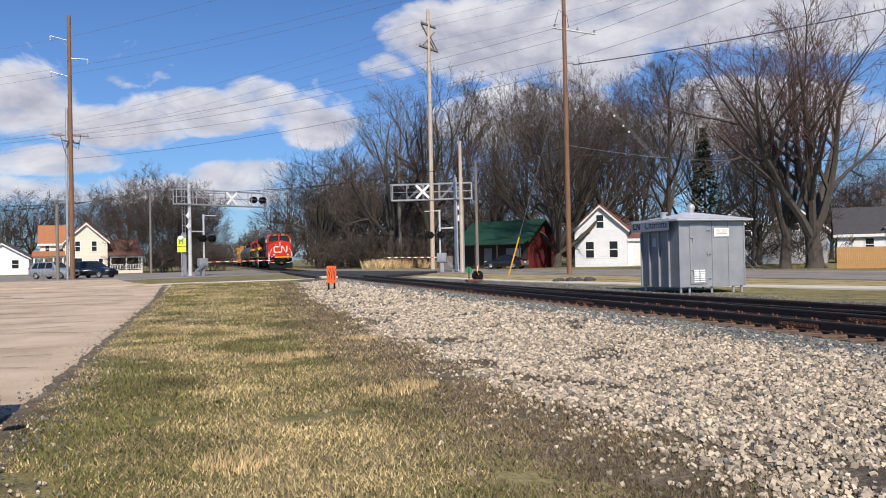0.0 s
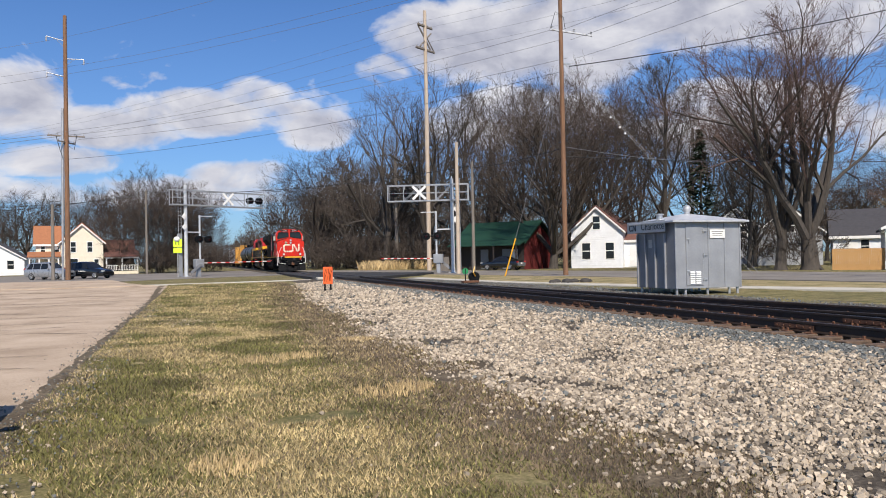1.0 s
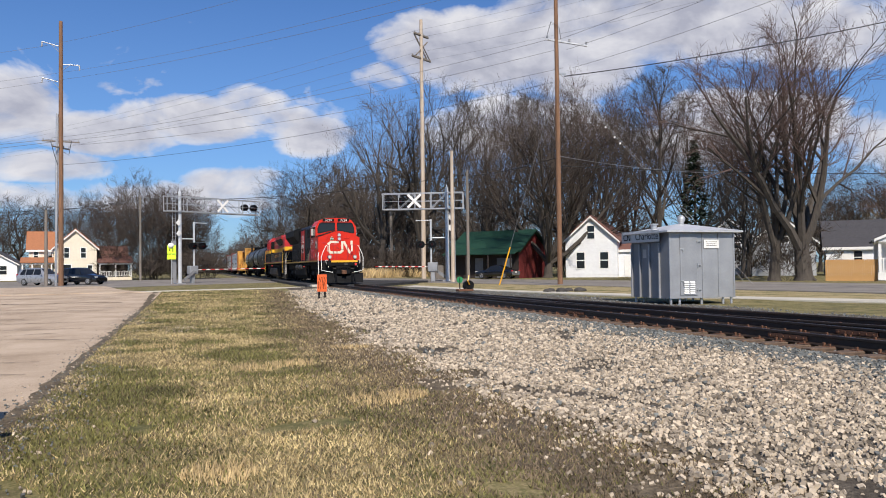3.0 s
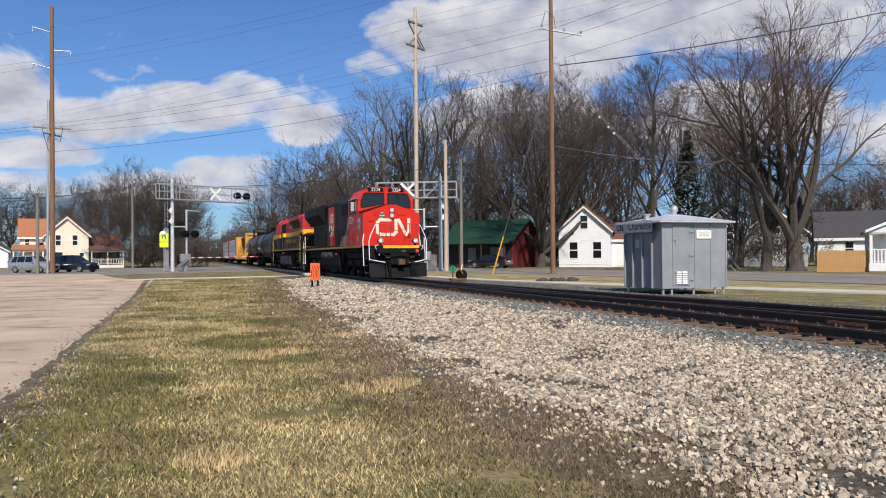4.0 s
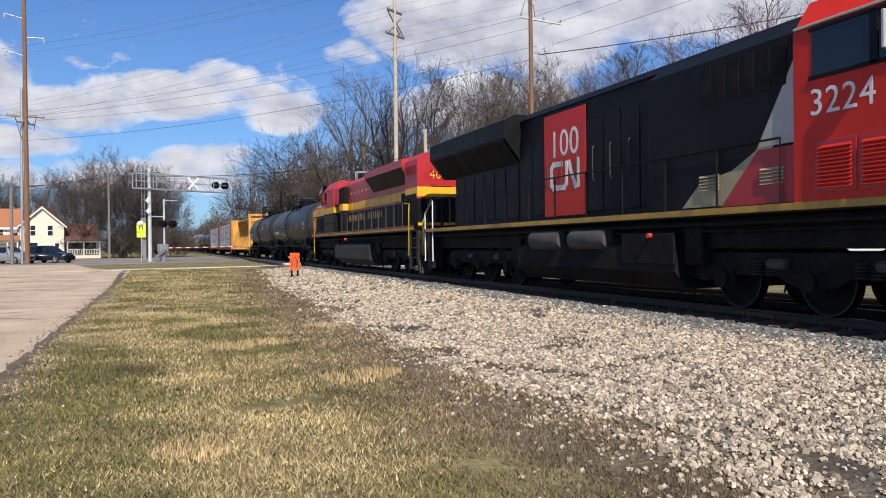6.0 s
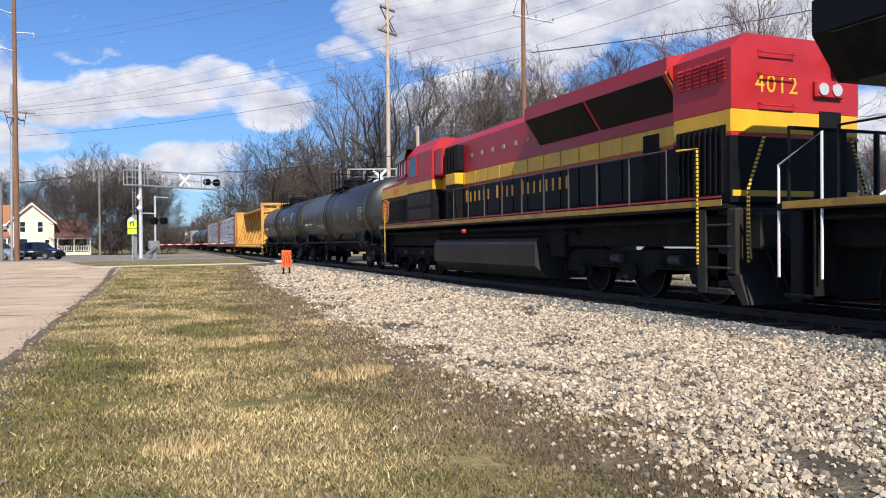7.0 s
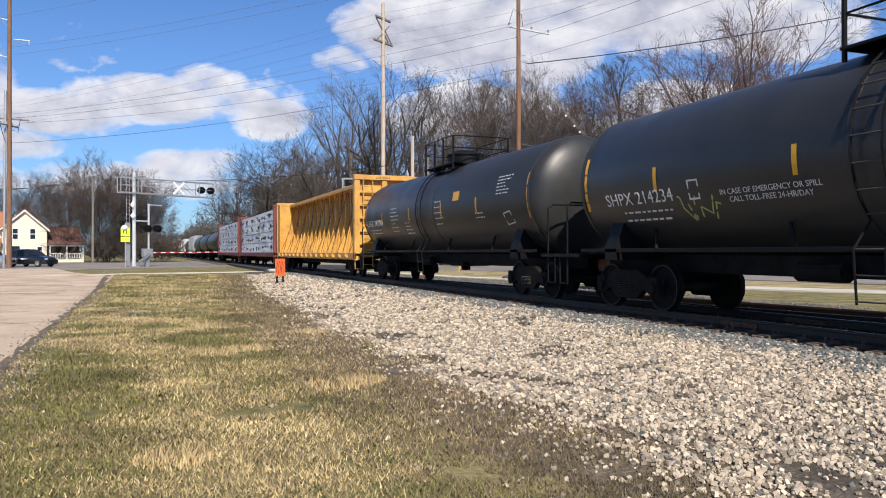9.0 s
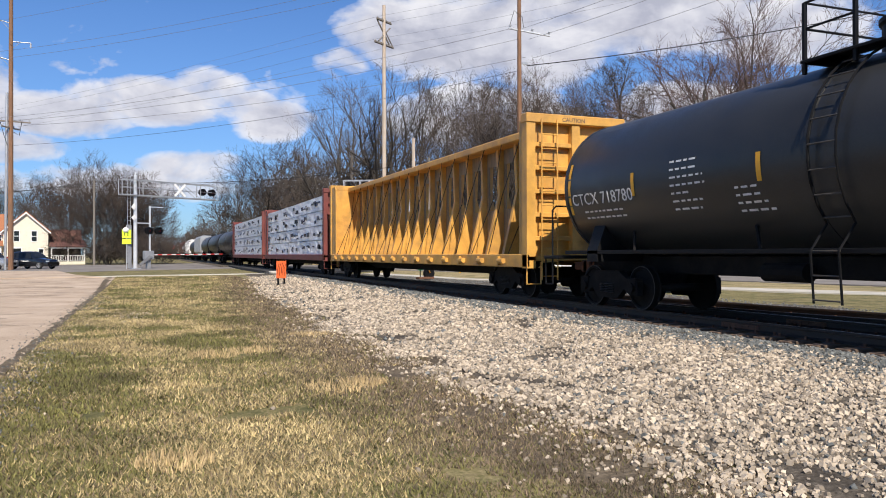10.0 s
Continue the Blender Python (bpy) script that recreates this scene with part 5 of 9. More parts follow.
    for k in range(9):
        y0 = 8.6 + 0.7 * k
        part("hood_door", Shape().box(-1.045, -1.02, y0, y0 + 0.66, 1.9, 4.1, 0.008), M["black"], hood)
    pb = part("anniversary_panel", Shape().box(-1.062, -1.045, 11.4, 13.45, 1.85, 4.42, 0.006), M["red"], hood, "red panel with white figures")
    words("number", "100", 0.95, M["lettering"], pb, Matrix.Translation((-1.064, 12.42, 3.33)) @ NEAR_SIDE, "tall white figures", 1.02)
    a, z = noodle(12.42, 2.85, 0.82)
    flip = lambda u, v, w: (-1.062 - w, 24.84 - u, v)
    part("panel_emblem", Shape().ribbon(a, 0.13, 0.006, flip).ribbon(z, 0.13, 0.006, flip), M["lettering"], pb, "winding white emblem")
    # radiator section with its overhanging wings
    rad = part("radiator_section", Shape().box(-1.02, 1.02, 15.0, 19.9, 1.72, 4.35, 0.04), M["black"], t)
    part("radiator_wing", Shape().prism([(-1.52, 4.58), (-1.52, 4.10), (-1.02, 3.45), (1.02, 3.45), (1.52, 4.10), (1.52, 4.58), (1.2, 4.74), (-1.2, 4.74)], "y", 14.9, 21.05), M["black"], rad, "black overhanging radiator wings")
    for k in range(5):
        y0 = 15.0 + 1.15 * k
        part("radiator_screen", Shape().prism([(-1.535, 4.04), (-1.06, 3.42), (-1.045, 3.44), (-1.52, 4.06)], "y", y0, y0 + 1.08), M["grime"], rad)
        part("screen_frame", Shape().prism([(-1.54, 4.06), (-1.05, 3.40), (-1.04, 3.42), (-1.52, 4.08)], "y", y0 + 1.08, y0 + 1.15), M["black"], rad)
    for k in range(6):
        part("hood_door", Shape().box(-1.045, -1.02, 15.1 + 0.78 * k, 15.82 + 0.78 * k, 1.9, 3.3, 0.008), M["black"], rad)
    part("exhaust_stack", Shape().box(-0.35, 0.35, 12.2, 13.3, 4.72, 4.84, 0.03), M["grime"], hood)
    hn = part("horn", Shape().box(-0.15, 0.15, 6.6, 7.1, 4.72, 4.80, 0.02), M["grime_pale"], hood)
    for k in (-0.12, 0.0, 0.12):
        part("horn_bell", Shape().cyl((k, 6.7, 4.86), (k, 6.4, 4.86), 0.03, 8, 0.07), M["grime_pale"], hn)
    # front platform with its pilot, plow, lamps and rails
    f = -1.0
    part("front_platform", Shape().box(-1.2, 1.2, f + 0.46, 1.0, 1.52, 1.70, 0.02), M["black"], t)
    pilot = part("pilot", Shape().box(-1.45, 1.45, f + 0.85, f + 1.2, 0.85, 1.54, 0.03), M["black"], t)
    part("plow", Shape().put([(-1.5, f + 0.66, 0.80), (0, f + 0.46, 0.5), (1.5, f + 0.66, 0.80), (-1.48, f + 0.55, 0.10), (0, f + 0.1, 0.08), (1.48, f + 0.55, 0.10), (-1.5, f + 0.9, 0.80), (1.5, f + 0.9, 0.80), (-1.48, f + 0.8, 0.1), (1.48, f + 0.8, 0.1)],
                             [(0, 1, 4, 3), (1, 2, 5, 4), (0, 3, 8, 6), (2, 7, 9, 5), (3, 4, 5, 9, 8), (0, 6, 7, 2, 1)]), M["black"], pilot, "scuffed black snow plow")
    part("anticlimber", Shape().box(-1.15, 1.15, f + 0.45, f + 1.15, 1.30, 1.62, 0.03).box(-0.5, 0.5, f + 0.35, f + 0.9, 0.72, 1.3, 0.03), M["black"], pilot)
    part("nose_sill_stripe", Shape().box(-0.85, 1.05, f + 0.435, f + 0.45, 1.56, 1.70, 0.004), M["amber"], pilot, "yellow front stripe")
    part("red_knob", Shape().cyl((0.92, f + 0.84, 1.42), (0.92, f + 0.40, 1.42), 0.085, 14), M["stripe_red"], pilot)
    part("front_plate", Shape().box(0.1, 0.32, f + 0.43, f + 0.45, 1.36, 1.48, 0.003).box(-0.75, -0.5, f + 0.43, f + 0.45, 1.08, 1.13, 0.003).box(0.55, 0.8, f + 0.43, f + 0.45, 1.08, 1.13, 0.003), M["grime_pale"], pilot)
    for e in (-1, 1):
        dl = part("ditch_light", Shape().cyl((e * 0.92, f + 0.92, 1.95), (e * 0.92, f + 0.66, 1.95), 0.135, 20).box(e * 0.92 - 0.05, e * 0.92 + 0.05, f + 0.7, f + 0.85, 1.68, 1.85, 0.01), M["black"], t, "ditch light on a bracket")
        part("ditch_rim", Shape().lathe([(0, 0.135), (0.03, 0.13), (0.03, 0.085), (0, 0.085)], (e * 0.92, f + 0.66, 1.95), (0, -1, 0), 20, True), M["galv"], dl, "bright metal rim")
        part("ditch_lens", Shape().cyl((e * 0.92, f + 0.66, 1.95), (e * 0.92, f + 0.65, 1.95), 0.08, 20), M["beam"], dl, "lit ditch lamp")
        well = part("step_well", Shape().box(e * 1.10, e * 1.50, f + 0.95, f + 1.9, 0.28, 0.34, 0.01).box(e * 1.10, e * 1.14, f + 0.95, f + 1.9, 0.28, 1.54, 0.01).box(e * 1.10, e * 1.50, f + 1.85, f + 1.9, 0.28, 1.54, 0.01), M["black"], t)
        steps(t, e * 1.5, f + 1.4, 3)
        part("corner_handrail", Shape().tube([(e * 1.52, f + 1.92, 0.66), (e * 1.55, f + 1.92, 1.75), (e * 1.55, f + 1.95, 2.0), (e * 1.42, f + 2.0, 2.75), (e * 1.25, f + 2.12, 2.9)], 0.026, 8), M["white"], t, "white corner handrail")
        part("front_handrail", Shape().tube([(e * 0.7, f + 0.42, 0.84), (e * 1.15, f + 0.45, 0.92), (e * 1.5, f + 0.7, 1.0), (e * 1.52, f + 0.72, 1.9), (e * 1.44, f + 0.72, 2.2), (e * 1.2, f + 0.72, 2.72), (e * 1.12, f + 0.72, 2.78)], 0.026, 8), M["white"], t, "white front handrail")
        part("cut_lever", Shape().tube([(e * 1.05, f + 0.5, 1.2), (e * 1.02, f + 0.5, 1.55), (e * 1.12, f + 0.5, 1.72), (e * 1.25, f + 0.5, 1.7), (e * 1.2, f + 0.5, 1.5), (e * 1.05, f + 0.5, 1.3)], 0.022, 6), M["white"], t)
        rails_with_posts(t, e * 1.5, [5.0 + 1.42 * k for k in range(12)], 1.72, 2.75, M["black"])
        for k in (0.5, 0.58, 0.7):
            hose(t, [(e * k, f + 0.6, 1.05), (e * (k + 0.06), f + 0.18, 0.75), (e * (k + 0.02 + 0.1 * (k > 0.6)), f + 0.02, 0.2)], 0.03)
        part("platform_rail", Shape().tube([(e * 0.38, f + 0.74, 1.70), (e * 0.38, f + 0.74, 2.76), (e * 0.42, f + 0.74, 2.82), (e * 1.12, f + 0.74, 2.80)], 0.022), M["maroon"], t, "red platform railing")
        for x in (0.62, 0.98):
            part("front_post", Shape().tube([(e * x, f + 0.74, 1.70), (e * x, f + 0.74, 2.8)], 0.02), M["maroon"], t)
        part("drip_rail", Shape().box(e * 1.40, e * 1.56, 2.4, 4.68, 4.27, 4.31, 0.008), M["palegrey"], cab, "pale rain gutter over the cab windows")
        part("chain", Shape().tube([(e * 0.42, f + 0.72, 2.65), (e * 0.2, f + 0.7, 2.5), (0, f + 0.7, 2.45)], 0.012), M["grime_pale"], t)
        part("mu_cable", Shape().tube([(e * 1.25, f + 0.5, 1.52), (e * 0.8, f + 0.3, 1.2), (e * 0.35, f + 0.28, 1.12), (0, f + 0.3, 1.2)], 0.025), M["black"], t)
    part("marker_lamp", Shape().cyl((0.95, 0.95, 2.28), (0.95, 0.86, 2.28), 0.1, 14), M["tail"], nose, "small red marker lamp")
    coupler(t, f + 0.75, -1)
    coupler(t, 21.6, 1)
    # running gear and tanks
    loco_truck(t, 4.6, (2.75, 4.75, 6.65))
    loco_truck(t, 17.4, (15.5, 17.5, 19.4))
    ft = part("fuel_tank", Shape().prism([(-1.45, 1.12), (-1.48, 0.62), (-1.2, 0.30), (1.2, 0.30), (1.48, 0.62), (1.45, 1.12)], "y", 7.6, 14.2), M["grime"], t, "grimy black fuel tank")
    for y0 in (9.9, 11.9):
        part("air_reservoir", Shape().lathe([(0, 0.02), (0.04, 0.2), (0.12, 0.24), (1.48, 0.24), (1.56, 0.2), (1.6, 0.02)], (-1.36, y0, 1.25), (0, 1, 0), 18), M["grime_pale"], t, "dusty cylindrical air tank", smooth=True)
    part("fuel_gauge_panel", Shape().box(-1.5, -1.44, 7.6, 9.3, 0.75, 1.35, 0.02), M["grime"], t)
    part("fuel_filler", Shape().cyl((-1.5, 8.3, 1.3), (-1.58, 8.3, 1.3), 0.05, 10), M["stripe_red"], t)
    part("underfloor_gear", Shape().box(-1.35, -0.9, 7.0, 7.5, 0.75, 1.55, 0.03).box(-1.3, -0.9, 14.4, 15.0, 0.7, 1.5, 0.03).tube([(-1.4, 2.0, 1.48), (-1.4, 21.0, 1.48)], 0.04).tube([(-1.3, 2.5, 1.36), (-1.3, 20.0, 1.36)], 0.03), M["grime"], t)
    part("rear_pilot", Shape().box(-1.45, 1.45, 21.3, 21.55, 0.22, 1.62, 0.03), M["black"], t, "black rear pilot sheet")
    for x in (-1.0, -0.7, 0.7, 1.0):
        hose(t, [(x, 21.5, 1.15), (x * 0.95, 21.85, 0.8), (x * 0.9, 22.0, 0.4)], 0.032)
    part("rear_step", Shape().box(-1.52, -1.1, 21.0, 21.6, 0.3, 0.36, 0.01).box(-1.52, -1.1, 21.0, 21.05, 0.3, 1.6, 0.01), M["grime"], t)
    part("rear_railing", Shape().tube([(-1.45, 21.55, 1.72), (-1.45, 21.55, 2.85), (1.45, 21.55, 2.85), (1.45, 21.55, 1.72)], 0.03, 6), M["black"], t)
    for x in (-0.9, -0.35, 0.35, 0.9):
        part("rear_post", Shape().box(x - 0.04, x + 0.04, 21.52, 21.58, 1.72, 2.85, 0.008), M["black"], t)
    for k in range(7):
        part("door_grab", Shape().tube([(-1.05, 8.9 + 0.72 * k, 2.6), (-1.09, 8.9 + 0.72 * k, 2.65), (-1.09, 8.9 + 0.72 * k, 3.35), (-1.05, 8.9 + 0.72 * k, 3.4)], 0.012), M["grime_pale"], hood)
    part("rear_handrail", Shape().tube([(-1.5, 20.9, 0.6), (-1.5, 20.9, 2.7), (-1.5, 21.7, 2.3), (-1.5, 21.7, 0.6)], 0.022), M["white"], t)
    return t


def louvre(x, y0, y1, z0, z1, n):
    """Slanting slats in one opening."""
    s = Shape()
    h = (z1 - z0) / n
    for k in range(n):
        z = z0 + k * h
        s.put([(x, y0, z), (x, y1, z), (x - 0.03, y1, z), (x - 0.03, y0, z), (x, y0, z + h * 0.7), (x, y1, z + h * 0.7)], [(0, 1, 2, 3), (3, 2, 5, 4), (0, 3, 4), (1, 5, 2)])
    return s


def letter_bars(parent, name, y_start, y_end, z, h, groups, mat, x, label):
    """A line of lettering that stays unread: one plain bar for each character."""
    total = sum(groups) + 0.8 * (len(groups) - 1)
    step = (y_end - y_start) / total
    y, n = y_start, 0
    for g in groups:
        for k in range(g):
            tall = h if k == 0 else h * 0.84
            lo, hi = sorted((y + 0.32 * step, y + (0.70 if k == 0 else 0.64) * step))
            part(name, Shape().box(x - 0.004, x, lo, hi, z, z + tall, 0.001), mat, parent, label if n == 0 else "")
            y += step
            n += 1
        y += 0.8 * step


def second_locomotive():
    """Runs with its cab at the rear."""
    t = car_thing("locomotive", "crimson, yellow and black diesel locomotive coupled behind the first", "locomotive", 43.3)
    part("frame", Shape().box(-1.2, 1.2, 0.8, 21.2, 1.05, 1.6, 0.03), M["grime"], t)
    wk = part("walkway", Shape().box(-1.53, 1.53, 0.55, 21.2, 1.68, 1.78, 0.02), M["black"], t)
    for e in (-1, 1):
        st = part("sill_stripe", Shape().box(e * 1.53, e * 1.54, 0.6, 21.0, 1.74, 1.85, 0.003), M["sill"], wk, "yellow sill stripe")
        part("red_line", Shape().box(e * 1.535, e * 1.545, 0.6, 21.0, 1.875, 1.91, 0.002), M["maroon"], st)

    def banded(name, x, y0, y1, z3, roof=None):
        """A body in its colours, from below: black, red line, yellow, red line, crimson."""
        b = part(name, Shape().box(-x, x, y0, y1, 1.78, 2.92, 0.02), M["black"], t)
        part("red_line", Shape().box(-x - 0.004, x + 0.004, y0 - 0.004, y1 + 0.004, 2.90, 2.96, 0.004), M["maroon"], b)
        part("yellow_band", Shape().box(-x, x, y0, y1, 2.96, 3.36, 0.02), M["amber"], b, "golden yellow band")
        part("upper_body", Shape().prism([(-x, 3.36), (-x, z3 - 0.25), (-x + 0.28, z3), (x - 0.28, z3), (x, z3 - 0.25), (x, 3.36)], "y", y0, y1), M["maroon"], b, "crimson upper body")
        return b

    end = banded("radiator_end", 1.42, 0.5, 2.0, 4.62)
    words("number", "4012", 0.44, M["amber"], end, Matrix.Translation((-0.45, 0.496, 3.66)) @ FRONT, "yellow road number", 1.1)
    hl = part("headlight_housing", Shape().box(0.35, 1.0, 0.42, 0.5, 3.62, 3.92, 0.03), M["maroon"], end)
    for k in (0.52, 0.83):
        part("headlight", Shape().cyl((k, 0.44, 3.77), (k, 0.40, 3.77), 0.11, 16), M["lens"], hl, "clear round headlight")
    part("end_bracket", Shape().box(0.75, 1.15, 0.2, 0.5, 4.2, 4.42, 0.03).box(0.8, 1.05, 0.45, 0.5, 4.0, 4.2, 0.02), M["maroon"], end)
    for z in (3.48, 3.98, 4.36):
        part("grab_iron", Shape().tube([(-0.85, 0.5, z), (-0.85, 0.42, z - 0.05), (-0.1, 0.42, z - 0.05), (-0.1, 0.5, z)], 0.014), M["maroon"], end)
    part("end_door", Shape().box(0.5, 1.0, 0.485, 0.5, 1.9, 3.4, 0.005), M["black"], end)
    part("end_stripe", Shape().box(-1.4, 1.4, 0.49, 0.5, 1.9, 2.0, 0.003), M["amber"], end)
    gr = part("side_grille", Shape().box(-1.43, -1.42, 0.62, 1.9, 1.95, 3.1, 0.004), M["grime"], end, "dark ribbed grille")
    for k in range(9):
        part("grille_bar", Shape().box(-1.47, -1.43, 0.66 + 0.14 * k, 0.70 + 0.14 * k, 1.95, 3.1, 0.006), M["black"], gr)
    for k in range(6):
        part("louvres", louvre(-1.425, 0.62 + 0.21 * k, 0.78 + 0.21 * k, 3.85, 4.25, 6), M["maroon"], end)
    hood = banded("hood", 1.15, 2.0, 14.6, 4.58)
    flare = part("radiator_flare", Shape().prism([(-1.15, 4.62), (-1.56, 4.52), (-1.56, 4.22), (-1.15, 3.62), (1.15, 3.62), (1.56, 4.22), (1.56, 4.52), (1.15, 4.62)], "y", 2.0, 7.7), M["maroon"], t, "crimson flared radiator housing")
    for y0 in (2.15, 4.95):
        part("radiator_screen", Shape().prism([(-1.575, 4.20), (-1.165, 3.60), (-1.15, 3.62), (-1.56, 4.22)], "y", y0, y0 + 2.65), M["black"], flare, "black radiator screen under the flare")
    part("flare_edge", Shape().prism([(-1.58, 4.25), (-1.15, 3.60), (-1.13, 3.64), (-1.55, 4.28)], "y", 2.0, 2.04), M["amber"], flare)
    part("walk_mat", Shape().box(-0.9, 0.9, 2.2, 7.5, 4.62, 4.66, 0.01), M["grime_pale"], flare)
    for k in range(14):
        y0 = 2.3 + 0.86 * k
        part("hood_door", Shape().box(-1.175, -1.15, y0, y0 + 0.8, 1.98, 2.88, 0.008), M["black"], hood)
        part("yellow_door", Shape().box(-1.17, -1.15, y0, y0 + 0.8, 2.98, 3.34, 0.006), M["amber"], hood)
    for k in range(6):
        part("vent_plate", Shape().box(-1.165, -1.15, 8.2 + 0.75 * k, 8.36 + 0.75 * k, 3.78, 3.90, 0.005), M["beige"], hood)
    part("dark_doorway", Shape().box(-1.19, -1.15, 2.75, 3.25, 2.0, 3.25, 0.006), M["grime"], hood)
    letter_bars(hood, "letter_block", 12.6, 6.1, 2.42, 0.36, (6, 4, 8), M["gold"], -1.176, "gold block lettering along the hood")
    part("roof_gear", Shape().box(-0.6, 0.6, 8.2, 10.6, 4.56, 4.70, 0.04).box(-0.45, 0.45, 11.2, 12.6, 4.56, 4.80, 0.05), M["grime_pale"], hood)
    part("red_cabinet", Shape().box(-1.46, -1.1, 13.85, 14.6, 3.4, 4.3, 0.04), M["maroon"], hood)
    bl = part("blower_box", Shape().box(-1.42, -1.1, 12.7, 13.7, 3.4, 4.25, 0.04), M["black"], hood, "black ribbed intake box")
    for k in range(7):
        part("rib", Shape().box(-1.45, -1.42, 12.75 + 0.135 * k, 12.80 + 0.135 * k, 3.45, 4.2, 0.006), M["grime"], bl)
    part("duct", Shape().box(-1.44, -1.1, 12.75, 13.55, 1.8, 3.0, 0.03), M["black"], hood)
    part("duct_cap", Shape().box(-1.445, -1.1, 12.75, 13.55, 3.0, 3.36, 0.02), M["amber"], hood)
    part("louvres", louvre(-1.445, 12.85, 13.45, 1.95, 2.85, 13), M["grime"], hood)
    hn = part("horn", Shape().box(-0.3, 0.3, 9.4, 9.9, 4.69, 4.78, 0.02), M["black"], hood)
    for k in (-0.18, 0.0, 0.18):
        part("horn_bell", Shape().cyl((k, 9.6, 4.87), (k, 9.25, 4.87), 0.04, 10, 0.12), M["black"], hn)
    cab = part("cab", Shape().box(-1.52, 1.52, 14.6, 17.3, 1.78, 2.96, 0.02), M["black"], t)
    part("yellow_band", Shape().box(-1.524, 1.524, 14.6, 17.3, 2.96, 3.30, 0.02), M["amber"], cab, "golden yellow band")
    part("upper_cab", Shape().prism([(-1.52, 3.30), (-1.52, 4.32), (-1.15, 4.74), (1.15, 4.74), (1.52, 4.32), (1.52, 3.30)], "y", 14.6, 17.3), M["maroon"], cab, "crimson upper cab")
    for y0, y1 in ((15.0, 15.9), (16.25, 17.05)):
        w = part("side_window", Shape().box(-1.53, -1.52, y0, y1, 3.55, 4.22, 0.004), M["glass"] if y0 > 16 else M["maroon"], cab, "dark cab window" if y0 > 16 else "crimson shutter")
        part("window_frame", Shape().box(-1.545, -1.52, y0 - 0.05, y0, 3.5, 4.27, 0.006).box(-1.545, -1.52, y1, y1 + 0.05, 3.5, 4.27, 0.006).box(-1.545, -1.52, y0, y1, 4.22, 4.27, 0.006), M["maroon"], w)
    slat = {h: Shape().box(-0.022, 0, -0.03, 0.03, 0, h, 0.005).mesh("grille_slat", M["fuel"]) for h in (0.36, 0.40)}
    for z0, h in ((2.46, 0.40), (1.97, 0.36)):
        gp = part("cab_grille", Shape().box(-1.528, -1.52, 14.75, 17.15, z0 - 0.03, z0 + h + 0.03, 0.003), M["black"], cab, "dark slatted cab grille")
        for k in range(26):
            part("grille_slat", slat[h], None, gp, m=pose(-1.528, 14.83 + 0.0895 * k, z0))
    part("lower_stripe", Shape().box(-1.528, -1.52, 14.6, 17.3, 1.88, 1.93, 0.003), M["maroon"], cab, "crimson line above the sill")
    quarter = part("cab_front", Shape().put([(-1.5, 17.3, 3.3), (-1.28, 19.2, 3.3), (-1.5, 17.3, 4.62), (-1.28, 19.0, 4.46), (1.5, 17.3, 3.3), (1.28, 19.2, 3.3), (1.5, 17.3, 4.62), (1.28, 19.0, 4.46)],
                                           [(0, 1, 3, 2), (4, 6, 7, 5), (2, 3, 7, 6), (1, 5, 7, 3)]), M["maroon"], cab, "tapered cab front")
    part("windshield", Shape().put([(-1.49, 17.6, 3.72), (-1.32, 19.05, 3.72), (-1.33, 18.95, 4.2), (-1.49, 17.6, 4.22), (-1.45, 17.6, 3.72), (-1.27, 19.05, 3.72), (-1.28, 18.95, 4.2), (-1.45, 17.6, 4.22)], [(0, 1, 2, 3), (4, 5, 6, 7), (0, 1, 5, 4), (2, 3, 7, 6)]), M["glass"], quarter, "dark windshield pane")
    for f in (0.0, 0.27, 0.34, 0.68, 1.0):
        y = 17.6 + 1.42 * f
        part("mullion", Shape().box(-1.505 + 0.155 * f, -1.46 + 0.155 * f, y - 0.03, y + 0.03, 3.69, 4.24, 0.006), M["maroon"], quarter)
    part("window_ledge", Shape().put([(-1.56, 17.4, 3.60), (-1.38, 19.15, 3.60), (-1.38, 19.15, 3.70), (-1.56, 17.4, 3.70), (-1.46, 17.4, 3.60), (-1.28, 19.15, 3.60), (-1.28, 19.15, 3.70), (-1.46, 17.4, 3.70)], [(0, 1, 2, 3), (7, 6, 5, 4), (3, 2, 6, 7), (0, 4, 5, 1)]), M["maroon"], quarter, "crimson ledge below the windows")
    part("visor_hood", Shape().put([(-1.60, 17.35, 4.26), (-1.42, 19.2, 4.22), (-1.36, 19.1, 4.5), (-1.54, 17.35, 4.64), (1.5, 17.35, 4.66), (1.3, 19.1, 4.52)], [(0, 1, 2, 3), (3, 2, 5, 4)]), M["sheet_dark"], quarter, "grey visor over the windshield")
    nose = part("nose", Shape().box(-1.5, 1.5, 17.3, 20.75, 1.78, 2.94, 0.04), M["black"], t)
    part("yellow_band", Shape().prism([(17.3, 2.94), (17.3, 3.50), (18.2, 3.36), (20.75, 3.30), (20.75, 2.94)], "x", -1.5, 1.5), M["amber"], nose, "golden yellow nose band")
    part("nose_top", Shape().prism([(17.3, 3.50), (17.3, 3.62), (18.2, 3.48), (20.7, 3.40), (20.75, 3.30), (18.2, 3.36)], "x", -1.46, 1.46), M["maroon"], nose)
    words("number", "4012", 0.34, M["stripe_red"], nose, Matrix.Translation((-1.503, 18.7, 3.02)) @ NEAR_SIDE)
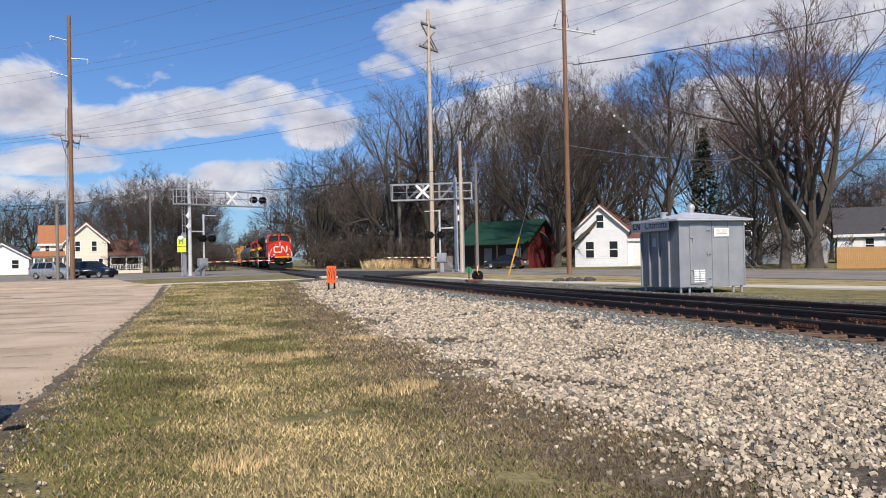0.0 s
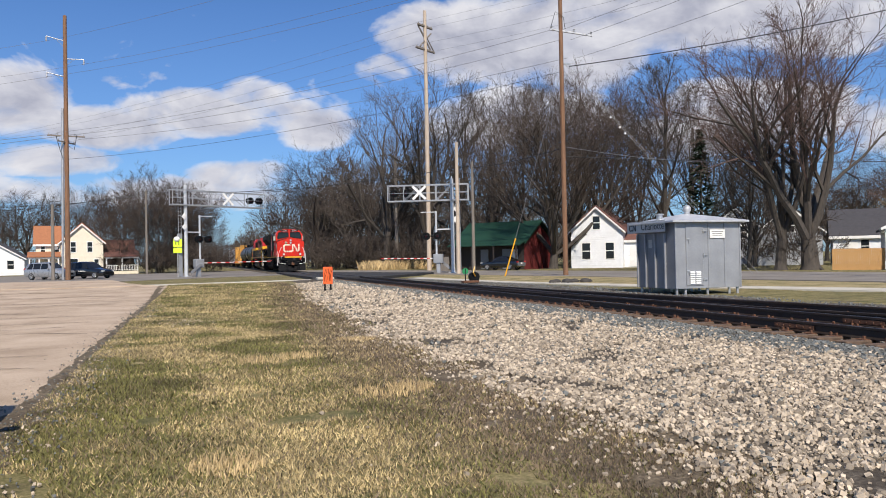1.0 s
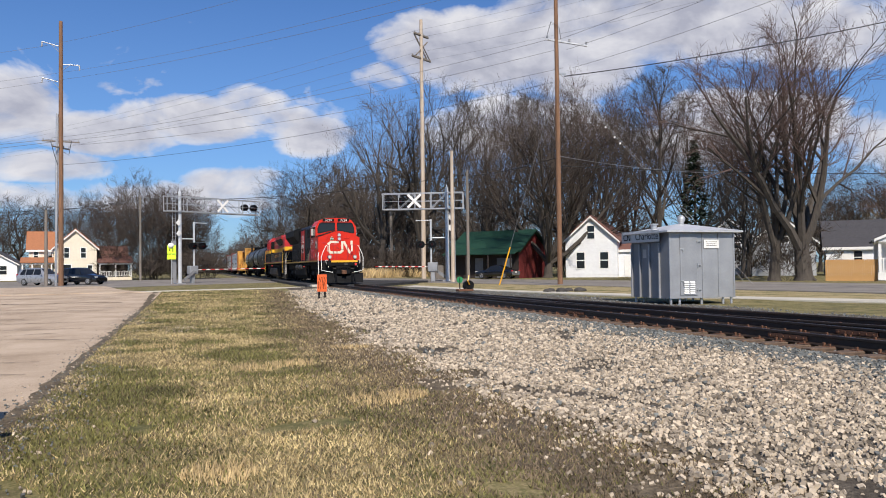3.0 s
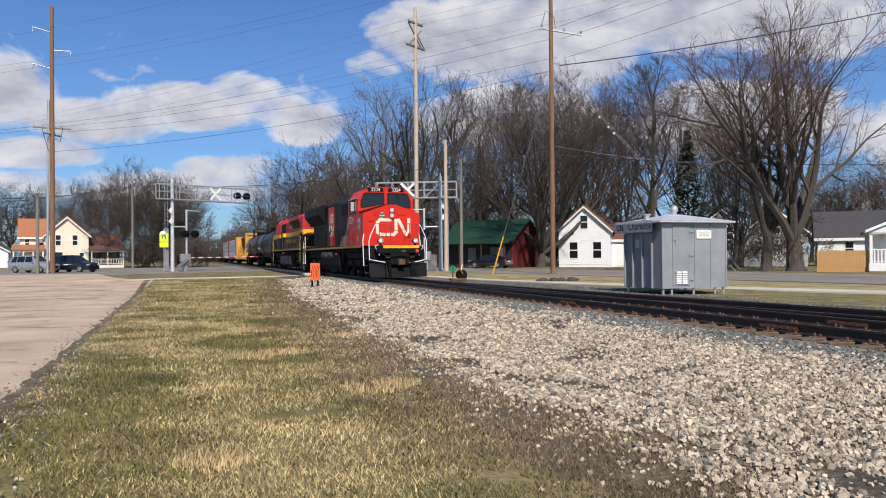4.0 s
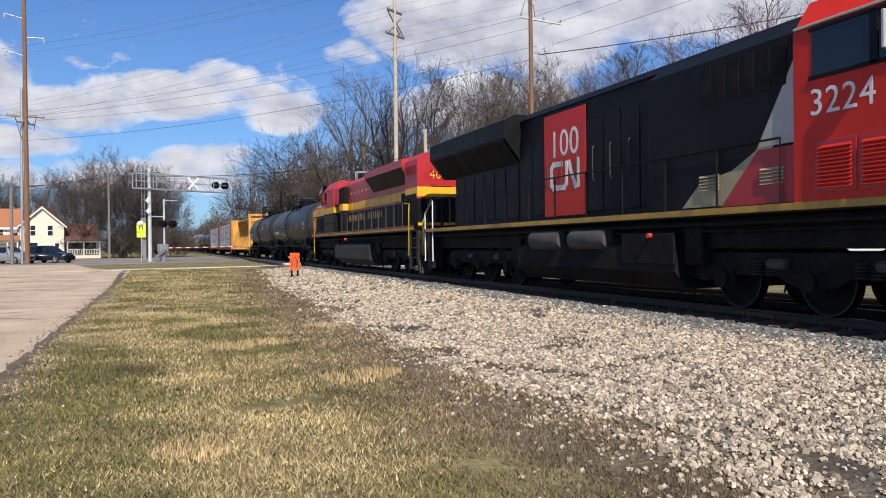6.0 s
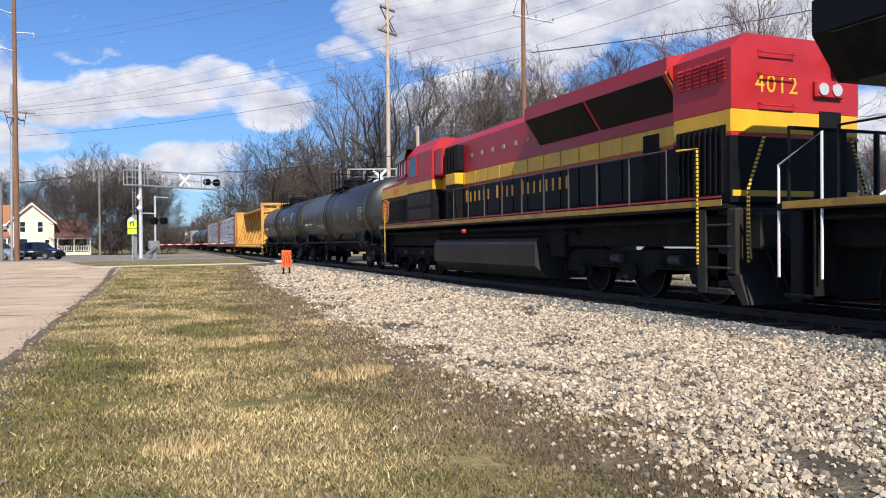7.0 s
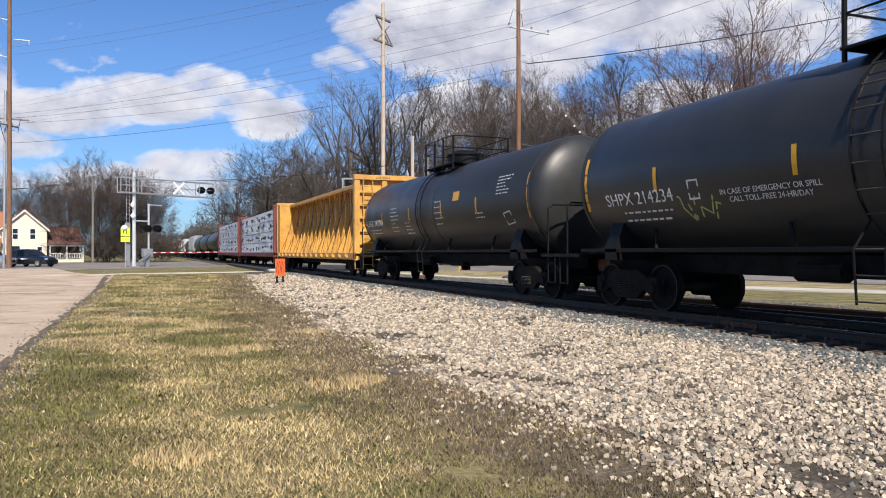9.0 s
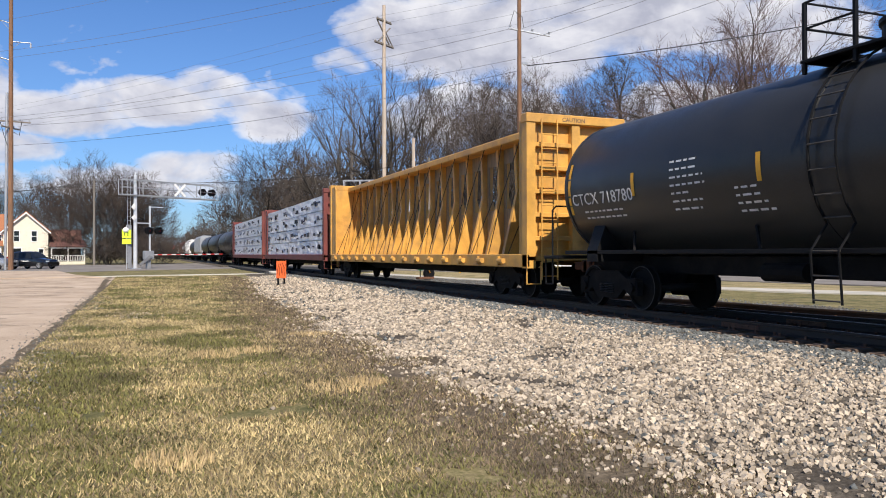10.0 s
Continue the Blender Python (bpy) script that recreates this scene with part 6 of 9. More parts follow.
    bd = part("octagon_badge", Shape().prism([(19.75, 2.2), (19.95, 2.02), (20.35, 2.02), (20.55, 2.2), (20.55, 2.72), (20.35, 2.88), (19.95, 2.88), (19.75, 2.72)], "x", -1.51, -1.50), M["stripe_red"], nose, "red octagonal badge edged in gold")
    oct2 = [(19.75, 2.2), (19.95, 2.02), (20.35, 2.02), (20.55, 2.2), (20.55, 2.72), (20.35, 2.88), (19.95, 2.88), (19.75, 2.72), (19.75, 2.2)]
    rim = Shape().ribbon(oct2, 0.05, 0.004, lambda u, v, w: (-1.51 - w, u, v))
    for k in range(4):
        rim.box(-1.514, -1.51, 19.88 + 0.03 * k, 20.42 - 0.02 * k, 2.66 - 0.17 * k, 2.73 - 0.17 * k, 0.001)
    part("badge_trim", rim, M["gold"], bd)
    for y0 in (17.5, 18.55):
        part("nose_panel", Shape().box(-1.515, -1.50, y0, y0 + 0.95, 2.02, 2.8, 0.006), M["grime"], nose)
    part("louvres", louvre(-1.505, 17.45, 17.95, 1.9, 2.85, 12), M["grime"], nose)
    part("louvres", louvre(-1.505, 19.2, 19.55, 1.95, 2.3, 5), M["grime"], nose)
    for e in (-1, 1):
        rails_with_posts(t, e * 1.5, [2.1 + 1.18 * k for k in range(10)], 1.78, 2.82, M["grime_pale"])
        for y0, s in ((0.5, 1), (20.9, -1)):
            well = part("step_well", Shape().box(e * 1.12, e * 1.52, y0 - 0.1, y0 + 0.65 * s, 0.26, 0.33, 0.01).box(e * 1.49, e * 1.53, y0 + 0.5 * s, y0 + 0.72 * s, 0.26, 1.75, 0.01).box(e * 1.1, e * 1.14, y0 - 0.1, y0 + 0.65 * s, 0.26, 1.75, 0.01), M["fuel"], t, "dusty step well")
            steps(t, e * 1.5, y0 + 0.25 * s, 4)
            part("striped_handrail", Shape().tube([(e * 1.54, y0 + 0.7 * s, 0.75), (e * 1.54, y0 + 0.7 * s, 2.3), (e * 1.5, y0 + 0.75 * s, 2.75), (e * 1.5, y0 + 1.3 * s, 2.78)], 0.026, 8), M["striped"], t, "yellow and black striped handrail")
            part("front_handrail", Shape().tube([(e * 1.3, y0 - 0.25 * s, 0.8), (e * 1.3, y0 - 0.25 * s, 2.0), (e * 0.95, y0 - 0.25 * s, 2.9)], 0.026, 8), M["striped"], t, "yellow and black striped handrail")
            for k in (0.55, 0.72):
                hose(t, [(e * k, y0 - 0.1 * s, 1.0), (e * (k + 0.04), y0 - 0.35 * s, 0.7), (e * (k + 0.02), y0 - 0.45 * s, 0.3)])
    part("pilot", Shape().box(-1.45, 1.45, 0.35, 0.6, 0.55, 1.7, 0.03), M["fuel"], t)
    part("plow", Shape().prism([(0.62, 0.62), (0.30, 0.60), (0.10, 0.12), (0.22, 0.10)], "x", -1.45, 1.45), M["fuel"], t, "dusty steel plow blade")
    for x in (-1.05, -0.85, 0.4, 0.9):
        hose(t, [(x, 0.4, 1.25), (x * 0.97, 0.05, 0.85), (x * 0.9, -0.05, 0.4)], 0.034)
    part("coupling_chain", Shape().tube([(-0.9, 0.3, 1.45), (-0.4, 0.05, 1.1), (0.2, 0.05, 1.05), (0.8, 0.3, 1.45)], 0.03), M["fuel"], t)
    part("end_cabinet", Shape().box(-1.15, -0.65, 0.12, 0.4, 1.0, 1.62, 0.03), M["fuel"], t, "dusty cable box")
    part("rear_pilot", Shape().box(-1.45, 1.45, 20.8, 21.1, 0.25, 1.7, 0.03), M["grime"], t)
    coupler(t, 0.5, -1)
    coupler(t, 20.9, 1)
    loco_truck(t, 3.6, (1.6, 3.55, 5.5))
    loco_truck(t, 17.7, (15.8, 17.7, 19.65))
    ft = part("fuel_tank", Shape().prism([(-1.40, 1.25), (-1.50, 1.1), (-1.50, 0.55), (-1.1, 0.24), (1.1, 0.24), (1.50, 0.55), (1.50, 1.1), (1.40, 1.25)], "y", 7.3, 14.5), M["fuel"], t, "dusty brown black fuel tank")
    part("fuel_filler", Shape().cyl((-1.48, 11.8, 1.5), (-1.6, 11.8, 1.5), 0.07, 12), M["stripe_red"], t)
    part("underfloor_gear", Shape().tube([(-1.38, 1.5, 1.52), (-1.38, 20.5, 1.52)], 0.05).tube([(-1.28, 5.6, 1.36), (-1.28, 15, 1.36)], 0.04).box(-1.3, -0.9, 6.2, 6.9, 0.8, 1.6, 0.03).box(-1.3, -0.9, 14.6, 15.1, 0.8, 1.6, 0.03), M["grime"], t)
    return t


def scribble(seed, y0, y1, z0, z1, n, radius, centre, width=0.05):
    """Loose strokes on the tank's curved flank."""
    rng = random.Random(seed)
    s = Shape()
    pts = [(y0 + (y1 - y0) * k / n + rng.uniform(-0.1, 0.1), rng.uniform(z0, z1)) for k in range(n)]
    for (a, b), (c, d) in zip(pts, pts[1:]):
        s.ribbon([(a, b), (c, d)], width, 0.003, lambda u, v, w: (-math.sqrt(max(0.0, radius ** 2 - (v - centre) ** 2)) - 0.005 - w, u, v))
    return s


def on_tank(y, z, radius, centre):
    """A pose on the flank of the tank, facing out, for lettering."""
    x = -math.sqrt(radius ** 2 - (z - centre) ** 2)
    tilt = math.asin((z - centre) / radius)
    return Matrix.Translation((x * 1.003, y, z)) @ Matrix.Rotation(tilt, 4, "Y") @ NEAR_SIDE


def tank_car(name, label, y5, length, mat, detail=True, radius=1.52, centre=2.63):
    t = car_thing(name, label, "tank car", y5)
    a, b = 0.65, length - 0.7
    dome = [(radius * 0.34 * (1 - math.cos(math.pi / 2 * k / 7)), radius * math.sin(math.pi / 2 * k / 7)) for k in range(8)]
    rows = [(a + d, max(0.01, r)) for d, r in dome] + [(b - d, max(0.01, r)) for d, r in dome[::-1]]
    shell = part("shell", Shape().lathe(rows, (0, 0, centre), (0, 1, 0), 48), mat, t, smooth=True)
    mid = length / 2
    for y in (a + 0.52, mid - 0.75, mid + 0.75, b - 0.52) if detail else (mid,):
        part("jacket_band", Shape().lathe([(0, radius), (0, radius + 0.012), (0.09, radius + 0.012), (0.09, radius)], (0, y, centre), (0, 1, 0), 48, True), mat, shell, smooth=True)
    part("sill", Shape().box(-1.45, -1.38, 1.0, length - 1.0, 1.16, 1.24, 0.01).box(1.38, 1.45, 1.0, length - 1.0, 1.16, 1.24, 0.01), M["black"], t)
    part("centre_sill", Shape().box(-0.3, 0.3, 0.4, length - 0.4, 0.75, 1.12, 0.02), M["grime"], t)
    for y in (2.15, length - 2.15):
        part("saddle", Shape().prism([(-1.45, 1.0), (-1.45, 1.25), (-1.2, 1.9), (-0.9, 1.5), (0.9, 1.5), (1.2, 1.9), (1.45, 1.25), (1.45, 1.0)], "y", y - 0.2, y + 0.2), M["black"], t)
        freight_truck(t, y)
    for e, y in ((1, 0.35), (-1, length - 0.35)):
        part("end_platform", Shape().box(-1.45, 1.45, y - 0.35, y + 0.35, 1.05, 1.13, 0.01), M["black"], t)
        part("end_railing", Shape().tube([(-1.42, y + 0.03 * e, 0.45), (-1.42, y + 0.03 * e, 2.2), (-1.3, y, 2.3), (1.3, y, 2.3), (1.42, y + 0.03 * e, 2.2), (1.42, y + 0.03 * e, 0.45)], 0.022, 6)
             .tube([(-1.42, y - 0.3 * e, 0.45), (-1.42, y - 0.3 * e, 1.1)], 0.02).tube([(-1.42, y + 0.03 * e, 0.45), (-1.42, y - 0.3 * e, 0.45)], 0.02), M["black"], t)
        coupler(t, y, -e)
    if not detail:
        part("manway", Shape().lathe([(0, 0.4), (0.35, 0.4), (0.4, 0.3)], (0, mid, centre + radius), (0, 0, 1), 16), mat, t)
        return t
    # dome platform and ladders
    top = centre + radius
    mw = part("manway", Shape().lathe([(-0.15, 0.62), (0.3, 0.62), (0.34, 0.66), (0.40, 0.66), (0.44, 0.5), (0.5, 0.45)], (0, mid, top), (0, 0, 1), 24), M["black"], t, "round protective housing on top", smooth=True)
    part("valve", Shape().cyl((0.15, mid - 0.95, top - 0.05), (0.15, mid - 0.95, top + 0.3), 0.12, 12), M["black"], mw)
    pf = part("platform", Shape().box(-1.0, 1.0, mid - 1.35, mid - 0.72, top - 0.08, top - 0.03, 0.01).box(-1.0, 1.0, mid + 0.72, mid + 1.35, top - 0.08, top - 0.03, 0.01)
              .box(-1.05, -0.68, mid - 1.35, mid + 1.35, top - 0.08, top - 0.03, 0.01).box(0.68, 1.05, mid - 1.35, mid + 1.35, top - 0.08, top - 0.03, 0.01), M["black"], t)
    rail_s = Shape()
    for h in (0.45, 0.85):
        rail_s.tube([(-1.0, mid - 1.3, top + h), (-1.0, mid + 1.3, top + h), (1.0, mid + 1.3, top + h), (1.0, mid - 1.3, top + h), (-1.0, mid - 1.3, top + h)] if h > 0.5 else
                    [(-1.0, mid + 0.4, top + h), (-1.0, mid + 1.3, top + h), (1.0, mid + 1.3, top + h), (1.0, mid - 1.3, top + h), (-1.0, mid - 1.3, top + h), (-1.0, mid - 0.4, top + h)], 0.02, 6)
    part("platform_railing", rail_s, M["black"], pf)
    for x, y in ((-1, -1.3), (-1, 1.3), (1, -1.3), (1, 1.3), (-1, -0.4), (-1, 0.4)):
        part("post", Shape().box(x - 0.03, x + 0.03, mid + y - 0.03, mid + y + 0.03, top - 0.25, top + 0.85, 0.006), M["black"], pf)
    ang = [math.radians(k) for k in range(-40, 76, 12)]
    lad = Shape()
    lady = mid + 0.45
    for dy in (-0.24, 0.24):
        pts = [(-1.5, lady + dy, 0.45), (-1.56, lady + dy, 1.2)] + [(-(radius + 0.1) * math.cos(k), lady + dy, centre + (radius + 0.1) * math.sin(k)) for k in ang]
        lad.tube(pts, 0.02, 6)
    ld = part("ladder", lad, M["black"], t)
    rung = Shape().cyl((0, -0.24, 0), (0, 0.24, 0), 0.013, 6).mesh("rung", M["grime_pale"])
    for z in (0.5, 0.85, 1.2):
        part("rung", rung, None, ld, m=pose(-1.53, lady, z))
    for k in range(-36, 76, 13):
        part("rung", rung, None, ld, m=pose(-(radius + 0.1) * math.cos(radians(k)), lady, centre + (radius + 0.1) * math.sin(radians(k))))
    for y in (a + 3.8, a + 6.6, b - 3.0, b - 6.3):
        st = Shape().put([(-(radius + 0.006) * math.cos(q), y + dy, centre + (radius + 0.006) * math.sin(q)) for q in (-0.22, -0.12, -0.02, 0.08) for dy in (-0.05, 0.05)],
                         [(0, 1, 3, 2), (2, 3, 5, 4), (4, 5, 7, 6)])
        part("reflector", st, M["reflect"], shell, "amber reflector strip")
    for y in (a + 0.62, b - 0.62):
        st = Shape().put([(-(radius + 0.006) * math.cos(q), y + dy, centre + (radius + 0.006) * math.sin(q)) for q in (-0.4, -0.2, 0.0, 0.2, 0.36) for dy in (-0.05, 0.05)],
                         [(0, 1, 3, 2), (2, 3, 5, 4), (4, 5, 7, 6), (6, 7, 9, 8)])
        part("reflector", st, M["reflect"], shell, "amber reflector strip")
    for y in (3.6, mid - 1.8, mid + 1.8, length - 3.6):
        part("outlet_brace", Shape().tube([(-1.4, y, 1.2), (-1.1, y + 0.4, 1.65)], 0.03), M["grime"], t)
    part("bottom_valve", Shape().cyl((0, mid, 1.25), (0, mid, 0.55), 0.16, 12).box(-0.5, 0.5, mid - 0.9, mid + 0.2, 0.7, 0.85, 0.02), M["grime"], t)
    part("brake_cylinder", Shape().cyl((-0.6, mid + 1.6, 0.85), (-0.6, mid + 2.5, 0.85), 0.16, 12), M["grime"], t)
    return t


def placard(parent, y, z, w, h, R, C, mat, rows=0, label="faded data stencil"):
    """A small patch on the flank, or rows of unread print."""
    s = Shape()
    at = lambda u, v, k: (-math.sqrt(R ** 2 - (v - C) ** 2) - 0.004 - k, y - u, v)
    if rows:
        rng = random.Random(int(y * 100) + rows)
        for i in range(rows):
            v = z + h * (1 - (i + 0.5) / rows)
            u, stop = -w / 2, -w / 2 + w * rng.uniform(0.55, 1.0)
            while u < stop:
                k = rng.uniform(0.05, 0.16)
                s.ribbon([(u, v), (min(stop, u + k), v)], min(0.035, h / rows * 0.3), 0.002, at)
                u += k + 0.09
    else:
        s.ribbon([(-w / 2 + h / 2, z + h / 2), (w / 2 - h / 2, z + h / 2)], h, 0.003, at)
    return tagged(part("data_stencil", s, mat, parent, label), kind="stuff" if rows else "")


def tank_cars():
    R, C = 1.52, 2.63
    t = tank_car("tank_car", "satin black tank car with spray-painted flank behind the locomotives", 65.5, 17.45, M["tank"])
    sh = [c for c in t.children if c.name.startswith("shell")][0]
    words("reporting_mark", "SHPX 214234", 0.36, M["lettering"], sh, on_tank(14.35, 2.1, R, C), "white reporting mark", 1.05)
    words("notice", "IN CASE OF EMERGENCY OR SPILL\nCALL TOLL-FREE 24-HR/DAY", 0.135, M["lettering"], sh, on_tank(11.05, 2.12, R, C), "white safety notice")
    placard(sh, 14.1, 1.72, 1.6, 0.3, R, C, M["lettering"], 2)
    part("plate_box", Shape().ribbon([(12.6, 2.1), (12.6, 2.42), (12.85, 2.42), (12.85, 2.1), (12.6, 2.1)], 0.03, 0.003, lambda u, v, w: (-math.sqrt(R ** 2 - (v - C) ** 2) - 0.004 - w, u, v)), M["lettering"], sh)
    part("graffiti", scribble(3, 12.2, 13.2, 1.72, 2.2, 16, R, C, 0.03), M["chalk"], sh, "yellow green spray scrawl")
    part("graffiti", scribble(8, 2.4, 7.2, 1.62, 2.3, 90, R, C, 0.06), M["palechalk"], sh, "faded grey spray scrawl")
    placard(sh, 1.95, 2.2, 1.0, 0.62, R, C, M["lettering"], 7)
    u = tank_car("tank_car", "satin black tank car with white stencils, second of a pair", 83.08, 17.45, M["tank"])
    sh = [c for c in u.children if c.name.startswith("shell")][0]
    words("reporting_mark", "CTCX 718780", 0.36, M["lettering"], sh, on_tank(14.9, 2.23, R, C), "white reporting mark", 1.05)
    placard(sh, 14.85, 1.88, 1.5, 0.26, R, C, M["lettering"], 2)
    placard(sh, 12.15, 1.9, 0.9, 1.0, R, C, M["lettering"], 7)
    placard(sh, 10.6, 1.8, 0.8, 0.5, R, C, M["lettering"], 4)
    placard(sh, 7.4, 2.0, 0.8, 0.9, R, C, M["lettering"], 5)
    placard(sh, 4.2, 2.1, 0.7, 0.25, R, C, M["lettering"], 2)
    placard(sh, 6.0, 2.75, 0.5, 0.28, R, C, M["reflect"], 0, "amber notice patch")
    placard(sh, 2.6, 2.7, 0.95, 0.55, R, C, M["lettering"], 6)
    part("diamond_frame", Shape().ribbon([(2.2, 1.95), (2.35, 2.25), (2.75, 2.2), (2.65, 1.9), (2.2, 1.95)], 0.03, 0.003, lambda a, v, w: (-math.sqrt(R ** 2 - (v - C) ** 2) - 0.004 - w, a, v)), M["lettering"], sh)


def centerbeam(name, label, y5, length, mat, load):
    t = car_thing(name, label, "flat car", y5)
    a, b = 0.75, length - 0.75
    part("deck", Shape().box(-1.42, 1.42, a, b, 0.98, 1.12, 0.02), mat, t)
    part("centre_sill", Shape().prism([(a + 1.0, 0.98), (a + 4.5, 0.55), (b - 4.5, 0.55), (b - 1.0, 0.98)], "x", -0.3, 0.3), M["grime"], t)
    for e in (-1, 1):
        part("side_sill", Shape().box(e * 1.36, e * 1.45, a, b, 0.82, 1.16, 0.02), mat, t)
        if not load and e < 0:
            for k in range(15):
                y = a + 1.4 + (b - a - 2.8) * k / 14
                w = part("winch", Shape().cyl((e * 1.5, y - 0.16, 0.98), (e * 1.5, y + 0.16, 0.98), 0.075, 10).box(e * 1.42, e * 1.52, y + 0.16, y + 0.22, 0.86, 1.1, 0.01), mat, t)
    # bulkheads
    for y, s in ((a, 1), (b, -1)):
        bh = part("bulkhead", Shape().box(-1.40, 1.40, y + 0.22 * s, y + 0.28 * s, 1.1, 4.55, 0.01), mat, t)
        for e in (-1, 1):
            part("corner_post", Shape().prism([(e * 1.45, 0.8), (e * 1.45, 4.68), (e * 1.2, 4.68), (e * 1.2, 0.8)], "y", y, y + 0.26 * s), mat, bh)
            # the side wing
            part("wing_plate", Shape().prism([(y + 0.2 * s, 1.12), (y + 1.15 * s, 1.12), (y + 1.15 * s, 4.45), (y + 0.95 * s, 4.6), (y + 0.2 * s, 4.6)] if y > 5 else [(y + 0.2 * s, 1.12), (y + 0.5 * s, 1.12), (y + 0.5 * s, 4.6), (y + 0.2 * s, 4.6)],
                                             "x", e * 1.36, e * 1.41), mat, bh)
        for z in (1.5, 2.1, 2.7, 3.3, 3.9):
            part("rib", Shape().box(-1.2, 1.2, y + 0.06 * s, y + 0.22 * s, z, z + 0.12, 0.015), mat, bh)
        part("top_beam", Shape().box(-1.47, 1.47, min(y - 0.03 * s, y + 0.3 * s), max(y - 0.03 * s, y + 0.3 * s), 4.5, 4.74, 0.02), mat, bh)
        if not load and s > 0:
            words("caution_mark", "CAUTION", 0.15, M["ink"], bh, Matrix.Translation((-0.1, y - 0.034, 4.56)) @ FRONT, "dark lettering on the top beam")
        part("mid_post", Shape().box(-0.12, 0.12, y + 0.02 * s, y + 0.22 * s, 1.1, 4.5, 0.01), mat, bh)
        lad = part("ladder", Shape().tube([(-1.05, y - 0.06 * s, 0.5), (-1.05, y - 0.06 * s, 4.6)], 0.02).tube([(-0.6, y - 0.06 * s, 0.5), (-0.6, y - 0.06 * s, 4.6)], 0.02), mat, bh)
        rg = Shape().cyl((-1.05, 0, 0), (-0.6, 0, 0), 0.014, 6).mesh("rung", mat)
        for k in range(11):
            part("rung", rg, None, lad, m=pose(0, y - 0.06 * s, 0.6 + 0.36 * k))
        coupler(t, y, -s)
        part("end_gear", Shape().tube([(-1.4, y + 0.1 * s, 0.95), (-1.4, y + 0.1 * s, 0.4), (-1.0, y + 0.1 * s, 0.4), (-1.0, y + 0.1 * s, 0.95)], 0.022), mat, t)
    # the centre partition: top chord, posts, openings
    part("top_chord", Shape().box(-0.55, 0.55, a + 0.25, b - 0.25, 4.40, 4.62, 0.03), mat, t)
    n = 17
    for k in range(n + 1):
        y = a + 0.7 + (b - a - 1.4) * k / n
        if not load:
            part("partition_post", Shape().prism([(-0.62, 1.12), (-0.16, 3.0), (-0.22, 4.42), (0.22, 4.42), (0.16, 3.0), (0.62, 1.12)], "y", y - 0.07, y + 0.07), mat, t)
            if k < n:
                y2 = a + 0.7 + (b - a - 1.4) * (k + 1) / n
                part("web_panel", Shape().box(-0.02, 0.02, y + 0.07, y2 - 0.07, 1.12, 2.55, 0.004).box(-0.02, 0.02, y + 0.07, y2 - 0.07, 3.95, 4.42, 0.004).box(-0.02, 0.02, y + 0.07, y + 0.22, 2.55, 3.95, 0.004).box(-0.02, 0.02, y2 - 0.22, y2 - 0.07, 2.55, 3.95, 0.004), M["web"], t, "dirt stained steel web")
                part("tie_strap", Shape().tube([(-0.6, y + 0.1, 4.4), (-0.7 - 0.3 * (k % 2), y + 0.45, 2.8), (-1.42, y + 0.5, 1.1)], 0.012), M["grime"], t)
    for y in (a + 2.0, b - 2.0):
        freight_truck(t, y)
    if load:
        rng = random.Random(int(y5))
        count = 6
        for k in range(count):
            y0 = a + 0.4 + (b - a - 0.8) * k / count
            y1 = a + 0.4 + (b - a - 0.8) * (k + 1) / count - 0.04
            for j in range(4):
                z0 = 1.16 + 0.815 * j
                for e in (-1, 1):
                    d = rng.uniform(-0.03, 0.03)
                    p = part("lumber_pack", bundle(rng, e * 0.3, e * (1.34 + d), y0, y1, z0, z0 + 0.78), M["wrap"], t, "lumber bundle wrapped in white plastic")
                    if e < 0:
                        for q in range(4):
                            yy = rng.uniform(y0 + 0.2, y1 - 0.9)
                            zz = rng.uniform(z0 + 0.12, z0 + 0.45)
                            part("wrap_print", Shape().box(-1.40 - d, -1.385 - d, yy, yy + rng.uniform(0.2, 0.8), zz, zz + rng.uniform(0.06, 0.26), 0.002), M["ink"] if rng.random() < 0.6 else M["car_blue"], p)
    return t


def bundle(rng, x0, x1, y0, y1, z0, z1):
    """A wrapped pack with slack, creased sides."""
    s = Shape()
    n, k = 10, 4
    for xs in (x0, x1):
        vs = []
        for i in range(n + 1):
            for j in range(k + 1):
                edge = 0.0 if i in (0, n) or j in (0, k) else rng.uniform(-0.035, 0.02)
                vs.append((xs + (edge if xs == x1 and x1 > 0 else -edge), y0 + (y1 - y0) * i / n + rng.uniform(-0.02, 0.02), z0 + (z1 - z0) * j / k))
        s.put(vs, [(i * (k + 1) + j, (i + 1) * (k + 1) + j, (i + 1) * (k + 1) + j + 1, i * (k + 1) + j + 1) for i in range(n) for j in range(k)])
    return s.box(min(x0, x1) + 0.03, max(x0, x1) - 0.03, y0, y1, z0, z1, 0.03)


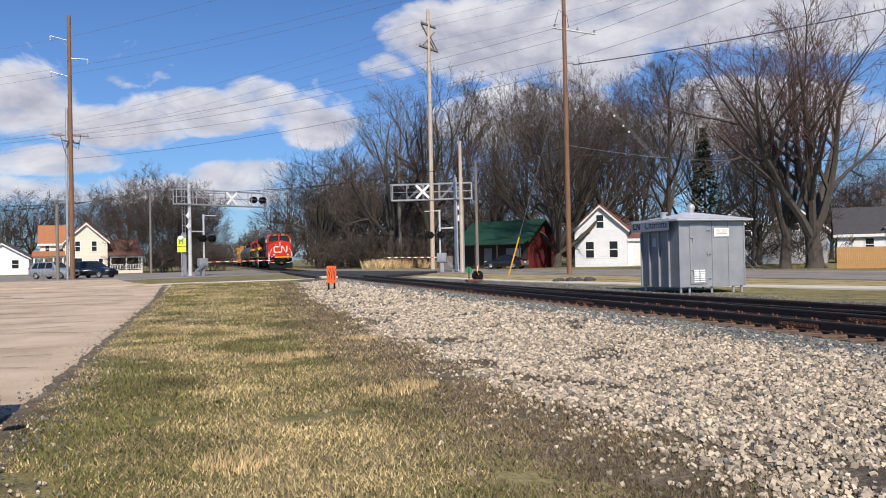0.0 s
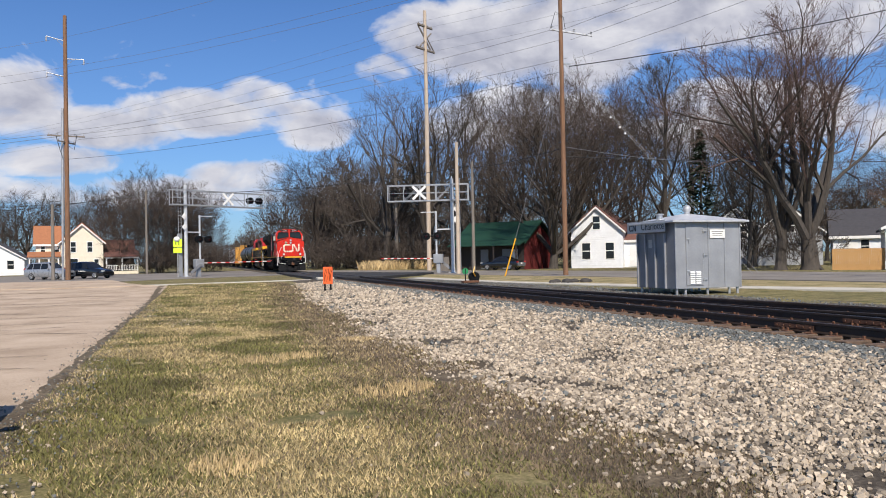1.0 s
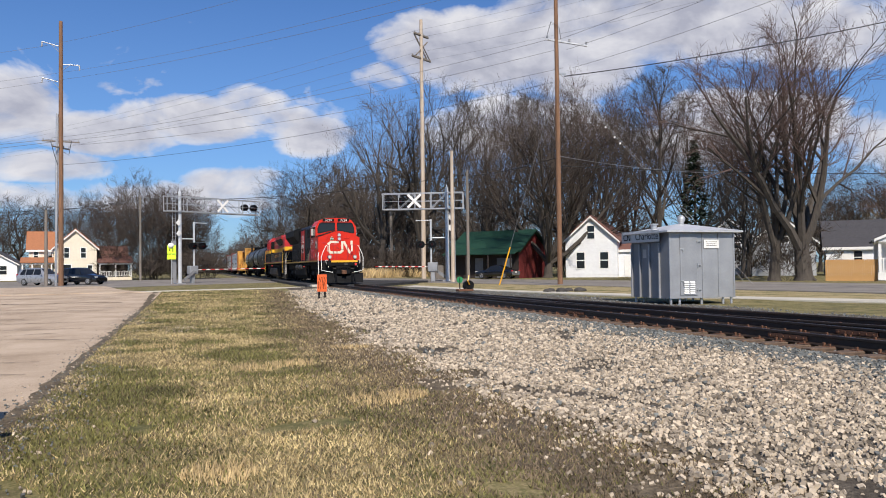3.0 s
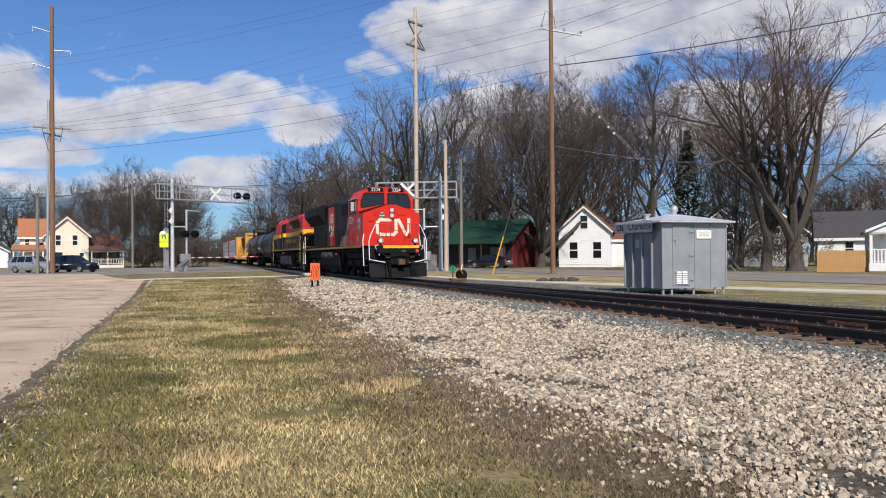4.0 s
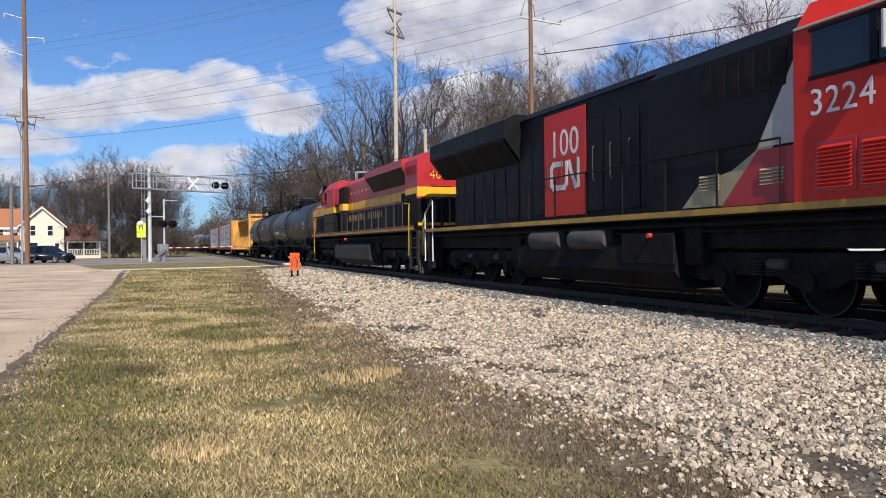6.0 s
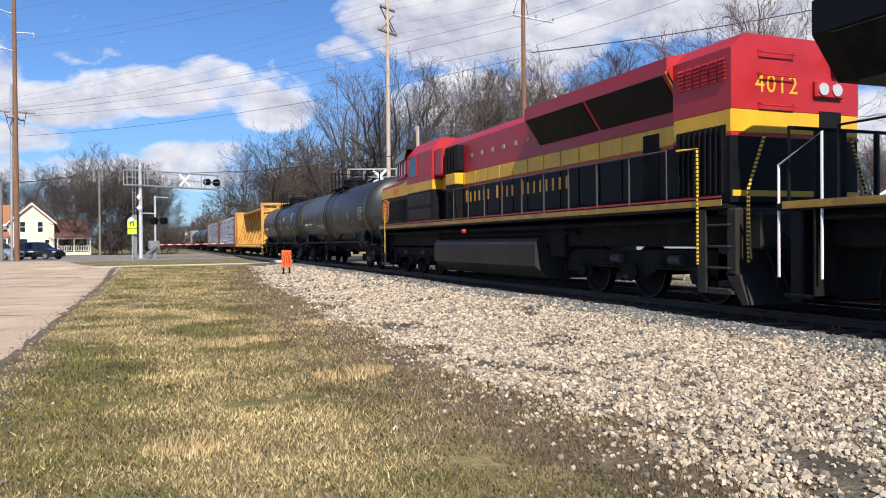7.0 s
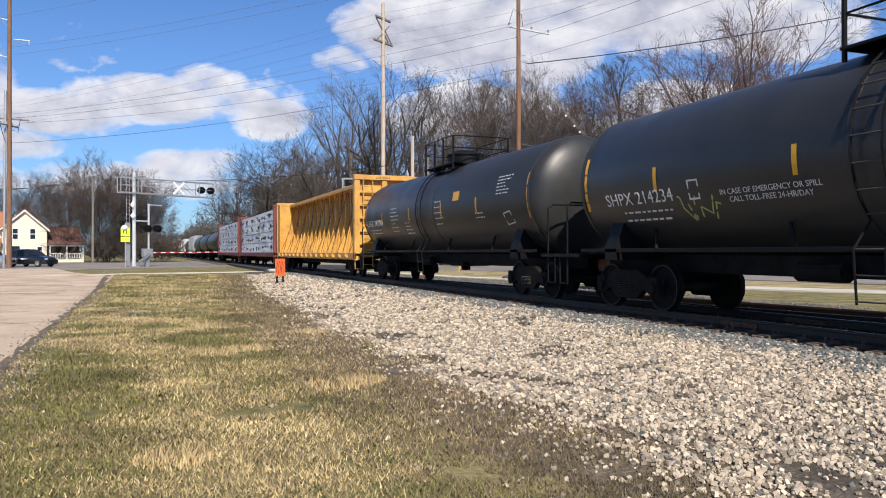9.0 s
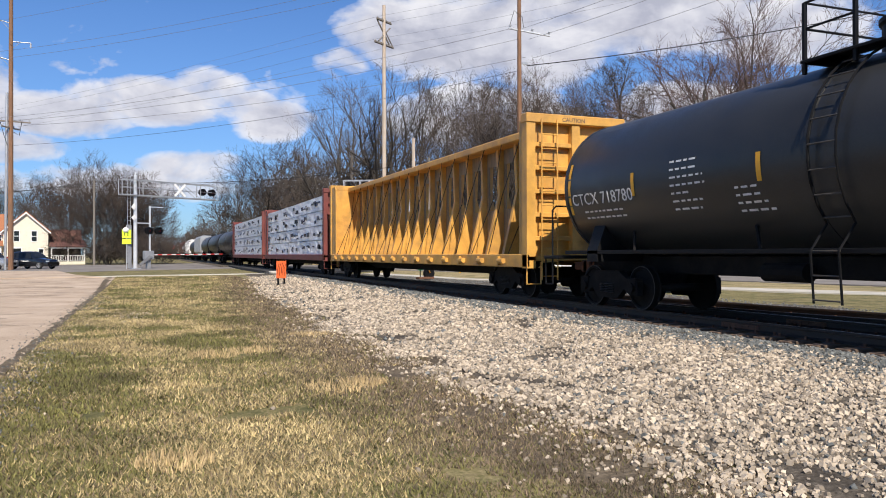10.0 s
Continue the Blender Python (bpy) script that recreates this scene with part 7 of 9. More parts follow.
def hopper_car(y5, length, mat, label):
    t = car_thing("hopper_car", label, "hopper car", y5)
    part("body", Shape().prism([(-1.3, 1.3), (-1.5, 1.7), (-1.5, 4.1), (-1.1, 4.5), (1.1, 4.5), (1.5, 4.1), (1.5, 1.7), (1.3, 1.3)], "y", 1.0, length - 1.0), mat, t)
    for k in range(8):
        y = 1.6 + (length - 3.2) * k / 7
        part("rib", Shape().box(-1.55, -1.5, y - 0.05, y + 0.05, 1.6, 4.1, 0.01), mat, t)
    part("roof_walk", Shape().box(-0.4, 0.4, 0.9, length - 0.9, 4.55, 4.62, 0.01), M["grime_pale"], t)
    part("sill", Shape().box(-1.45, 1.45, 0.6, length - 0.6, 0.95, 1.25, 0.02), mat, t)
    for y in (2.0, length - 2.0):
        freight_truck(t, y)
    return t


lead_locomotive()
second_locomotive()
tank_cars()
centerbeam("centerbeam_flatcar", "empty orange yellow centerbeam flat car with tall bulkheads", 100.65, 23.6, M["cbeam"], False)
centerbeam("loaded_flatcar", "oxide red flat car loaded with white wrapped lumber", 124.25, 23.4, M["oxide"], True)
centerbeam("loaded_flatcar", "oxide red flat car loaded with white wrapped lumber", 147.65, 24.6, M["oxide"], True)
y_next = 172.3
for kind, length, mat, label in (("tank", 17.4, M["tank"], "black tank car far back in the train"), ("tank", 17.4, M["tank"], "black tank car far back in the train"),
                                 ("tank", 16.0, M["tank"], "black tank car far back in the train"), ("hopper", 20.0, M["galv"], "light grey covered hopper car"),
                                 ("tank", 17.4, M["tank"], "black tank car far back in the train"), ("hopper", 19.0, M["white"], "white covered hopper car"),
                                 ("tank", 17.0, M["alu"], "pale grey tank car far back in the train"), ("hopper", 19.0, M["oxide"], "red brown covered hopper car"),
                                 ("hopper", 19.0, M["white"], "white covered hopper car"), ("tank", 17.4, M["alu"], "pale grey tank car far back in the train"),
                                 ("hopper", 19.0, M["stripe_red"], "red hopper car at the far end"), ("hopper", 19.0, M["galv"], "light grey covered hopper car"),
                                 ("tank", 17.4, M["tank"], "black tank car far back in the train"), ("hopper", 19.0, M["white"], "white covered hopper car")):
    if kind == "tank":
        tank_car("tank_car", label, y_next, length, mat, detail=False)
    else:
        hopper_car(y_next, length, mat, label)
    y_next += length
# ---- signal hut beside the track ----
def signal_hut():
    t = thing("signal_hut", "grey sheet steel railway signal hut standing on short legs", "hut", pose(15.6, 22.4, 0.17))
    W, D, lo, hi = 2.7, 2.35, 0.22, 2.5
    part("front_wall", Shape().box(0, W, 0, 0.04, lo, hi, 0.006), M["sheet"], t)
    part("back_wall", Shape().box(0, W, D - 0.04, D, lo, hi, 0.006), M["sheet"], t)
    # the side away from the sun: its shade is put into the darker sheet
    part("left_wall", Shape().box(0, 0.04, 0.04, D - 0.04, lo, hi, 0.006), M["sheet_dark"], t)
    part("right_wall", Shape().box(W - 0.04, W, 0.04, D - 0.04, lo, hi, 0.006), M["sheet"], t)
    part("floor_pan", Shape().box(0.04, W - 0.04, 0.04, D - 0.04, lo, lo + 0.06, 0.01), M["sheet_dark"], t)
    for y in (0.55, 1.15, 1.75, 2.28):
        part("wall_rib", Shape().box(-0.07, 0, y - 0.025, y + 0.025, lo, hi - 0.35, 0.006), M["sheet"], t)
    for x in (0.02, 1.35, 2.02, 2.66):
        part("seam", Shape().box(x - 0.03, x + 0.03, -0.025, 0, lo, hi, 0.006), M["sheet"], t)
    ov = 0.22
    part("eave", Shape().box(-ov, W + ov, -ov, D + ov, hi + 0.0, hi + 0.07, 0.015), M["alu"], t, "bright metal eave")
    part("roof", Shape().put([(-ov, -ov, hi + 0.07), (W + ov, -ov, hi + 0.07), (W + ov, D + ov, hi + 0.07), (-ov, D + ov, hi + 0.07), (W * 0.42, D / 2, hi + 0.36), (W * 0.58, D / 2, hi + 0.36)],
                             [(0, 1, 5, 4), (1, 2, 5), (2, 3, 4, 5), (3, 0, 4)]), M["alu"], t, "low hipped metal roof")
    vent = part("roof_vent", Shape().cyl((W / 2, D / 2, hi + 0.3), (W / 2, D / 2, hi + 0.46), 0.10, 16).ball((W / 2, D / 2, hi + 0.54), 0.15, 16, 8), M["galv"], t, "ball-topped roof vent", smooth=True)
    part("roof_vent", Shape().cyl((W * 0.1, D * 0.55, hi + 0.15), (W * 0.1, D * 0.55, hi + 0.33), 0.11, 16).cyl((W * 0.1, D * 0.55, hi + 0.33), (W * 0.1, D * 0.55, hi + 0.37), 0.16, 16), M["galv"], t, "small capped vent")
    door = part("door", Shape().box(0.42, 1.12, -0.03, 0, lo + 0.1, hi - 0.08, 0.01), M["sheet"], t, "grey sheet steel door")
    for z in (0.5, 1.35, 2.18):
        part("hinge", Shape().box(1.08, 1.26, -0.055, -0.02, z, z + 0.04, 0.006).cyl((1.12, -0.05, z - 0.04), (1.12, -0.05, z + 0.08), 0.022, 8), M["galv"], door)
    for z in (0.8, 1.9):
        part("latch", Shape().box(0.44, 0.54, -0.06, -0.02, z, z + 0.05, 0.01).cyl((0.53, -0.06, z), (0.53, -0.06, z - 0.12), 0.016, 8), M["galv"], door)
    for k in range(6):
        for x in (0.56, 0.80):
            part("louvre", Shape().put([(x, -0.03, lo + 0.16 + 0.075 * k), (x + 0.19, -0.03, lo + 0.16 + 0.075 * k), (x, -0.065, lo + 0.165 + 0.075 * k), (x + 0.19, -0.065, lo + 0.165 + 0.075 * k),
                                        (x, -0.03, lo + 0.215 + 0.075 * k), (x + 0.19, -0.03, lo + 0.215 + 0.075 * k)], [(0, 1, 3, 2), (2, 3, 5, 4), (0, 2, 4), (1, 5, 3)]), M["white"], door)
    pl = part("notice_plate", Shape().box(1.4, 2.02, -0.034, -0.026, 1.95, 2.25, 0.002), M["white"], t, "white notice with unreadable print")
    part("print_line", Shape().box(1.48, 1.95, -0.038, -0.034, 2.17, 2.185, 0.001).box(1.5, 1.9, -0.038, -0.034, 2.1, 2.115, 0.001).box(1.5, 1.92, -0.038, -0.034, 2.04, 2.055, 0.001), M["grime_pale"], pl)
    part("notice_plate", Shape().box(-0.008, 0, 1.38, 1.6, 1.65, 1.95, 0.002), M["palegrey"], t, "small faded notice")
    sign = part("name_board", Shape().box(-0.17, -0.13, 0.35, 2.75, 2.2, 2.62, 0.008), M["galv"], t, "grey board with black lettering")
    part("board_bracket", Shape().box(-0.14, 0, 0.7, 0.75, 2.3, 2.36, 0.005).box(-0.14, 0, 2.2, 2.25, 2.3, 2.36, 0.005), M["galv"], sign)
    words("station_name", "Charlotte", 0.36, M["black"], sign, Matrix.Translation((-0.172, 1.1, 2.30)) @ NEAR_SIDE, "black lettering", 1.02)
    a, z = noodle(0, 0, 0.26)
    flip = lambda u, v, w: (-0.171 - w, 2.37 - u, 2.40 + v)
    part("emblem", Shape().ribbon(a, 0.04, 0.003, flip).ribbon(z, 0.04, 0.003, flip), M["black"], sign, "small winding black emblem")
    for x in (0.1, 0.45, 1.35, 2.25, 2.6):
        for y in (0.1, D - 0.1):
            part("leg", Shape().cyl((x, y, -0.05), (x, y, lo), 0.045, 10), M["galv"], t)


signal_hut()


# ---- poles and wires ----
def crossarm(parent, z, length, turn, mat, insulators=4, off=0.0, w=0.11):
    arm = part("crossarm", Shape().box(-length / 2 + off, length / 2 + off, -w / 2, w / 2, -w / 2, w / 2, 0.012), mat, parent, m=pose(0, 0, z, 0, 0, turn))
    for k in range(insulators):
        x = -length / 2 + off + 0.12 + (length - 0.24) * k / max(1, insulators - 1)
        part("insulator", Shape().lathe([(0, 0.03), (0.05, 0.035), (0.07, 0.075), (0.12, 0.04), (0.14, 0.07), (0.2, 0.03)], (x, 0, w / 2), (0, 0, 1), 10), M["insulator"], arm, smooth=True)
    return arm


def pole_thing(x, y, z, h, r, mat, label, lean=(0, 0)):
    t = thing("utility_pole", label, "utility pole", pose(x, y, z, lean[0], lean[1], 0), "utility poles")
    part("shaft", Shape().cyl((0, 0, -0.2), (0, 0, h * 0.5), r, 14, r * 0.86).cyl((0, 0, h * 0.5), (0, 0, h), r * 0.86, 14, r * 0.7), mat, t, smooth=True)
    return t


def davit(parent, z, length, turn, rise=0.35):
    """A steel arm that slants up from the pole, with its insulator string."""
    a = part("davit_arm", Shape().tube([(0.1, 0, 0), (length, 0, rise)], 0.045, 8).tube([(0.1, 0, -0.6), (length * 0.5, 0, rise * 0.4)], 0.02), M["galv"], parent, m=pose(0, 0, z, 0, 0, turn))
    part("insulator", Shape().lathe([(0, 0.03)] + [(0.05 + 0.07 * k, 0.05 + 0.035 * (k % 2)) for k in range(6)] + [(0.5, 0.03)], (length, 0, rise - 0.5), (0, 0, 1), 10), M["insulator"], a)
    return a


p = pole_thing(24.7, 48.4, 0.18, 23.0, 0.185, M["pole"], "tall brown wooden utility pole beside the road")
ca = part("crossarm", Shape().box(-0.8, 2.2, -0.07, 0.07, -0.06, 0.06, 0.01), M["galv"], p, "slanting steel arm", m=pose(0, 0, 17.3, 0, 12, -25))
for x in (-0.7, 0.9, 2.1):
    part("insulator", Shape().lathe([(0, 0.03), (0.08, 0.09), (0.12, 0.05), (0.18, 0.09), (0.26, 0.03)], (x, 0, 0.06), (0, 0, 1), 10), M["insulator"], ca)
part("jumper", Shape().tube([(-0.7, 0, 17.7), (-0.45, -0.1, 18.6), (0.1, -0.25, 18.2), (0.25, -0.2, 17.4)], 0.02), M["wire"], p)
part("cable_bracket", Shape().box(0.0, 0.7, -0.05, 0.05, 14.9, 15.05, 0.01), M["galv"], p)
p = pole_thing(21.75, 62.9, 0.2, 11.5, 0.19, M["pole_pale"], "bleached topless wooden pole at the crossing")
p = pole_thing(25.5, 84.0, 0.2, 30.0, 0.27, M["pole_pale"], "very tall pale wooden pole with two double crossarms")
for z, L in ((28.2, 2.6), (25.5, 3.4)):
    crossarm(p, z, L, 35, M["pole_grey"], 4, 0, 0.2)
    crossarm(p, z + 0.02, L, 35, M["pole_grey"], 4, 0, 0.16).matrix_basis = Matrix.Translation((0.12, 0.3, 0)) @ pose(0, 0, z + 0.02, 0, 0, 35)
part("brace", Shape().tube([(-1.0, -0.6, 28.1), (0.8, 0.6, 25.7)], 0.09, 6).tube([(0.9, 0.6, 27.6), (-0.8, -0.6, 25.7)], 0.09, 6).tube([(0, 0, 27.3), (1.3, 0.9, 25.6)], 0.07, 6), M["pole_grey"], p)
p = pole_thing(-11.5, 79.2, 0.2, 25.0, 0.24, M["pole"], "tall brown wooden utility pole with steel arms")
davit(p, 22.6, 1.6, 180), davit(p, 20.9, 1.6, 0, 0.02), davit(p, 19.2, 1.6, 180)
crossarm(p, 13.6, 3.2, 10, M["pole_grey"], 5, 0, 0.12)
crossarm(p, 13.0, 2.4, 60, M["pole_grey"], 4, 0, 0.12)
part("conduit", Shape().cyl((-0.42, -0.1, 0), (-0.3, -0.1, 16.2), 0.11, 10), M["galv"], p, "grey conduit up the pole")
part("hanging_jumper", Shape().tube([(-0.9, 0, 13.7), (-0.5, -0.2, 12.2), (-0.25, -0.2, 11.4)], 0.03).tube([(0.9, 0, 13.7), (0.7, -0.2, 12.3), (0.25, -0.2, 12.6)], 0.03), M["wire"], p)
pole_thing(-12.7, 78.8, 0.2, 7.1, 0.17, M["pole_grey"], "short grey pole stub beside the tall one")
pole_thing(-6.4, 111.0, 0.2, 11.4, 0.16, M["pole_grey"], "slim grey pole beyond the crossing")
pole_thing(26.0, 100.8, 0.2, 15.5, 0.22, M["pole_grey"], "grey pole among the trees")
pole_thing(25.2, 68.4, 0.2, 10.6, 0.17, M["pole_grey"], "slim grey pole before the green-roofed house")
pole_thing(106.0, 90.0, 0.2, 12.0, 0.16, M["pole_grey"], "far grey pole behind the houses")
pole_thing(31.5, 15.5, 0.18, 23.0, 0.185, M["pole"], "tall brown wooden utility pole out of sight along the road")

guy = thing("guy_wire", "guy wire with a yellow marker sleeve at the tall pole", "wire", pose(24.7, 48.4, 0.2))
part("strand", Shape().tube([(0, 0, 14.5), (-4.0, 1.5, 0.0)], 0.012), M["wire_pale"], guy)
part("marker_sleeve", Shape().tube([(-4.0, 1.5, 0.0), (-3.25, 1.22, 2.7)], 0.05, 8), M["reflect"], guy, "yellow plastic sleeve")
guy2 = thing("guy_wire", "pair of long guy strands with white balls from the pole", "wire", pose(24.7, 48.4, 0.2))
for dx in (0, 0.5):
    part("strand", Shape().tube([(0.2, 0, 15.0), (8.4 + dx, -9.0, 0.0)], 0.012), M["wire_pale"], guy2)
for q in (0.28, 0.33, 0.36):
    part("ball", Shape().ball((8.4 * q, -9.0 * q, 15.0 * (1 - q)), 0.07, 8, 5), M["white"], guy2)


def wire(a, b, sag, r, mat, label="overhead wire between the poles"):
    a, b = Vector(a), Vector(b)
    pts = []
    for i in range(21):
        q = i / 20
        v = a.lerp(b, q)
        pts.append((v.x, v.y, v.z - 4 * sag * q * (1 - q)))
    s = Shape().tube(pts, r, 5)
    tagged(part("overhead_wire", s, mat), label, "wire", "overhead wires")


PL, PR, PM, PN = (-11.5, 79.2), (24.7, 48.4), (25.5, 84.0), (31.5, 15.5)
for z, dx in ((23.2, -1.6), (21.2, 1.6), (19.8, -1.6)):
    wire((PL[0] + dx, PL[1], z - 0.5), (PN[0] + 0.5 * dx, PN[1], z - 3.0), 1.2, 0.011, M["wire_pale"])
    wire((PL[0] + dx, PL[1], z - 0.5), (-75 + dx, 112, z - 2), 1.2, 0.012, M["wire_pale"])
for z, zr, dy in ((14.1, 17.6, -0.8), (13.9, 16.9, 0.3), (13.5, 15.6, 1.0)):
    wire((PL[0] + dy, PL[1], z), (PR[0] + 0.5 * dy, PR[1], zr), 0.8, 0.014, M["wire_pale"])
    wire((PR[0] + 0.5 * dy + 0.6, PR[1], zr), (PN[0] + 0.5 * dy, PN[1], zr + 0.3), 0.5, 0.012, M["wire_pale"])
wire((PL[0], PL[1], 11.6), (PR[0], PR[1], 14.6), 0.9, 0.014, M["wire"])
wire((PL[0] - 0.8, PL[1], 14.0), (-75, 112, 13), 0.8, 0.02, M["wire_pale"])
wire((PL[0] + 0.8, PL[1], 14.0), (-75, 114, 12), 0.8, 0.02, M["wire_pale"])
wire((PR[0] + 0.6, PR[1], 15.0), (62, 33, 22.0), 0.8, 0.035, M["wire"], "thick overhead cable from the pole")
for z, x in ((28.3, -1.0), (28.3, 1.0), (25.6, -1.4), (25.6, 1.4)):
    wire((PM[0] + x, PM[1] + 0.7 * x, z + 0.3), (70 + x, 20, z + 4), 1.6, 0.010, M["wire_pale"])
    wire((PM[0] + x, PM[1] + 0.7 * x, z + 0.3), (-60 + x, 190, z - 2), 2.0, 0.012, M["wire_pale"])
wire((25.2, 68.4, 10.4), (-6.4, 111.0, 11.4), 1.0, 0.035, M["wire"], "low cable that sags over the crossing")
wire((25.2, 68.4, 10.2), (PR[0], PR[1], 9.2), 0.2, 0.03, M["wire"], "low cable along the road")
wire((PR[0], PR[1], 8.6), (70, 44.0, 9.2), 0.5, 0.03, M["wire"], "low cable along the road")
wire((PR[0], PR[1], 9.3), (52, 62, 10.5), 0.4, 0.02, M["wire_pale"])
wire((-6.4, 111.0, 11.3), (-45, 108, 8.5), 1.4, 0.04, M["wire"], "low cable to the houses")
wire((-6.4, 111.0, 11.0), (-34, 88, 8.0), 1.0, 0.035, M["wire"], "low cable to the houses")
wire((-6.4, 111.0, 11.2), (26.0, 100.8, 13.0), 1.0, 0.025, M["wire"])


# ---- crossing signals ----
def cantilever(x, y, z, turn, height, reach, label, flip):
    """A mast with a trussed walkway arm, crossbuck, flashing lamps, gate arm and relay case. The arm runs along local +x."""
    t = thing("crossing_signal", label, "crossing signal", pose(x, y, z, 0, 0, turn), "crossing signals")
    part("mast", Shape().cyl((0, 0, 0), (0, 0, height), 0.19, 16, 0.15).cyl((0, 0, height), (0, 0, height + 0.25), 0.05, 8), M["alu"], t, "silver steel mast", smooth=True)
    part("base_flange", Shape().box(-0.4, 0.4, -0.4, 0.4, -0.05, 0.08, 0.02), M["galv"], t)
    z0, z1 = height - 1.95, height - 0.5
    arm = part("walkway_arm", Shape().box(-1.5, reach, -0.35, 0.35, z0 - 0.06, z0 + 0.06, 0.01), M["galv"], t, "trussed walkway arm")
    truss = Shape()
    for yy in (-0.33, 0.33):
        truss.box(-1.5, reach, yy - 0.04, yy + 0.04, z1 - 0.04, z1 + 0.04, 0.01)
        for k in range(6):
            xx = -1.5 + (reach + 1.5) * k / 5
            truss.box(xx - 0.035, xx + 0.035, yy - 0.03, yy + 0.03, z0, z1, 0.006)
        for k in range(1, 5, 2):
            xx, x2 = -1.5 + (reach + 1.5) * k / 5, -1.5 + (reach + 1.5) * (k + 1) / 5
            truss.tube([(xx, yy, z1), (x2, yy, z0)], 0.03, 5)
        truss.box(-1.5, reach, yy - 0.02, yy + 0.02, (z0 + z1) / 2 - 0.02, (z0 + z1) / 2 + 0.02, 0.005)
    part("truss", truss, M["galv"], arm)
    cx = reach * 0.5
    part("crossbuck_board", Shape().box(-0.85, 0.85, -0.02, 0.02, -0.115, 0.115, 0.006), M["white"], t, "white crossbuck board", m=Matrix.Translation((cx, flip * 0.40, (z0 + z1) / 2)) @ pose(0, 0, 0, 0, 45, 0))
    part("crossbuck_board", Shape().box(-0.85, 0.85, -0.02, 0.02, -0.115, 0.115, 0.006), M["white"], t, "white crossbuck board", m=Matrix.Translation((cx, flip * 0.445, (z0 + z1) / 2)) @ pose(0, 0, 0, 0, -45, 0))

    def lamps(px, pz, parent, pair=0.75):
        part("lamp_bar", Shape().cyl((px - pair, 0, pz), (px + pair, 0, pz), 0.05, 8), M["black"], parent)
        for e in (-1, 1):
            for f in (-1, 1):
                hd = part("flashing_lamp", Shape().cyl((px + e * pair * 0.75, f * 0.12, pz), (px + e * pair * 0.75, f * 0.20, pz), 0.35, 20), M["black"], parent, "black round flasher hood")
                part("lens", Shape().cyl((px + e * pair * 0.75, f * 0.2, pz), (px + e * pair * 0.75, f * 0.225, pz), 0.13, 14), M["signal_red"], hd, "unlit red lens")
                part("visor", Shape().prism([(px + e * pair * 0.75 - 0.17, pz), (px + e * pair * 0.75 - 0.1, pz + 0.16), (px + e * pair * 0.75 + 0.1, pz + 0.16), (px + e * pair * 0.75 + 0.17, pz), (px + e * pair * 0.75 + 0.1, pz + 0.13), (px + e * pair * 0.75 - 0.1, pz + 0.13)], "y", f * 0.2, f * 0.5), M["black"], hd)

    lamps(reach - 1.1, (z0 + z1) / 2, t)
    side = part("side_mast", Shape().cyl((1.5, 0, 1.5), (1.5, 0, height - 2.9), 0.09, 10).cyl((0, 0, height - 4.6), (1.5, 0, height - 4.6), 0.06, 8).cyl((1.4, 0, height - 3.0), (2.9, 0, height - 3.0), 0.04, 8), M["alu"], t, "side mast with lamps")
    lamps(1.9, 3.4 if height < 8.9 else 3.7, side, 0.7)
    lad = part("ladder", Shape().cyl((-0.42, 0.1, 0.6), (-0.42, 0.1, height), 0.025, 6).cyl((-0.72, 0.1, 0.6), (-0.72, 0.1, height), 0.025, 6), M["galv"], t)
    rung = Shape().cyl((-0.72, 0.1, 0), (-0.42, 0.1, 0), 0.015, 6).mesh("rung", M["galv"])
    for k in range(24):
        part("rung", rung, None, lad, m=pose(0, 0, 0.8 + (height - 1) * k / 23))
    part("ladder_guard", Shape().box(-0.75, -0.39, -0.02, 0.02, 0.1, 4.2, 0.01), M["sheet"], t, "grey sheet ladder guard")
    part("sign_plate", Shape().prism([(-0.55, 4.9), (-0.25, 5.2), (0.05, 4.9), (-0.25, 4.6)], "y", -0.26, -0.22), M["white"], t, "white diamond plate")
    part("sign_plate", Shape().prism([(-0.55, 5.9), (-0.25, 6.3), (-0.1, 5.9), (-0.25, 5.6)], "y", -0.26, -0.22), M["white"], t, "white diamond plate")
    if flip < 0:
        part("bell", Shape().ball((-0.95, 0, 3.7), 0.3, 14, 8, 0.9), M["white"], t, "round white bell", smooth=True)
    gate = part("gate_mechanism", Shape().box(0.9, 1.8, -0.3, 0.3, 0.9, 1.75, 0.05).box(1.15, 1.5, -0.2, 0.2, 0.0, 0.9, 0.02), M["sheet"], t, "grey gate drive case")
    part("counterweight", Shape().prism([(0.3, 0.25), (0.2, 0.5), (1.2, 1.3), (1.5, 1.2)], "y", -0.45, -0.35), M["sheet_dark"], gate)
    n = 16
    for k in range(n):
        a, b = 1.8 + (reach + 0.8 - 1.8) * k / n, 1.8 + (reach + 0.8 - 1.8) * (k + 1) / n
        part("gate_arm_band", Shape().box(a, b, -0.03, 0.03, 1.32 + 0.004 * k, 1.40 + 0.004 * k, 0.004), M["stripe_red"] if k % 2 else M["white"], gate)
    return t


cantilever(-0.94, 78.5, 0.22, 30.0, 9.0, 9.0, "silver cantilever crossing signal with lowered gate", -1)
cantilever(22.3, 66.0, 0.24, 155.0, 8.6, 5.9, "silver cantilever crossing signal with white crossbuck", 1)

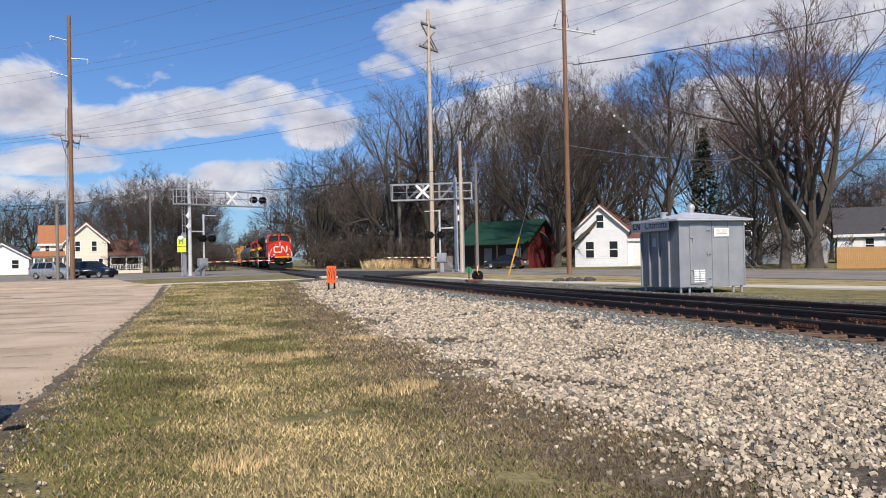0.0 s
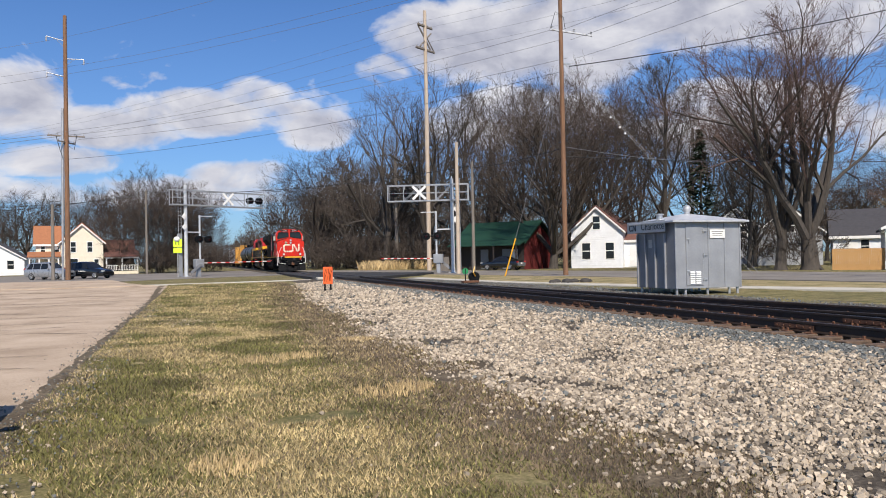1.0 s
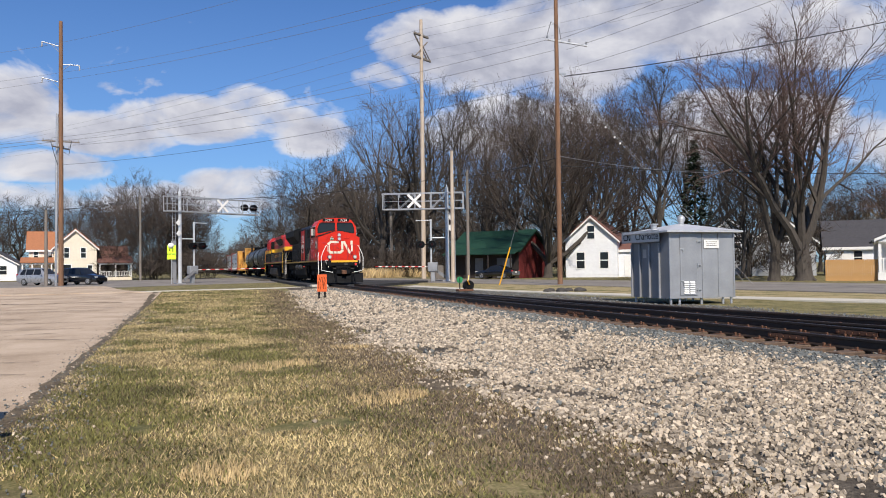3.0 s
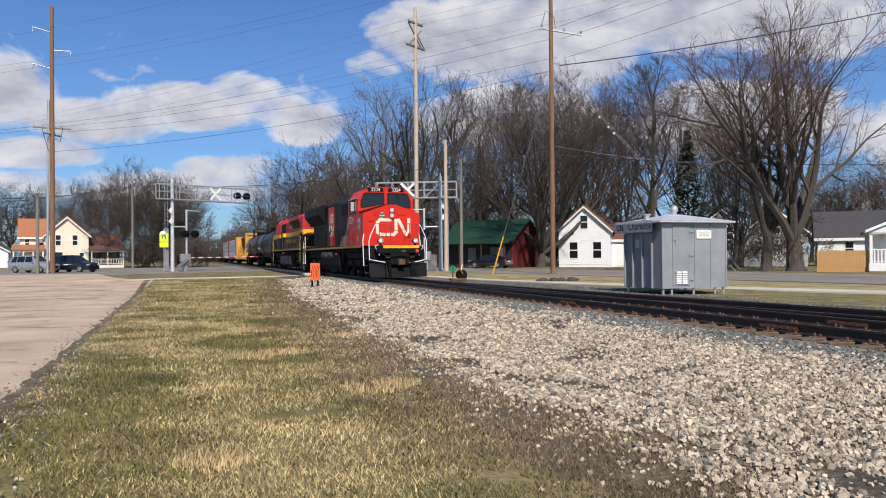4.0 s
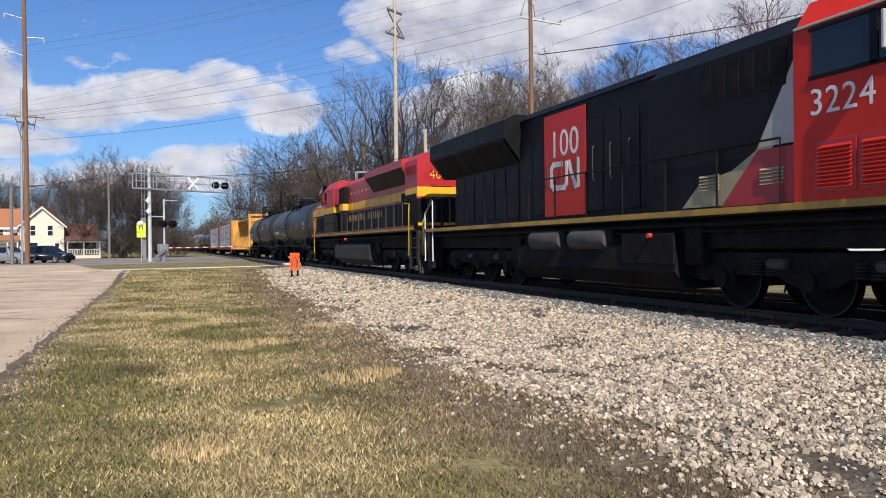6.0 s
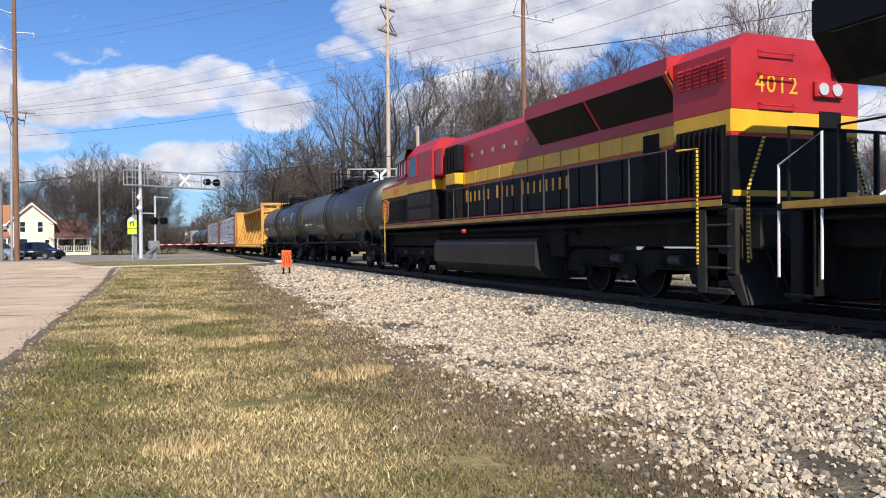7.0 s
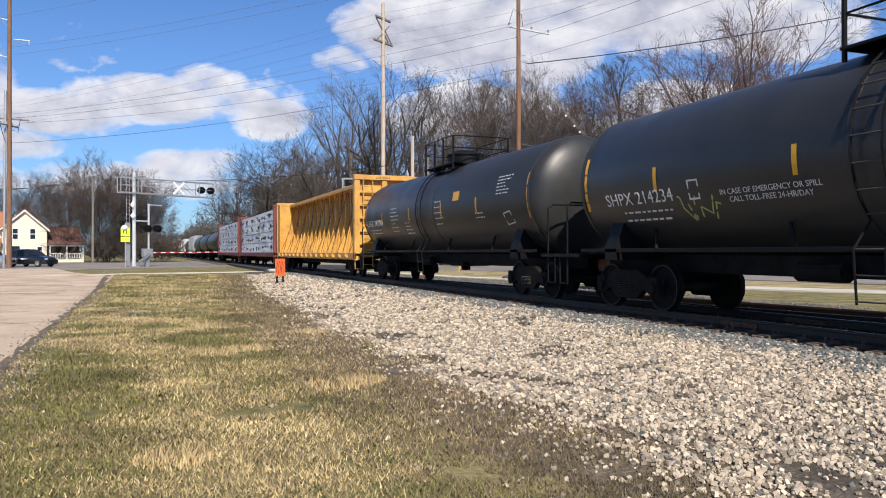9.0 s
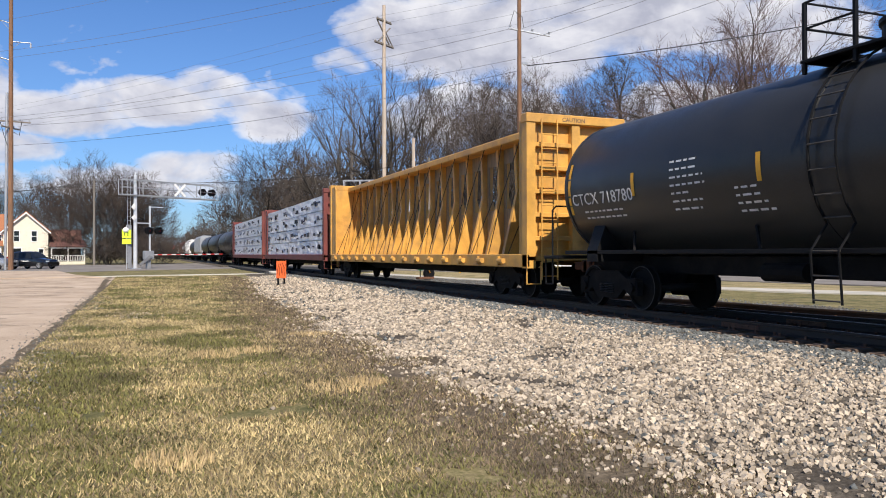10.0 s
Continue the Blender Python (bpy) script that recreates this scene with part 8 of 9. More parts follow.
school = thing("warning_sign", "fluorescent yellow green warning sign on a post", "road sign", pose(-1.7, 78.0, 0.2))
part("post", Shape().box(-0.04, 0.04, -0.03, 0.03, -0.1, 4.2, 0.006), M["galv"], school)
pl = part("upper_plate", Shape().box(-0.4, 0.4, -0.06, -0.035, 2.95, 3.75, 0.02), M["lime"], school, "lime plate with dark figures")
part("pictogram", Shape().box(-0.2, -0.12, -0.066, -0.06, 3.2, 3.45, 0.004).box(0.08, 0.16, -0.066, -0.06, 3.15, 3.5, 0.004).ball((-0.16, -0.06, 3.55), 0.05, 8, 5).ball((0.12, -0.06, 3.6), 0.05, 8, 5), M["black"], pl)
part("lower_plate", Shape().box(-0.4, 0.4, -0.06, -0.035, 2.4, 2.88, 0.02), M["lime"], school, "lime supplementary plate")


# ---- small trackside things ----
def orange_marker():
    t = thing("track_marker", "weathered orange panel on short black legs in the gravel", "marker", pose(6.1, 37.3, ballast_z(6.1, 37.3), 0, 0, 8))
    for x in (-0.14, 0.16):
        part("leg", Shape().box(x - 0.04, x + 0.04, -0.03, 0.03, -0.15, 0.45, 0.008), M["black"], t)
    part("foot", Shape().box(-0.22, 0.26, -0.08, 0.08, -0.05, 0.05, 0.01), M["rust"], t)
    pn = part("panel", Shape().box(-0.24, 0.24, -0.06, -0.02, 0.38, 1.22, 0.02), M["orange"], t, "faded orange panel")
    part("side_panel", Shape().prism([(0.24, -0.06), (0.30, 0.25), (0.27, 0.25), (0.21, -0.03)], "z", 0.38, 1.2), M["orange"], pn)
    rng = random.Random(4)
    s = Shape()
    for k in range(5):
        x = -0.17 + 0.08 * k
        s.ribbon([(x, 0.5 + 0.1 * rng.random()), (x + 0.05 * (rng.random() - 0.5), 0.8), (x + 0.06, 1.05 + 0.1 * rng.random())], 0.022, 0.003, lambda u, v, w: (u, -0.061 - w, v))
    part("dark_scrawl", s, M["black"], pn, "dark scrawled lines")


def switch_stand():
    t = thing("switch_stand", "dark switch stand with green target beside the siding", "switch stand", pose(14.0, 38.4, 0.26))
    part("base", Shape().box(-0.5, 0.35, -0.25, 0.25, 0.0, 0.12, 0.02), M["rust"], t)
    part("housing", Shape().cyl((0.15, -0.1, 0.30), (0.15, 0.18, 0.30), 0.28, 18).box(-0.1, 0.4, -0.12, 0.15, 0.1, 0.5, 0.04), M["black"], t, "round black housing", smooth=True)
    part("lever", Shape().tube([(0.15, -0.15, 0.35), (0.0, -0.3, 0.55), (0.1, -0.2, 0.85)], 0.03), M["reflect"], t, "yellow throw lever")
    part("target_mast", Shape().cyl((-0.35, 0, 0.1), (-0.35, 0, 0.75), 0.03, 8), M["black"], t)
    part("target", Shape().cyl((-0.35, -0.02, 0.62), (-0.35, 0.02, 0.62), 0.17, 16), M["green_paint"], t, "green round target")


orange_marker(), switch_stand()
hm = thing("concrete_block", "broken concrete end of the footpath beside the rails", "concrete", pose(9.0, 54.4, 0.22))
part("slab", Shape().box(-0.9, 0.3, -0.5, 0.4, 0.0, 0.2, 0.05), M["concrete"], hm)
dirt = thing("rail_scrap", "low heap of dark rubble beside the pavement", "rubble", pose(18.6, 36.0, 0.2))
for k in range(7):
    part("lump", Shape().ball((0.35 * k - 1.0, 0.3 * math.sin(k * 2.1), 0.04), 0.22 + 0.05 * (k % 3), 8, 5, 0.6), M["grime_pale"], dirt)


# ---- cars ----
def car_body(L, W, H, rows, n=9):
    """Lofts a body from stations (y, half width, sill, shoulder, roof)."""
    s = Shape()
    vs = []
    for y, w, lo, mid, top, tw in rows:
        ring = [(-w * 0.9, lo), (-w, lo + 0.15), (-w, mid - 0.08), (-w * 0.97, mid), (-tw, top - 0.06), (-tw * 0.82, top), (tw * 0.82, top), (tw, top - 0.06), (w * 0.97, mid), (w, mid - 0.08), (w, lo + 0.15), (w * 0.9, lo)]
        vs += [(x, y, z) for x, z in ring]
    m = 12
    fs = [(k * m + i, k * m + (i + 1) % m, (k + 1) * m + (i + 1) % m, (k + 1) * m + i) for k in range(len(rows) - 1) for i in range(m)]
    fs += [tuple(range(m)), tuple(range((len(rows) - 1) * m, len(rows) * m))[::-1]]
    return s.put(vs, fs)


WHEEL_TYRE = Shape().lathe([(-0.11, 0.2), (-0.11, 0.30), (-0.07, 0.345), (0.07, 0.345), (0.11, 0.30), (0.11, 0.2)], (0, 0, 0), (1, 0, 0), 22).mesh("tyre", M["rubber"], True)
rim_shape = Shape().lathe([(-0.09, 0.03), (-0.115, 0.21), (0.115, 0.21), (0.09, 0.03)], (0, 0, 0), (1, 0, 0), 20)
for k in range(5):
    a = 2 * math.pi * k / 5
    for e in (-1, 1):
        rim_shape.box(-0.01, 0.01, -0.03, 0.03, 0.03, 0.2, 0.005, m=Matrix.Translation((e * 0.115, 0, 0)) @ Matrix.Rotation(a, 4, "X"))
WHEEL_RIM = rim_shape.mesh("rim", M["alloy"])


def car(name, label, m, paint, suv=True):
    """Front towards local -y."""
    t = thing(name, label, "car", m)
    L, W, H = (4.7, 0.93, 1.70) if suv else (4.6, 0.90, 1.43)
    hood = 1.02 if suv else 0.88
    h = L / 2
    rows = [(-h, 0.78, 0.32, 0.62, 0.70, 0.62), (-h + 0.12, 0.88, 0.25, 0.72, hood - 0.16, 0.75), (-h + 0.9, W, 0.25, 0.82, hood, 0.80), (-h + 1.35, W, 0.25, hood - 0.06, hood + 0.06, 0.78)]
    if suv:
        rows += [(-h + 2.0, W, 0.25, hood, H - 0.08, 0.66), (-h + 2.5, W, 0.25, hood, H, 0.66), (h - 0.9, W, 0.25, hood, H - 0.04, 0.65), (h - 0.25, W * 0.98, 0.3, hood, H - 0.16, 0.63), (h - 0.06, W * 0.95, 0.35, hood, hood + 0.1, 0.72), (h, 0.8, 0.4, 0.85, 0.95, 0.7)]
    else:
        rows += [(-h + 2.05, W, 0.25, hood, H - 0.05, 0.62), (-h + 2.5, W, 0.25, hood, H, 0.62), (h - 1.6, W, 0.25, hood, H - 0.06, 0.62), (h - 0.85, W, 0.25, hood + 0.02, hood + 0.12, 0.74), (h - 0.1, W * 0.95, 0.3, hood, hood + 0.06, 0.72), (h, 0.8, 0.4, 0.75, hood - 0.06, 0.7)]
    body = part("body", car_body(L, W, H, rows), paint, t, smooth=True)
    # side glass follows the slope from shoulder to roof
    for e in (-1, 1):
        if suv:
            spans = ((-h + 1.75, -h + 2.65), (-h + 2.75, -h + 3.55), (-h + 3.65, h - 0.45))
        else:
            spans = ((-h + 1.75, -h + 2.5), (-h + 2.6, h - 1.35))
        for a, b in spans:
            lo, hi = hood + 0.02, H - 0.12
            cut = 0.28 if a == spans[0][0] else 0.0
            cut2 = 0.25 if b == spans[-1][1] else 0.0
            fx = lambda z: W * 0.97 + (0.66 - W * 0.97) * (z - hood) / (H - 0.06 - hood) + 0.02
            part("side_window", Shape().put([(e * fx(lo), a, lo), (e * fx(lo), b, lo), (e * fx(hi), b - cut2, hi), (e * fx(hi), a + cut, hi),
                                             (e * (fx(lo) - 0.02), a, lo), (e * (fx(lo) - 0.02), b, lo), (e * (fx(hi) - 0.02), b - cut2, hi), (e * (fx(hi) - 0.02), a + cut, hi)],
                                            [(0, 1, 2, 3), (4, 5, 6, 7), (0, 1, 5, 4), (2, 3, 7, 6)]), M["glass"], body)
        part("headlight", Shape().box(e * 0.5, e * 0.85, -h + 0.02, -h + 0.2, 0.66, 0.8, 0.03), M["lens"], body, "clear headlight")
        part("tail_light", Shape().box(e * 0.55, e * 0.86, h - 0.1, h + 0.01, 0.74 if not suv else 0.9, 0.9 if not suv else 1.15, 0.03), M["tail"], body, "red tail light")
        part("mirror", Shape().box(e * 0.95, e * 1.12, -h + 1.6, -h + 1.72, hood - 0.02, hood + 0.14, 0.03), paint, body)
        for y in (-h + 0.9, h - 0.95):
            w = part("wheel", WHEEL_TYRE, None, t, m=pose(e * (W - 0.10), y, 0.345))
            part("rim", WHEEL_RIM, None, w)
    part("windshield", Shape().put([(-0.72, -h + 1.36, hood + 0.09), (0.72, -h + 1.36, hood + 0.09), (0.55, -h + 1.98, H - 0.08), (-0.55, -h + 1.98, H - 0.08), (-0.72, -h + 1.40, hood + 0.06), (0.72, -h + 1.40, hood + 0.06), (0.55, -h + 2.02, H - 0.1), (-0.55, -h + 2.02, H - 0.1)],
                                   [(0, 1, 2, 3), (4, 5, 6, 7), (0, 1, 5, 4), (2, 3, 7, 6), (0, 3, 7, 4), (1, 2, 6, 5)]), M["glass"], body)
    yb, zt = (h - 0.14, H - 0.2) if suv else (h - 1.15, H - 0.12)
    part("rear_window", Shape().put([(-0.6, yb + 0.1 if suv else h - 0.8, hood + 0.14), (0.6, yb + 0.1 if suv else h - 0.8, hood + 0.14), (0.52, yb - 0.02 if suv else h - 1.45, zt), (-0.52, yb - 0.02 if suv else h - 1.45, zt),
                                     (-0.6, yb if suv else h - 0.9, hood + 0.1), (0.6, yb if suv else h - 0.9, hood + 0.1), (0.52, yb - 0.12 if suv else h - 1.55, zt - 0.05), (-0.52, yb - 0.12 if suv else h - 1.55, zt - 0.05)],
                                    [(0, 1, 2, 3), (4, 5, 6, 7), (0, 1, 5, 4), (2, 3, 7, 6)]), M["glass"], body)
    part("grille", Shape().box(-0.45, 0.45, -h - 0.01, -h + 0.1, 0.42, 0.66, 0.02), M["black"], body)
    part("plate", Shape().box(-0.16, 0.16, h - 0.02, h + 0.015, 0.62, 0.74, 0.004), M["white"], body)
    return t


car("car", "dark blue black crossover car waiting at the crossing", pose(-10.2, 83.4, 0.24, 0, 0, 55), M["car_dark"])
car("car", "silver crossover car waiting behind the dark one", pose(-13.75, 83.6, 0.24, 0, 0, 58), M["car_silver"])
car("car", "dark sedan parked before the green-roofed house", pose(30.6, 74.3, 0.25, 0, 0, 215), M["car_dark"], False)
car("car", "dark blue car behind the brush by the far house", pose(26.2, 128.0, 0.2, 0, 0, 100), M["car_blue"])
car("car", "dark parked car at the edge of the lot", pose(-2.93, 6.75, 0.02, 0, 0, 180), M["car_dark"], False)
car("car", "small red car parked by the far house", pose(-32.5, 128, 0.2, 0, 0, 80), M["stripe_red"], False)


# ---- houses ----
def house_window(parent, x, y, z, w, h, face="front"):
    """A sash window; face: which way it looks."""
    if face == "front":
        f = part("window", Shape().box(x - w / 2 - 0.1, x + w / 2 + 0.1, y - 0.05, y, z - 0.1, z + h + 0.12, 0.01), M["white"], parent, "white framed sash window")
        part("pane", Shape().box(x - w / 2, x + w / 2, y - 0.06, y - 0.05, z, z + h * 0.47, 0.003).box(x - w / 2, x + w / 2, y - 0.06, y - 0.05, z + h * 0.53, z + h, 0.003), M["glass"], f)
    else:
        f = part("window", Shape().box(x - 0.05, x, y - w / 2 - 0.1, y + w / 2 + 0.1, z - 0.1, z + h + 0.12, 0.01), M["white"], parent, "white framed sash window")
        part("pane", Shape().box(x - 0.06, x - 0.05, y - w / 2, y + w / 2, z, z + h * 0.47, 0.003).box(x - 0.06, x - 0.05, y - w / 2, y + w / 2, z + h * 0.53, z + h, 0.003), M["glass"], f)


def gable_block(t, x0, x1, y0, y1, eave, ridge, wall_mat, roof_mat, along="y", name="wall", over=0.35, laps=True):
    """Walls with gables, and a roof with thickness; the ridge runs along x or y."""
    if along == "y":
        c = (x0 + x1) / 2
        w = part(name, Shape().prism([(x0, 0), (x0, eave), (c, ridge), (x1, eave), (x1, 0)], "y", y0, y1), wall_mat, t)
        k = (ridge - eave) / (c - x0)
        a = [(x0 - over, eave - k * over + 0.02), (c, ridge + 0.02), (x1 + over, eave - k * over + 0.02), (x1 + over, eave - k * over + 0.2), (c, ridge + 0.22), (x0 - over, eave - k * over + 0.2)]
        r = part("roof", Shape().prism(a, "y", y0 - over, y1 + over), roof_mat, t)
        part("rake_board", Shape().prism([(q, z - 0.18) if i < 3 else (q, z - 0.16) for i, (q, z) in enumerate(a)], "y", y0 - over - 0.03, y0 - over), M["white"], r)
    else:
        c = (y0 + y1) / 2
        w = part(name, Shape().prism([(y0, 0), (y0, eave), (c, ridge), (y1, eave), (y1, 0)], "x", x0, x1), wall_mat, t)
        k = (ridge - eave) / (c - y0)
        a = [(y0 - over, eave - k * over + 0.02), (c, ridge + 0.02), (y1 + over, eave - k * over + 0.02), (y1 + over, eave - k * over + 0.2), (c, ridge + 0.22), (y0 - over, eave - k * over + 0.2)]
        r = part("roof", Shape().prism(a, "x", x0 - over, x1 + over), roof_mat, t)
        part("fascia", Shape().box(x0 - over, x1 + over, y0 - over - 0.03, y0 - over, eave - k * over - 0.12, eave - k * over + 0.16, 0.01), M["white"], r)
    if laps and wall_mat in (M["cream"], M["siding"], M["siding_grey"]):
        z, n = 0.3, 0
        while z < eave - 0.1:
            part("clapboard", Shape().put([(x0 - 0.002, y0 - 0.03, z), (x1 + 0.002, y0 - 0.03, z), (x1, y0 - 0.004, z + 0.2), (x0, y0 - 0.004, z + 0.2), (x0, y0, z), (x1, y0, z)], [(0, 1, 2, 3), (0, 4, 5, 1)]), wall_mat, w)
            z += 0.2
    return w


def porch(t, x0, x1, y0, y1, top, roof_mat, posts, rail=True, slope=0.7):
    r = part("porch_roof", Shape().prism([(y0 - 0.25, top), (y1, top + slope), (y1, top + slope + 0.12), (y0 - 0.25, top + 0.14)], "x", x0 - 0.2, x1 + 0.2), roof_mat, t)
    part("porch_beam", Shape().box(x0 - 0.1, x1 + 0.1, y0 - 0.06, y0 + 0.1, top - 0.22, top, 0.01), M["white"], r)
    part("porch_floor", Shape().box(x0, x1, y0, y1, 0.0, 0.45, 0.02), M["cream"], t)
    for k in range(posts):
        x = x0 + 0.1 + (x1 - x0 - 0.2) * k / (posts - 1)
        part("porch_post", Shape().box(x - 0.09, x + 0.09, y0, y0 + 0.18, 0.45, top - 0.2, 0.015), M["white"], t)
    if rail:
        rl = part("porch_rail", Shape().box(x0, x1, y0 + 0.05, y0 + 0.12, 1.25, 1.33, 0.01).box(x0, x1, y0 + 0.05, y0 + 0.12, 0.58, 0.64, 0.01), M["white"], t)
        bal = Shape().box(-0.035, 0.035, 0.06, 0.11, 0.6, 1.28, 0.005).mesh("baluster", M["white"])
        for k in range(int((x1 - x0) / 0.22)):
            part("baluster", bal, None, rl, m=pose(x0 + 0.1 + 0.22 * k, y0, 0))


# cream two-storey house beyond the side street
t = thing("house", "cream two-storey house with rust brown roofs and porches", "house", pose(-15.7, 120.0, 0.2, 0, 0, 8))
w = gable_block(t, -2.6, 2.9, 0, 8, 4.8, 7.3, M["cream"], M["roof_red"])
for x in (-1.0, 1.15):
    house_window(w, x, 0, 3.3, 0.62, 1.4)
house_window(w, -1.0, 0, 0.9, 1.1, 1.4), house_window(w, 2.0, 0, 1.1, 0.55, 1.1)
w = gable_block(t, -5.8, -2.6, 1.5, 7.0, 4.6, 7.0, M["cream"], M["roof_red"], "x")
house_window(w, -4.9, 1.5, 3.0, 0.5, 1.4), house_window(w, -3.1, 1.5, 3.0, 0.5, 1.4)
porch(t, -6.6, -2.8, -0.6, 1.5, 2.6, M["roof_red"], 4)
part("satellite_dish", Shape().lathe([(0, 0.02), (0.06, 0.2), (0.12, 0.34)], (-3.3, 1.2, 3.9), (0.2, -1, 0.4), 14), M["sheet_dark"], t)
w = gable_block(t, 2.9, 7.2, 2.0, 7.0, 2.7, 4.9, M["dark_wood"], M["roof_brown"], "x", over=0.2)
porch(t, 3.2, 7.6, -0.4, 2.0, 2.5, M["roof_brown"], 3, slope=0.9)
t = thing("house", "low pale house beside the cream one", "house", pose(-29.5, 134.0, 0.2, 0, 0, 5))
w = gable_block(t, -3.5, 3.8, 0, 8, 2.7, 4.9, M["siding"], M["roof_dark"])
house_window(w, -1.2, 0, 1.0, 1.1, 1.3), house_window(w, 1.9, 0, 1.0, 0.9, 1.3)
t = thing("house", "grey roofed house at the edge of the view", "house", pose(-38.0, 140.0, 0.2, 0, 0, 5))
gable_block(t, -5, 4, 0, 8, 3.4, 6.6, M["siding_grey"], M["roof_dark"], "x")

# green-roofed building with a red gable
t = thing("house", "dark low building with green metal roof and red gable", "house", pose(33.6, 75.5, 0.22, 0, 0, 127))
w = gable_block(t, 0, 8.6, -6.6, 0, 3.1, 5.2, M["dark_wood"], M["roof_green"], "x", over=0.5, laps=False)
part("gable_wall", Shape().prism([(-6.6, 0), (-6.6, 3.1), (-3.3, 5.15), (0, 3.1), (0, 0)], "x", -0.05, -0.005), M["barn"], t, "barn red gable boards")
for k in range(9):
    part("board_batten", Shape().box(-0.075, -0.05, -6.3 + 0.75 * k, -6.24 + 0.75 * k, 0, 3.1 + 2.05 * (1 - abs(-6.27 + 0.75 * k + 3.3) / 3.3), 0.005), M["barn"], t)
for x in (2.2, 5.0):
    part("door_frame", Shape().box(x - 0.5, x + 0.5, 0.0, 0.05, 0.05, 2.25, 0.01), M["sheet_dark"], t, "grey panelled door")
part("window", Shape().box(0.8, 1.6, 0.0, 0.06, 1.2, 2.2, 0.01), M["white"], t)
part("porch_roof", Shape().prism([(0.0, 3.15), (1.7, 2.6), (1.7, 2.7), (0.0, 3.3)], "x", -0.4, 8.9), M["roof_green"], t)
for x in (0.1, 2.9, 5.7, 8.4):
    part("porch_post", Shape().box(x - 0.07, x + 0.07, 1.5, 1.64, 0, 2.6, 0.01), M["dark_wood"], t)
part("grey_fence_panel", Shape().box(8.8, 10.6, 1.5, 1.6, 0, 1.5, 0.02), M["pole_grey"], t)

# white clapboard house
t = thing("house", "white clapboard house with dull red brown roof", "house", pose(39.2, 75.4, 0.22, 0, 0, -39))
w = gable_block(t, 0, 5.6, 0, 9, 4.1, 6.6, M["siding"], M["roof_brown"])
house_window(w, 2.8, 0, 4.2, 0.75, 1.4), house_window(w, 1.65, 0, 1.0, 0.85, 1.7), house_window(w, 4.2, 0, 1.0, 0.85, 1.7)
w = gable_block(t, 5.6, 8.8, 1.0, 7, 2.9, 4.3, M["siding"], M["roof_brown"], "x", over=0.2)
house_window(w, 7.9, 1.0, 1.2, 0.7, 1.4)
part("door", Shape().box(6.2, 7.1, 0.95, 1.0, 0.1, 2.3, 0.01), M["white"], t, "white panelled door")

# houses behind the trees on the far side of the road
t = thing("house", "small grey gabled house among the trees", "house", pose(60.5, 75.0, 0.2, 0, 0, -35))
w = gable_block(t, -2.5, 2.5, 0, 7, 4.6, 6.6, M["siding_grey"], M["roof_dark"])
house_window(w, -0.6, 0, 3.1, 0.8, 1.4), house_window(w, 0.9, 0, 3.1, 0.8, 1.4), house_window(w, 0.0, 0, 0.8, 0.9, 1.4)
# pale walls under the trees: grey siding holds their shade as colour
t = thing("house", "pale gabled house behind the large maple, greyed for tree shade", "house", pose(57.5, 63.0, 0.2, 0, 0, -40))
w = gable_block(t, -3.0, 3.0, 0, 8, 3.6, 5.9, M["siding_grey"], M["roof_dark"])
house_window(w, 0, 0, 3.4, 0.9, 1.3)
t = thing("house", "low white house with a long charcoal roof", "house", pose(60.0, 60.0, 0.2, 0, 0, -43))
w = gable_block(t, 0, 9.5, 0, 7, 2.9, 5.4, M["siding"], M["roof_dark"], "x")
part("door", Shape().box(1.2, 2.2, -0.06, 0, 0.1, 2.3, 0.01), M["white"], t, "white front door")
house_window(w, 2.8, 0, 1.2, 0.7, 1.2), house_window(w, 6.0, 0, 1.1, 1.4, 1.2)
part("chimney", Shape().box(9.0, 9.6, 2.5, 3.2, 3.0, 6.4, 0.03), M["grime_pale"], t)
t = thing("house", "white house with a railed front porch", "house", pose(46.2, 41.6, 0.22, 0, 0, -45))
w = gable_block(t, 0.2, 7, 2.0, 9, 2.9, 4.9, M["siding"], M["roof_dark"], over=0.3)
r = part("porch_gable", Shape().prism([(-0.2, 2.75), (3.6, 4.4), (7.4, 2.75), (7.4, 2.95), (3.6, 4.62), (-0.2, 2.95)], "y", -0.3, 2.2), M["white"], t)
part("porch_ceiling", Shape().box(0, 7.2, -0.1, 2.0, 2.68, 2.78, 0.02), M["white"], t)
part("tympanum", Shape().prism([(0.0, 2.78), (3.6, 4.36), (7.2, 2.78)], "y", -0.12, -0.02), M["siding"], t)
part("porch_floor", Shape().box(0, 7.2, 0, 2.0, 0, 0.6, 0.02), M["white"], t)
for x in (0.15, 3.6, 7.05):
    part("porch_post", Shape().box(x - 0.1, x + 0.1, 0, 0.2, 0.6, 2.7, 0.015), M["white"], t)
rl = part("porch_rail", Shape().box(0, 7.2, 0.06, 0.14, 1.5, 1.6, 0.01).box(0, 7.2, 0.06, 0.14, 0.68, 0.75, 0.01), M["white"], t)
bal = Shape().box(-0.045, 0.045, 0.07, 0.13, 0.6, 1.52, 0.005).mesh("baluster", M["white"])
for k in range(32):
    part("baluster", bal, None, rl, m=pose(0.15 + 0.22 * k, 0, 0))
t = thing("house", "pale shed roofs seen through the brush beyond the crossing", "house", pose(30.0, 132.0, 0.2, 0, 0, -10))
gable_block(t, -5, 3, 0, 7, 3.2, 5.2, M["siding"], M["roof_dark"], "x")

